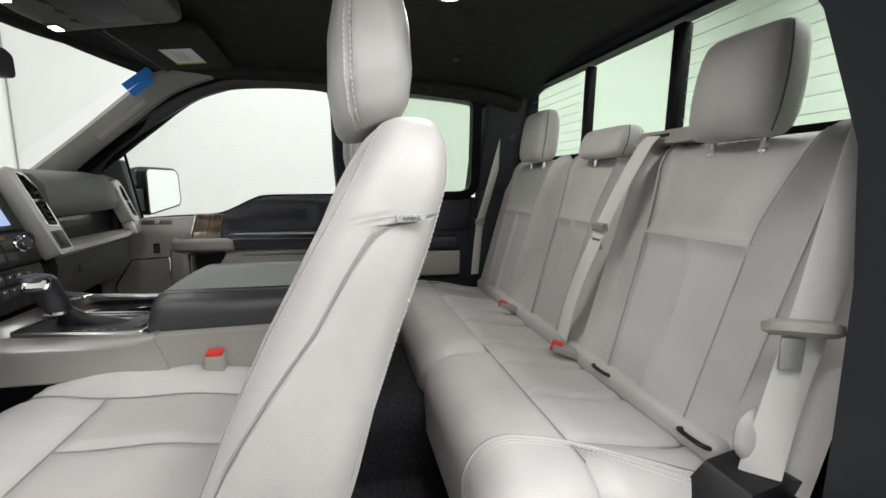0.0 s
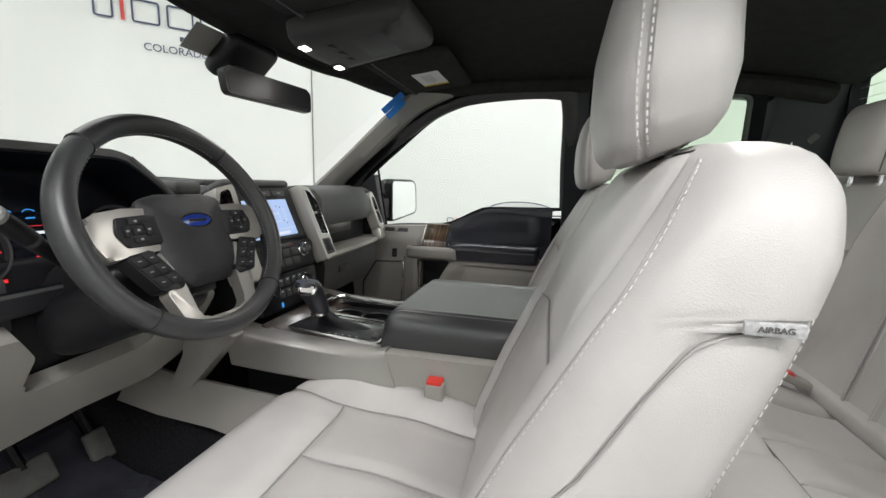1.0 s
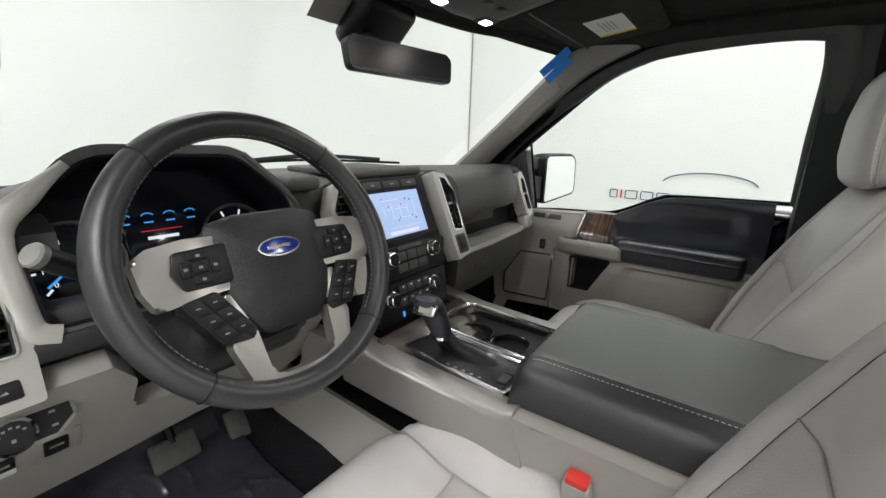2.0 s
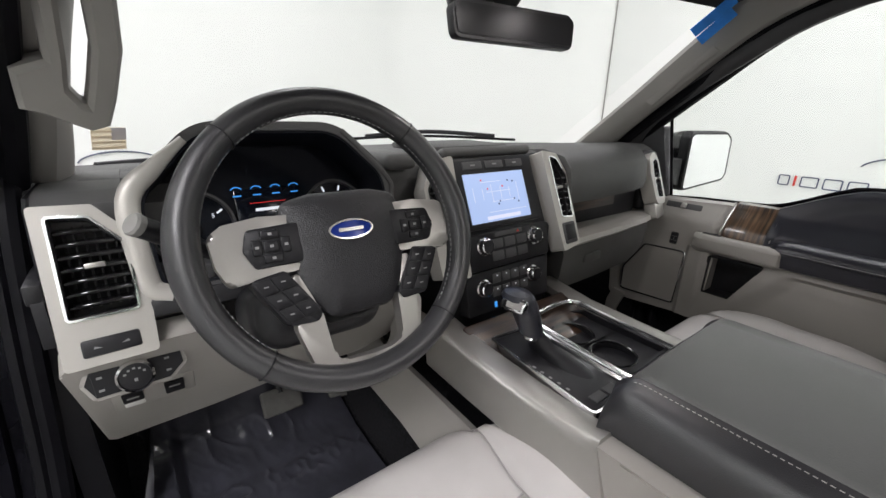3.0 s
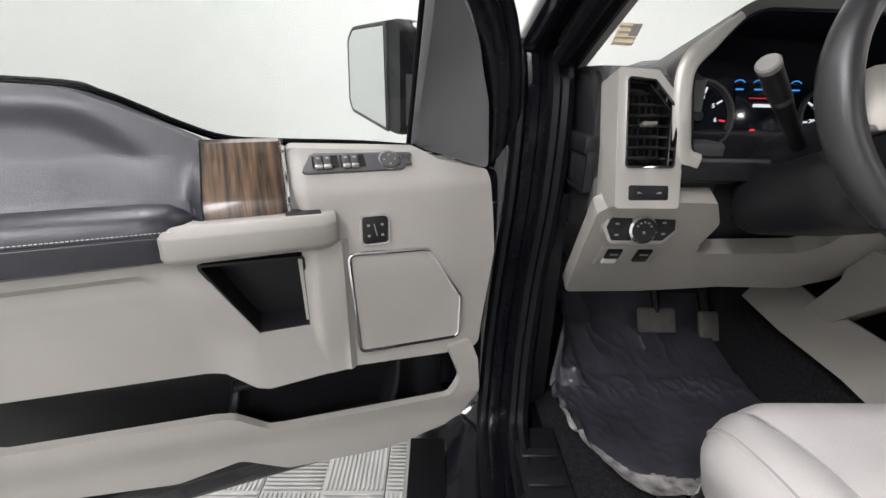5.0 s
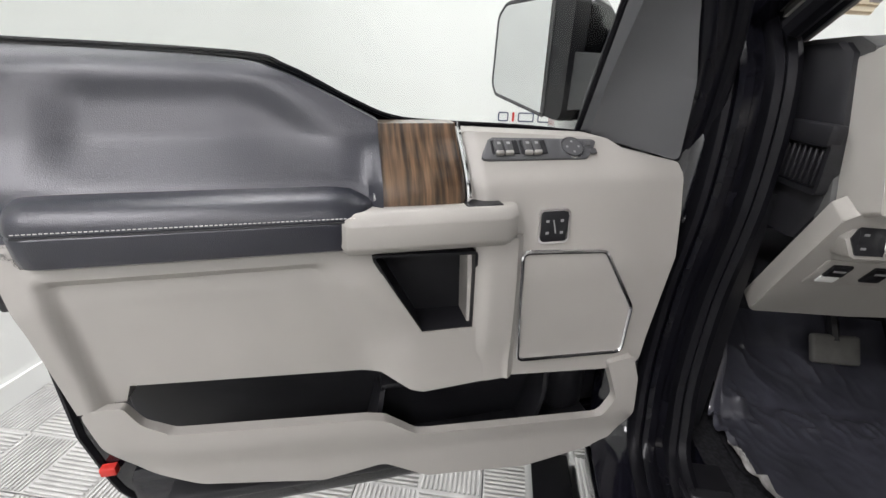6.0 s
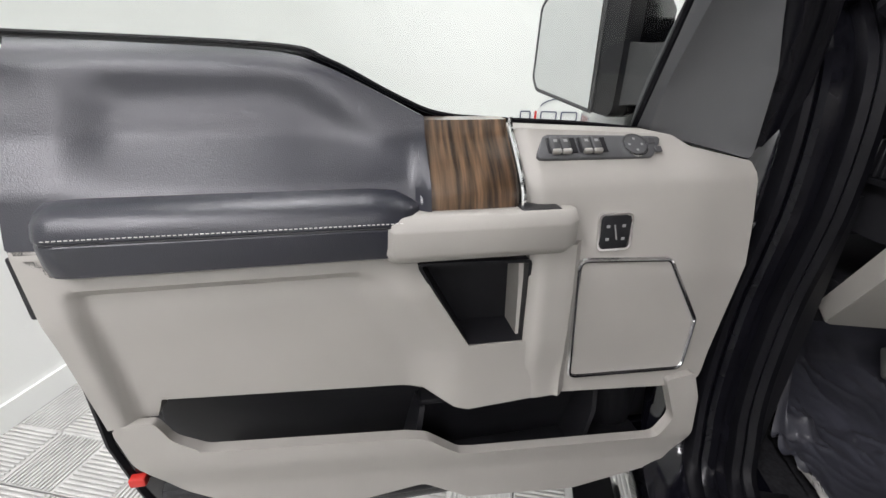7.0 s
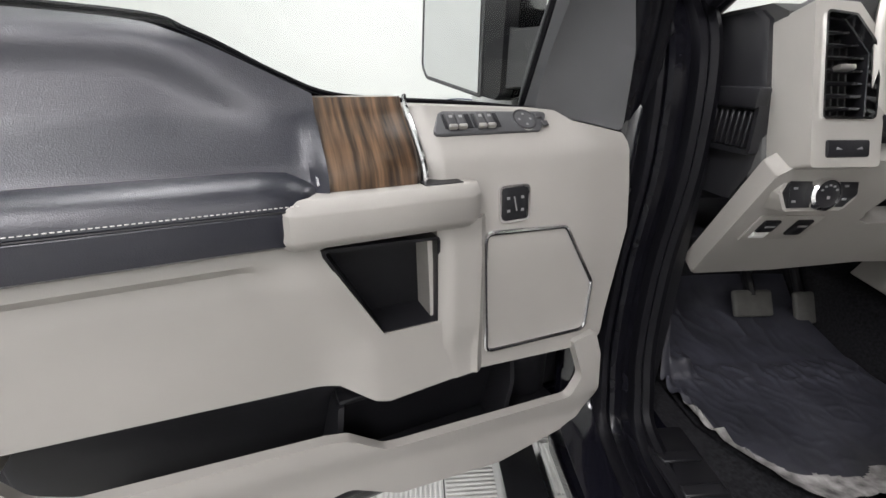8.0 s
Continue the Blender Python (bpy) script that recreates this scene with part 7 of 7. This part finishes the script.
    for w in (1.045, 1.07, 1.09, 1.11, 1.125, 1.138, 1.146):
        wd.append([(u, inner_v(u, w) + o + 0.003 - 0.05 * max(0, w - 1.130), w) for u, o in ((0.455, 0.004), (0.452, 0.010), (0.40, 0.012), (0.345, 0.010), (0.340, 0.004))] + [(0.340, inner_v(0.34, w) - 0.03, w), (0.455, inner_v(0.34, w) - 0.03, w)])
    part("wood_trim", X(loft(wd)), WOOD if driver else WOOD_P, d, "dark walnut trim")
    for u in (0.458, 0.336):
        part("bright_edge", X(tube(spline([(u, inner_v(u, w) + 0.013 - 0.05 * max(0, w - 1.13), w) for w in (1.05, 1.07, 1.10, 1.13, 1.148)], 4), 0.0032, 6)), CHROME if driver else SILVER, d)
    # lock switch, window switches
    if driver:
        ms_ = face_at(door_m, 0.226, 1.110, 0.012)
        swp = round_poly([(-0.072, -0.016), (-0.100, 0.018), (0.070, 0.022), (0.090, -0.016)], 0.008, 3)
        sw_ = part("window_switch_panel", moved(prism(swp, -0.01, 0.005, None, 0.002), ms_), SAIL, d, "dark grey window switch panel")
        for x in (0.054, 0.012):
            part("switch_recess", moved(rbox((x - 0.004, 0.004, 0.0055), (0.040, 0.024, 0.002), 0.0008, 1), ms_), BLACK, sw_)
        for x in (0.054, 0.012):
            for x2 in (-0.0068, 0.0068):
                key = part("window_switch", moved(rbox((x + x2, 0.002, 0.008), (0.0128, 0.024, 0.009), 0.003, 3), ms_), PLASTIC_D, sw_)
                part("bright_lip", moved(rbox((x + x2, -0.0085, 0.0095), (0.0120, 0.006, 0.007), 0.002, 2), ms_), SILVER, key)
                part("marking", moved(rbox((x + x2, 0.006, 0.0124), (0.005, 0.004, 0.0006), 0, 1), ms_), MARK, key)
        part("mirror_dial_ring", lathe([(0.018, 0), (0.018, 0.003), (0.0155, 0.003)], 24, ms_ @ Matrix.Translation((-0.052, 0.002, 0.004))), CHROME, sw_)
        part("mirror_dial", lathe([(0.0155, 0), (0.0150, 0.0035), (0.003, 0.0035)], 24, ms_ @ Matrix.Translation((-0.052, 0.002, 0.004))), SAIL, sw_)
        for k in range(4):
            part("dial_mark", moved(rbox((-0.052 + 0.009 * math.cos(k * math.pi / 2), 0.002 + 0.009 * math.sin(k * math.pi / 2), 0.0078), (0.003, 0.003, 0.0006), 0, 1), ms_), MARK, sw_)
        for y in (0.009, -0.005):
            part("fold_button", moved(rbox((-0.078 - 0.4 * (0.009 - y), y, 0.0055), (0.010, 0.009, 0.003), 0.001, 1), ms_), PLASTIC_D, sw_)
    else:
        ms_ = face_at(door_m, 0.20, 1.110, 0.006)
        sw_ = part("window_switch_panel", moved(prism(round_poly([(-0.055, -0.012), (-0.060, 0.014), (0.055, 0.014), (0.060, -0.012)], 0.006, 3), -0.01, 0.005, None, 0.002), ms_), PLASTIC_D, d)
        part("window_switch", moved(rbox((0, 0, 0.007), (0.016, 0.020, 0.010), 0.003, 2), ms_), SILVER, sw_)
    ml = face_at(door_m, 0.212, 1.014, 0.013) @ (Matrix.Identity(4) if driver else Matrix.Diagonal((0.5, 0.8, 1, 1)))
    lk = part("lock_switch", moved(prism(round_poly([(-0.019, -0.022), (-0.022, 0.018), (-0.014, 0.022), (0.019, 0.022), (0.022, -0.018), (0.015, -0.022)], 0.004, 3), -0.005, 0.004, None, 0.002), ml), BLACK, d, "black lock switch with pale marks")
    part("lock_rim", moved(ring_prism(inset_poly(round_poly(rect(-0.021, -0.022, 0.021, 0.022), 0.006, 3), -0.003), round_poly(rect(-0.021, -0.022, 0.021, 0.022), 0.006, 3), -0.004, 0.0035), ml), CHROME, lk)
    for x, y in ((-0.011, 0.008), (-0.011, -0.009), (0.011, 0.008), (0.011, -0.009)):
        part("marking", moved(rbox((x, y, 0.0042), (0.0045, 0.0036, 0.001), 0, 1), ml), MARK, lk)
    part("marking", moved(rbox((0.0, 0.0, 0.0042), (0.0018, 0.020, 0.001), 0, 1, Matrix.Rotation(radians(-12), 4, "Z")), ml), MARK, lk)
    # speaker cover with a bright rim
    sk = round_poly([(0.258, 0.979), (0.124, 0.972), (0.062, 0.872), (0.064, 0.786), (0.250, 0.795)], [0.012, 0.014, 0.02, 0.014, 0.012], 4)
    sc = part("speaker_cover", trim_sheet(sk, door_m, 0.015, 0.03, 0.02), PLASTIC, d, "warm grey perforated speaker cover")
    part("speaker_rim", X(tube([(a, inner_v(a, b) + 0.0155, b) for a, b in sk], 0.0036, 8, closed=True)), CHROME, sc)
    # map pocket: dark well, outer lip and bottle shape
    part("pocket_well", X(rbox((0.43, -0.034, 0.715), (0.80, 0.012, 0.21), 0.004)), BLACK, d, "dark map pocket")
    part("pocket_floor", X(rbox((0.43, 0.005, 0.605), (0.72, 0.075, 0.02), 0.006)), BLACK, d)
    part("bottle_hollow", X(tube([(0.105, -0.060, 0.60), (0.105, -0.060, 0.82)], 0.050, 24)), BLACK, d)
    for u, wt in ((0.165, 0.725), (0.452, 0.735)):
        rib = part("pocket_rib", X(loft([[(u + du + 0.25 * (wt - w), v, w) for du, v in ((0, -0.028), (0.004, 0.004 * q), (0.012, 0.004 * q), (0.016, -0.028))] for w, q in ((0.61, 8), (wt - 0.03, 6), (wt, 2))])), BLACK, d)
        part("rib_cap", X(rbox((u - 0.010, -0.010, wt + 0.004), (0.040, 0.030, 0.010), 0.003, 2)), BLACK, rib)
    lip = [(0.040, 0.776), (0.088, 0.770), (0.060, 0.692), (0.083, 0.658), (0.390, 0.682), (0.413, 0.686), (0.460, 0.722), (0.49, 0.729), (0.745, 0.752), (0.780, 0.772), (0.796, 0.802), (0.818, 0.803), (0.845, 0.802), (0.832, 0.743), (0.790, 0.681), (0.728, 0.648), (0.56, 0.614), (0.465, 0.627), (0.394, 0.583), (0.215, 0.562), (0.058, 0.586), (0.018, 0.652), (0.024, 0.73)]
    lipr = round_poly(lip, [0.006, 0.006, 0.02, 0.02, 0.02, 0.02, 0.02, 0.02, 0.03, 0.03, 0.01, 0.006, 0.03, 0.05, 0.05, 0.05, 0.05, 0.03, 0.03, 0.06, 0.05, 0.04, 0.02], 3)
    part("pocket_lip", trim_sheet(lipr, door_m, lambda u, w: 0.012 + 0.010 * smooth01(w, 0.60 + 0.10 * u, 0.66 + 0.10 * u) - 0.004 * smooth01(u, 0.74, 0.80), -0.006, 0.010, along=0.015), PLASTIC, d, "warm grey pocket lip")
    part("trim_edge", X(rbox((0.44, -0.06, 0.53), (0.88, 0.06, 0.12), 0.02)), PAINT, d)
    refl = part("door_reflector", X(rbox((0.942, -0.100, 0.545), (0.026, 0.016, 0.018), 0.003, 2)), RED, d, "small red reflector")
    part("latch", X(rbox((0.958, -0.09, 0.94), (0.015, 0.05, 0.09), 0.004)), BLACK, d)
    # window frame: belt seal, front sail, upper frame
    fv = lambda w: -0.112 + 0.46 * (w - 1.14)
    part("belt_seal", X(tube(spline([(0.06, -0.108, 1.118), (0.20, -0.108, 1.132), (0.34, -0.106, 1.140), (0.42, -0.104, 1.148), (0.48, -0.102, 1.172), (0.56, -0.100, 1.212), (0.63, -0.098, 1.228), (0.94, -0.096, 1.236)], 6), 0.0035, 6)), RUBBER, d, "black window sill seal")
    part("belt_chrome", X(tube(spline([(0.06, -0.125, 1.112), (0.34, -0.123, 1.134), (0.42, -0.121, 1.142), (0.48, -0.119, 1.166), (0.56, -0.117, 1.206), (0.63, -0.115, 1.222), (0.94, -0.113, 1.230)], 6), 0.006, 6)), JAMB, d)
    sail = [(-0.006, 1.093), (0.100, 1.122), (0.106, 1.365), (0.070, 1.362), (0.034, 1.305), (0.006, 1.205)]

    def sail_v(u, w):
        return -0.004 - 0.085 * smooth01(u, 0.0, 0.10) * (1 - smooth01(w, 1.12, 1.40)) + 0.10 * max(0.0, w - 1.10)
    rs = round_poly(sail, [0.01, 0.01, 0.012, 0.02, 0.08, 0.08], 5)
    part("sail_trim", trim_sheet(rs, door_m, 0.0, 0.05, 0.012, sail_v), SAIL, d, "dark grey mirror sail trim")
    frame_pts = [(-0.042, -0.05, 1.06), (-0.035, -0.03, 1.20), (-0.005, -0.005, 1.31), (0.050, 0.020, 1.385), (0.13, 0.05, 1.445), (0.27, 0.09, 1.535), (0.45, 0.125, 1.635), (0.62, 0.15, 1.668), (0.88, 0.158, 1.672), (0.935, 0.145, 1.62), (0.945, 0.05, 1.40), (0.955, -0.05, 1.24)]
    part("window_frame", X(tube(spline(frame_pts, 6), 0.034, 10, flat=0.8, up=(0, 1, 0.3))), JAMB if driver else PLASTIC_D, d, "black window frame")
    part("frame_seal", X(tube([p + Vector((-0.016, 0.026, 0.006)) for p in spline(frame_pts[0:8], 6)], 0.010, 8)), RUBBER, d)
    part("glass_channel", X(tube([(0.110, fv(1.125) + 0.004, 1.125), (0.118, fv(1.43), 1.43)], 0.005, 6)), RUBBER, d)
    gp = round_poly([(0.11, 1.13), (0.42, 1.140), (0.56, 1.205), (0.93, 1.225), (0.92, 1.64), (0.62, 1.65), (0.45, 1.615), (0.27, 1.52), (0.125, 1.43)], 0.01, 2)
    gl = part("window_glass", X(loft([[(a, fv(b) + dv, b) for a, b in gp] for dv in (-0.002, 0.002)])), GLASS, d, "clear side glass")
    gl.visible_shadow = False
    build_mirror(d, door_m, -0.028 if driver else -0.072)
    return d


def build_mirror(d, door_m, inner):
    """Door mirror on a stub arm: housing, bright trim, glass that faces rearward."""
    # the housing's own axes: right = outward from the door, up, out = toward the rear of the door
    m = door_m @ basis((0.115, -0.265, 1.235), Vector((0.30, -0.954, 0)), Vector((0, 0, 1)), Vector((0.954, 0.30, 0)))
    o = round_poly([(-0.075, -0.105), (0.125, -0.070), (0.140, -0.045), (0.132, 0.085), (0.105, 0.108), (-0.060, 0.108), (-0.078, 0.09)], [0.02, 0.02, 0.03, 0.03, 0.03, 0.02, 0.015], 5)
    rings = [[(a * k + ox, b * k, z) for a, b in o] for k, ox, z in ((1.0, 0, 0.012), (1.03, 0, 0.0), (1.02, 0, -0.03), (0.94, -0.004, -0.075), (0.75, -0.012, -0.105), (0.35, -0.02, -0.120))]
    h = part("side_mirror", moved(loft(rings), m), BLACK, d, "black door mirror with bright edge")
    part("mirror_cap", moved(loft([[(a * k + ox, b * k, z) for a, b in o] for k, ox, z in ((1.035, 0, -0.022), (1.035, 0, -0.036), (0.955, -0.004, -0.078), (0.765, -0.012, -0.109), (0.36, -0.02, -0.124))]), m), GLOSSBLACK, h, "gloss black mirror cap")
    og = [(max(a, inner), b) for a, b in inset_poly(o, 0.004)]
    part("mirror_rim", moved(tube([(a, b, 0.012) for k, (a, b) in enumerate(og) if (a, b) != og[k - 1]], 0.0042, 6, closed=True), m), PLASTIC_D, h)
    part("mirror_glass", moved(prism([p for k, p in enumerate(inset_poly(og, 0.004)) if og[k] != og[k - 1]], 0.010, 0.0155), m), MIRROR, h, "clear mirror glass")
    part("stub_arm", moved(loft([[(x, y * k - 0.035, z) for y, z in ((0.045, 0.0), (0.045, -0.07), (-0.045, -0.07), (-0.045, 0.0))] for x, k in ((-0.06, 1.15), (-0.10, 1.0), (-0.165, 1.0))]), m), PLASTIC_D, h)


truck_door("driver_door", DRIVER, "open driver's door with black, grey and walnut trim", True)
truck_door("passenger_door", PASSENGER, "closed passenger door with black, grey and walnut trim", False)

# ---- overhead: console, lamps, visors, rear-view mirror ----
oc = thing("overhead_console", "charcoal overhead console with two lit map lamps", "overhead console")
moc = facing((0.005, -0.06, 1.652), (1, 0, 0), (0, -1, 0.16))
ocp = round_poly([(-0.135, -0.110), (0.0, -0.128), (0.135, -0.110), (0.115, 0.180), (-0.115, 0.180)], [0.06, 0.2, 0.06, 0.025, 0.025], 7)
part("housing", moved(loft([[(a, b, z) for a, b in inset_poly(ocp, i)] for i, z in ((0, -0.02), (0.0, 0.004), (0.004, 0.012), (0.012, 0.019), (0.024, 0.024), (0.05, 0.027))]), moc), CONSOLE_GREY, oc)
for x in (-0.080, 0.080):
    lp = part("map_lamp", moved(rbox((x, -0.082, 0.024), (0.050, 0.034, 0.008), 0.006, 3), moc), PLASTIC_D, oc)
    part("lens", moved(rbox((x, -0.086, 0.0275), (0.030, 0.018, 0.004), 0.003, 2), moc), LAMPGLOW, lp, "lit lamp lens")
for k in range(3):
    part("console_button", moved(rbox((-0.05 + 0.05 * k, -0.030, 0.026), (0.030, 0.014, 0.005), 0.002, 2), moc), BLACK, oc)
part("console_tray", moved(rbox((0.0, 0.060, 0.025), (0.13, 0.085, 0.006), 0.004, 2), moc), PLASTIC_D, oc)
tagged(link_mesh("dome_lamp", lathe([(0.034, 0), (0.032, -0.006), (0.02, -0.009), (0.002, -0.010)], 20, Matrix.Translation((-0.07, -0.88, 1.728))), DOMEGLOW), "round lit dome lamp in the headliner", "dome lamp")
tagged(link_mesh("headliner_hook", rbox((0.40, -1.03, 1.718), (0.035, 0.02, 0.012), 0.004, 2), PLASTIC_D), "small dark clip on the headliner", "clip")


def visor(xc, label, sticker):
    v = thing("sun_visor", label, "sun visor", "sun visors")
    m = facing((xc, -0.115, 1.660), (1, 0, 0), (0, -1, 0.13))
    o = round_poly([(-0.205, -0.105), (0.185, -0.105), (0.195, 0.14), (-0.195, 0.145)], 0.03, 4)
    part("board", moved(loft([[(a, b, z) for a, b in inset_poly(o, i)] for i, z in ((0.006, -0.004), (0, 0.002), (0, 0.010), (0.008, 0.015))]), m), HEADLINER, v)
    part("pivot_rod", moved(tube([(-0.20, -0.075, 0.01), (0.20, -0.075, 0.01)], 0.006, 8), m), PLASTIC_D, v)
    if sticker:
        lb = part("label", moved(rbox((0.035, 0.030, 0.0155), (0.150, 0.086, 0.0012), 0, 1), m), PAPER, v, "white paper warning label")
        part("label_strip", moved(rbox((0.103, 0.030, 0.0162), (0.014, 0.086, 0.0012), 0, 1), m), YELLOW, lb)
        for k in range(4):
            part("text_bar", moved(rbox((0.028, 0.013 + 0.009 * k, 0.0163), (0.09 - 0.014 * (k % 2), 0.0025, 0.0006), 0, 1), m), PILLAR, lb)
    return v


visor(0.355, "charcoal passenger sun visor with a white label", True)
visor(-0.375, "charcoal driver's sun visor folded up", False)

rv = thing("rear_view_mirror", "black rear-view mirror on a stalk", "rear-view mirror")
mrv = facing((0.005, 0.175, 1.535), (1, 0.0, 0.0), (0, 0.10, 1)) @ Matrix.Rotation(radians(-8), 4, "Y")
o = round_poly([(-0.145, -0.030), (0.142, -0.034), (0.148, 0.020), (0.13, 0.032), (-0.13, 0.036), (-0.150, 0.024)], 0.015, 4)
part("housing", moved(loft([[(a * k, b * k, z) for a, b in o] for k, z in ((0.985, 0.008), (1.0, 0.004), (1.0, -0.012), (0.8, -0.030), (0.4, -0.036))]), mrv), BLACK, rv)
part("mirror_glass", moved(prism(inset_poly(o, 0.007), 0.007, 0.0095), mrv), DARKMIRROR, rv, "dark dimmed mirror glass")
part("stalk", tube([(0.0, 0.20, 1.545), (-0.01, 0.25, 1.585), (-0.02, 0.30, 1.60)], 0.013, 8), BLACK, rv)
sh = thing("sensor_cover", "black plastic sensor cover on the windscreen", "sensor cover")
part("body", rbox((0, 0, 0), (0.17, 0.13, 0.05), 0.02, 3, facing((0.025, 0.275, 1.625), (1, 0, 0), (0, -0.62, 0.55))), BLACK, sh)
st = tagged(link_mesh("windscreen_sticker", rbox((0, 0, 0), (0.10, 0.075, 0.001), 0, 1, facing((-0.085, 0.29, 1.640), (1, 0, 0), (0, -0.65, 0.60))), PILLAR), "pale grey sticker on the windscreen glass", "sticker")

tp = thing("masking_tape", "strips of bright blue masking tape on the pillar top", "tape")
mt = facing((0.572, 0.052, 1.604), (-0.02, -0.79, 0.61), (-0.49, 0.75, 0.95))
part("tape_strip", moved(rbox((0, 0.010, 0), (0.105, 0.024, 0.0015), 0.0005, 1), mt), TAPE, tp)
part("tape_strip", moved(rbox((-0.008, -0.014, 0.002), (0.090, 0.024, 0.0015), 0.0005, 1, Matrix.Rotation(radians(2.5), 4, "Z")), mt), TAPE, tp)

# Near-white print colours stand in for the bright backlight washing the sticker out.
fl = thing("flag_sticker", "small flag sticker at the windscreen corner, its colours paled for the backlight", "sticker")
mf = facing((-0.665, 0.42, 1.324), (1, 0.25, 0), (0, -0.5, 0.85)) @ Matrix.Diagonal((0.66, 0.92, 1, 1))
part("field", moved(rbox((0, 0, 0), (0.070, 0.045, 0.001), 0, 1), mf), thin_paper("backlit_flag_tan", (0.92, 0.87, 0.76)), fl)
part("canton", moved(rbox((0.020, 0.010, 0.001), (0.030, 0.024, 0.001), 0, 1), mf), thin_paper("backlit_flag_blue", (0.74, 0.74, 0.79)), fl)
for k in range(4):
    part("stripe", moved(rbox((-0.014 if k > 1 else 0.0, -0.018 + k * 0.011, 0.001), (0.042 if k > 1 else 0.070, 0.0035, 0.001), 0, 1), mf), thin_paper("backlit_flag_stripe", (0.88, 0.82, 0.72)), fl)

# grab handle on the driver's pillar
gh = thing("pillar_grab_handle", "grey moulded grab handle on the driver's pillar", "grab handle")
mg = facing((-0.65, 0.195, 1.385), (1, 0.15, 0), (0.05, -0.55, 0.83))
go = [(-0.010, 0.235), (0.008, 0.20), (0.014, 0.13), (0.016, 0.062), (0.006, 0.0), (-0.003, -0.037), (-0.021, -0.044), (-0.063, -0.020), (-0.080, -0.014), (-0.080, 0.032), (-0.052, 0.045), (-0.052, 0.20), (-0.050, 0.235)]
gi = [(-0.028, 0.205), (-0.020, 0.19), (-0.014, 0.13), (-0.011, 0.062), (-0.017, 0.02), (-0.022, -0.008), (-0.026, -0.006), (-0.034, 0.008), (-0.036, 0.012), (-0.036, 0.020), (-0.034, 0.045), (-0.032, 0.18), (-0.030, 0.205)]
rows = []
for ins, c in ((0.004, -0.020), (0.0, -0.014), (0.0, 0.004), (0.005, 0.010)):
    rows.append([(a, b, c) for a, b in inset_poly(go, ins)])
for ins, c in ((-0.005, 0.010), (0.0, 0.004), (0.0, -0.014), (-0.004, -0.020)):
    rows.append([(a, b, c) for a, b in inset_poly(gi, ins)])
rows.append(rows[0])
part("grip", moved(loft(rows, caps=False), mg), PILLAR, gh)
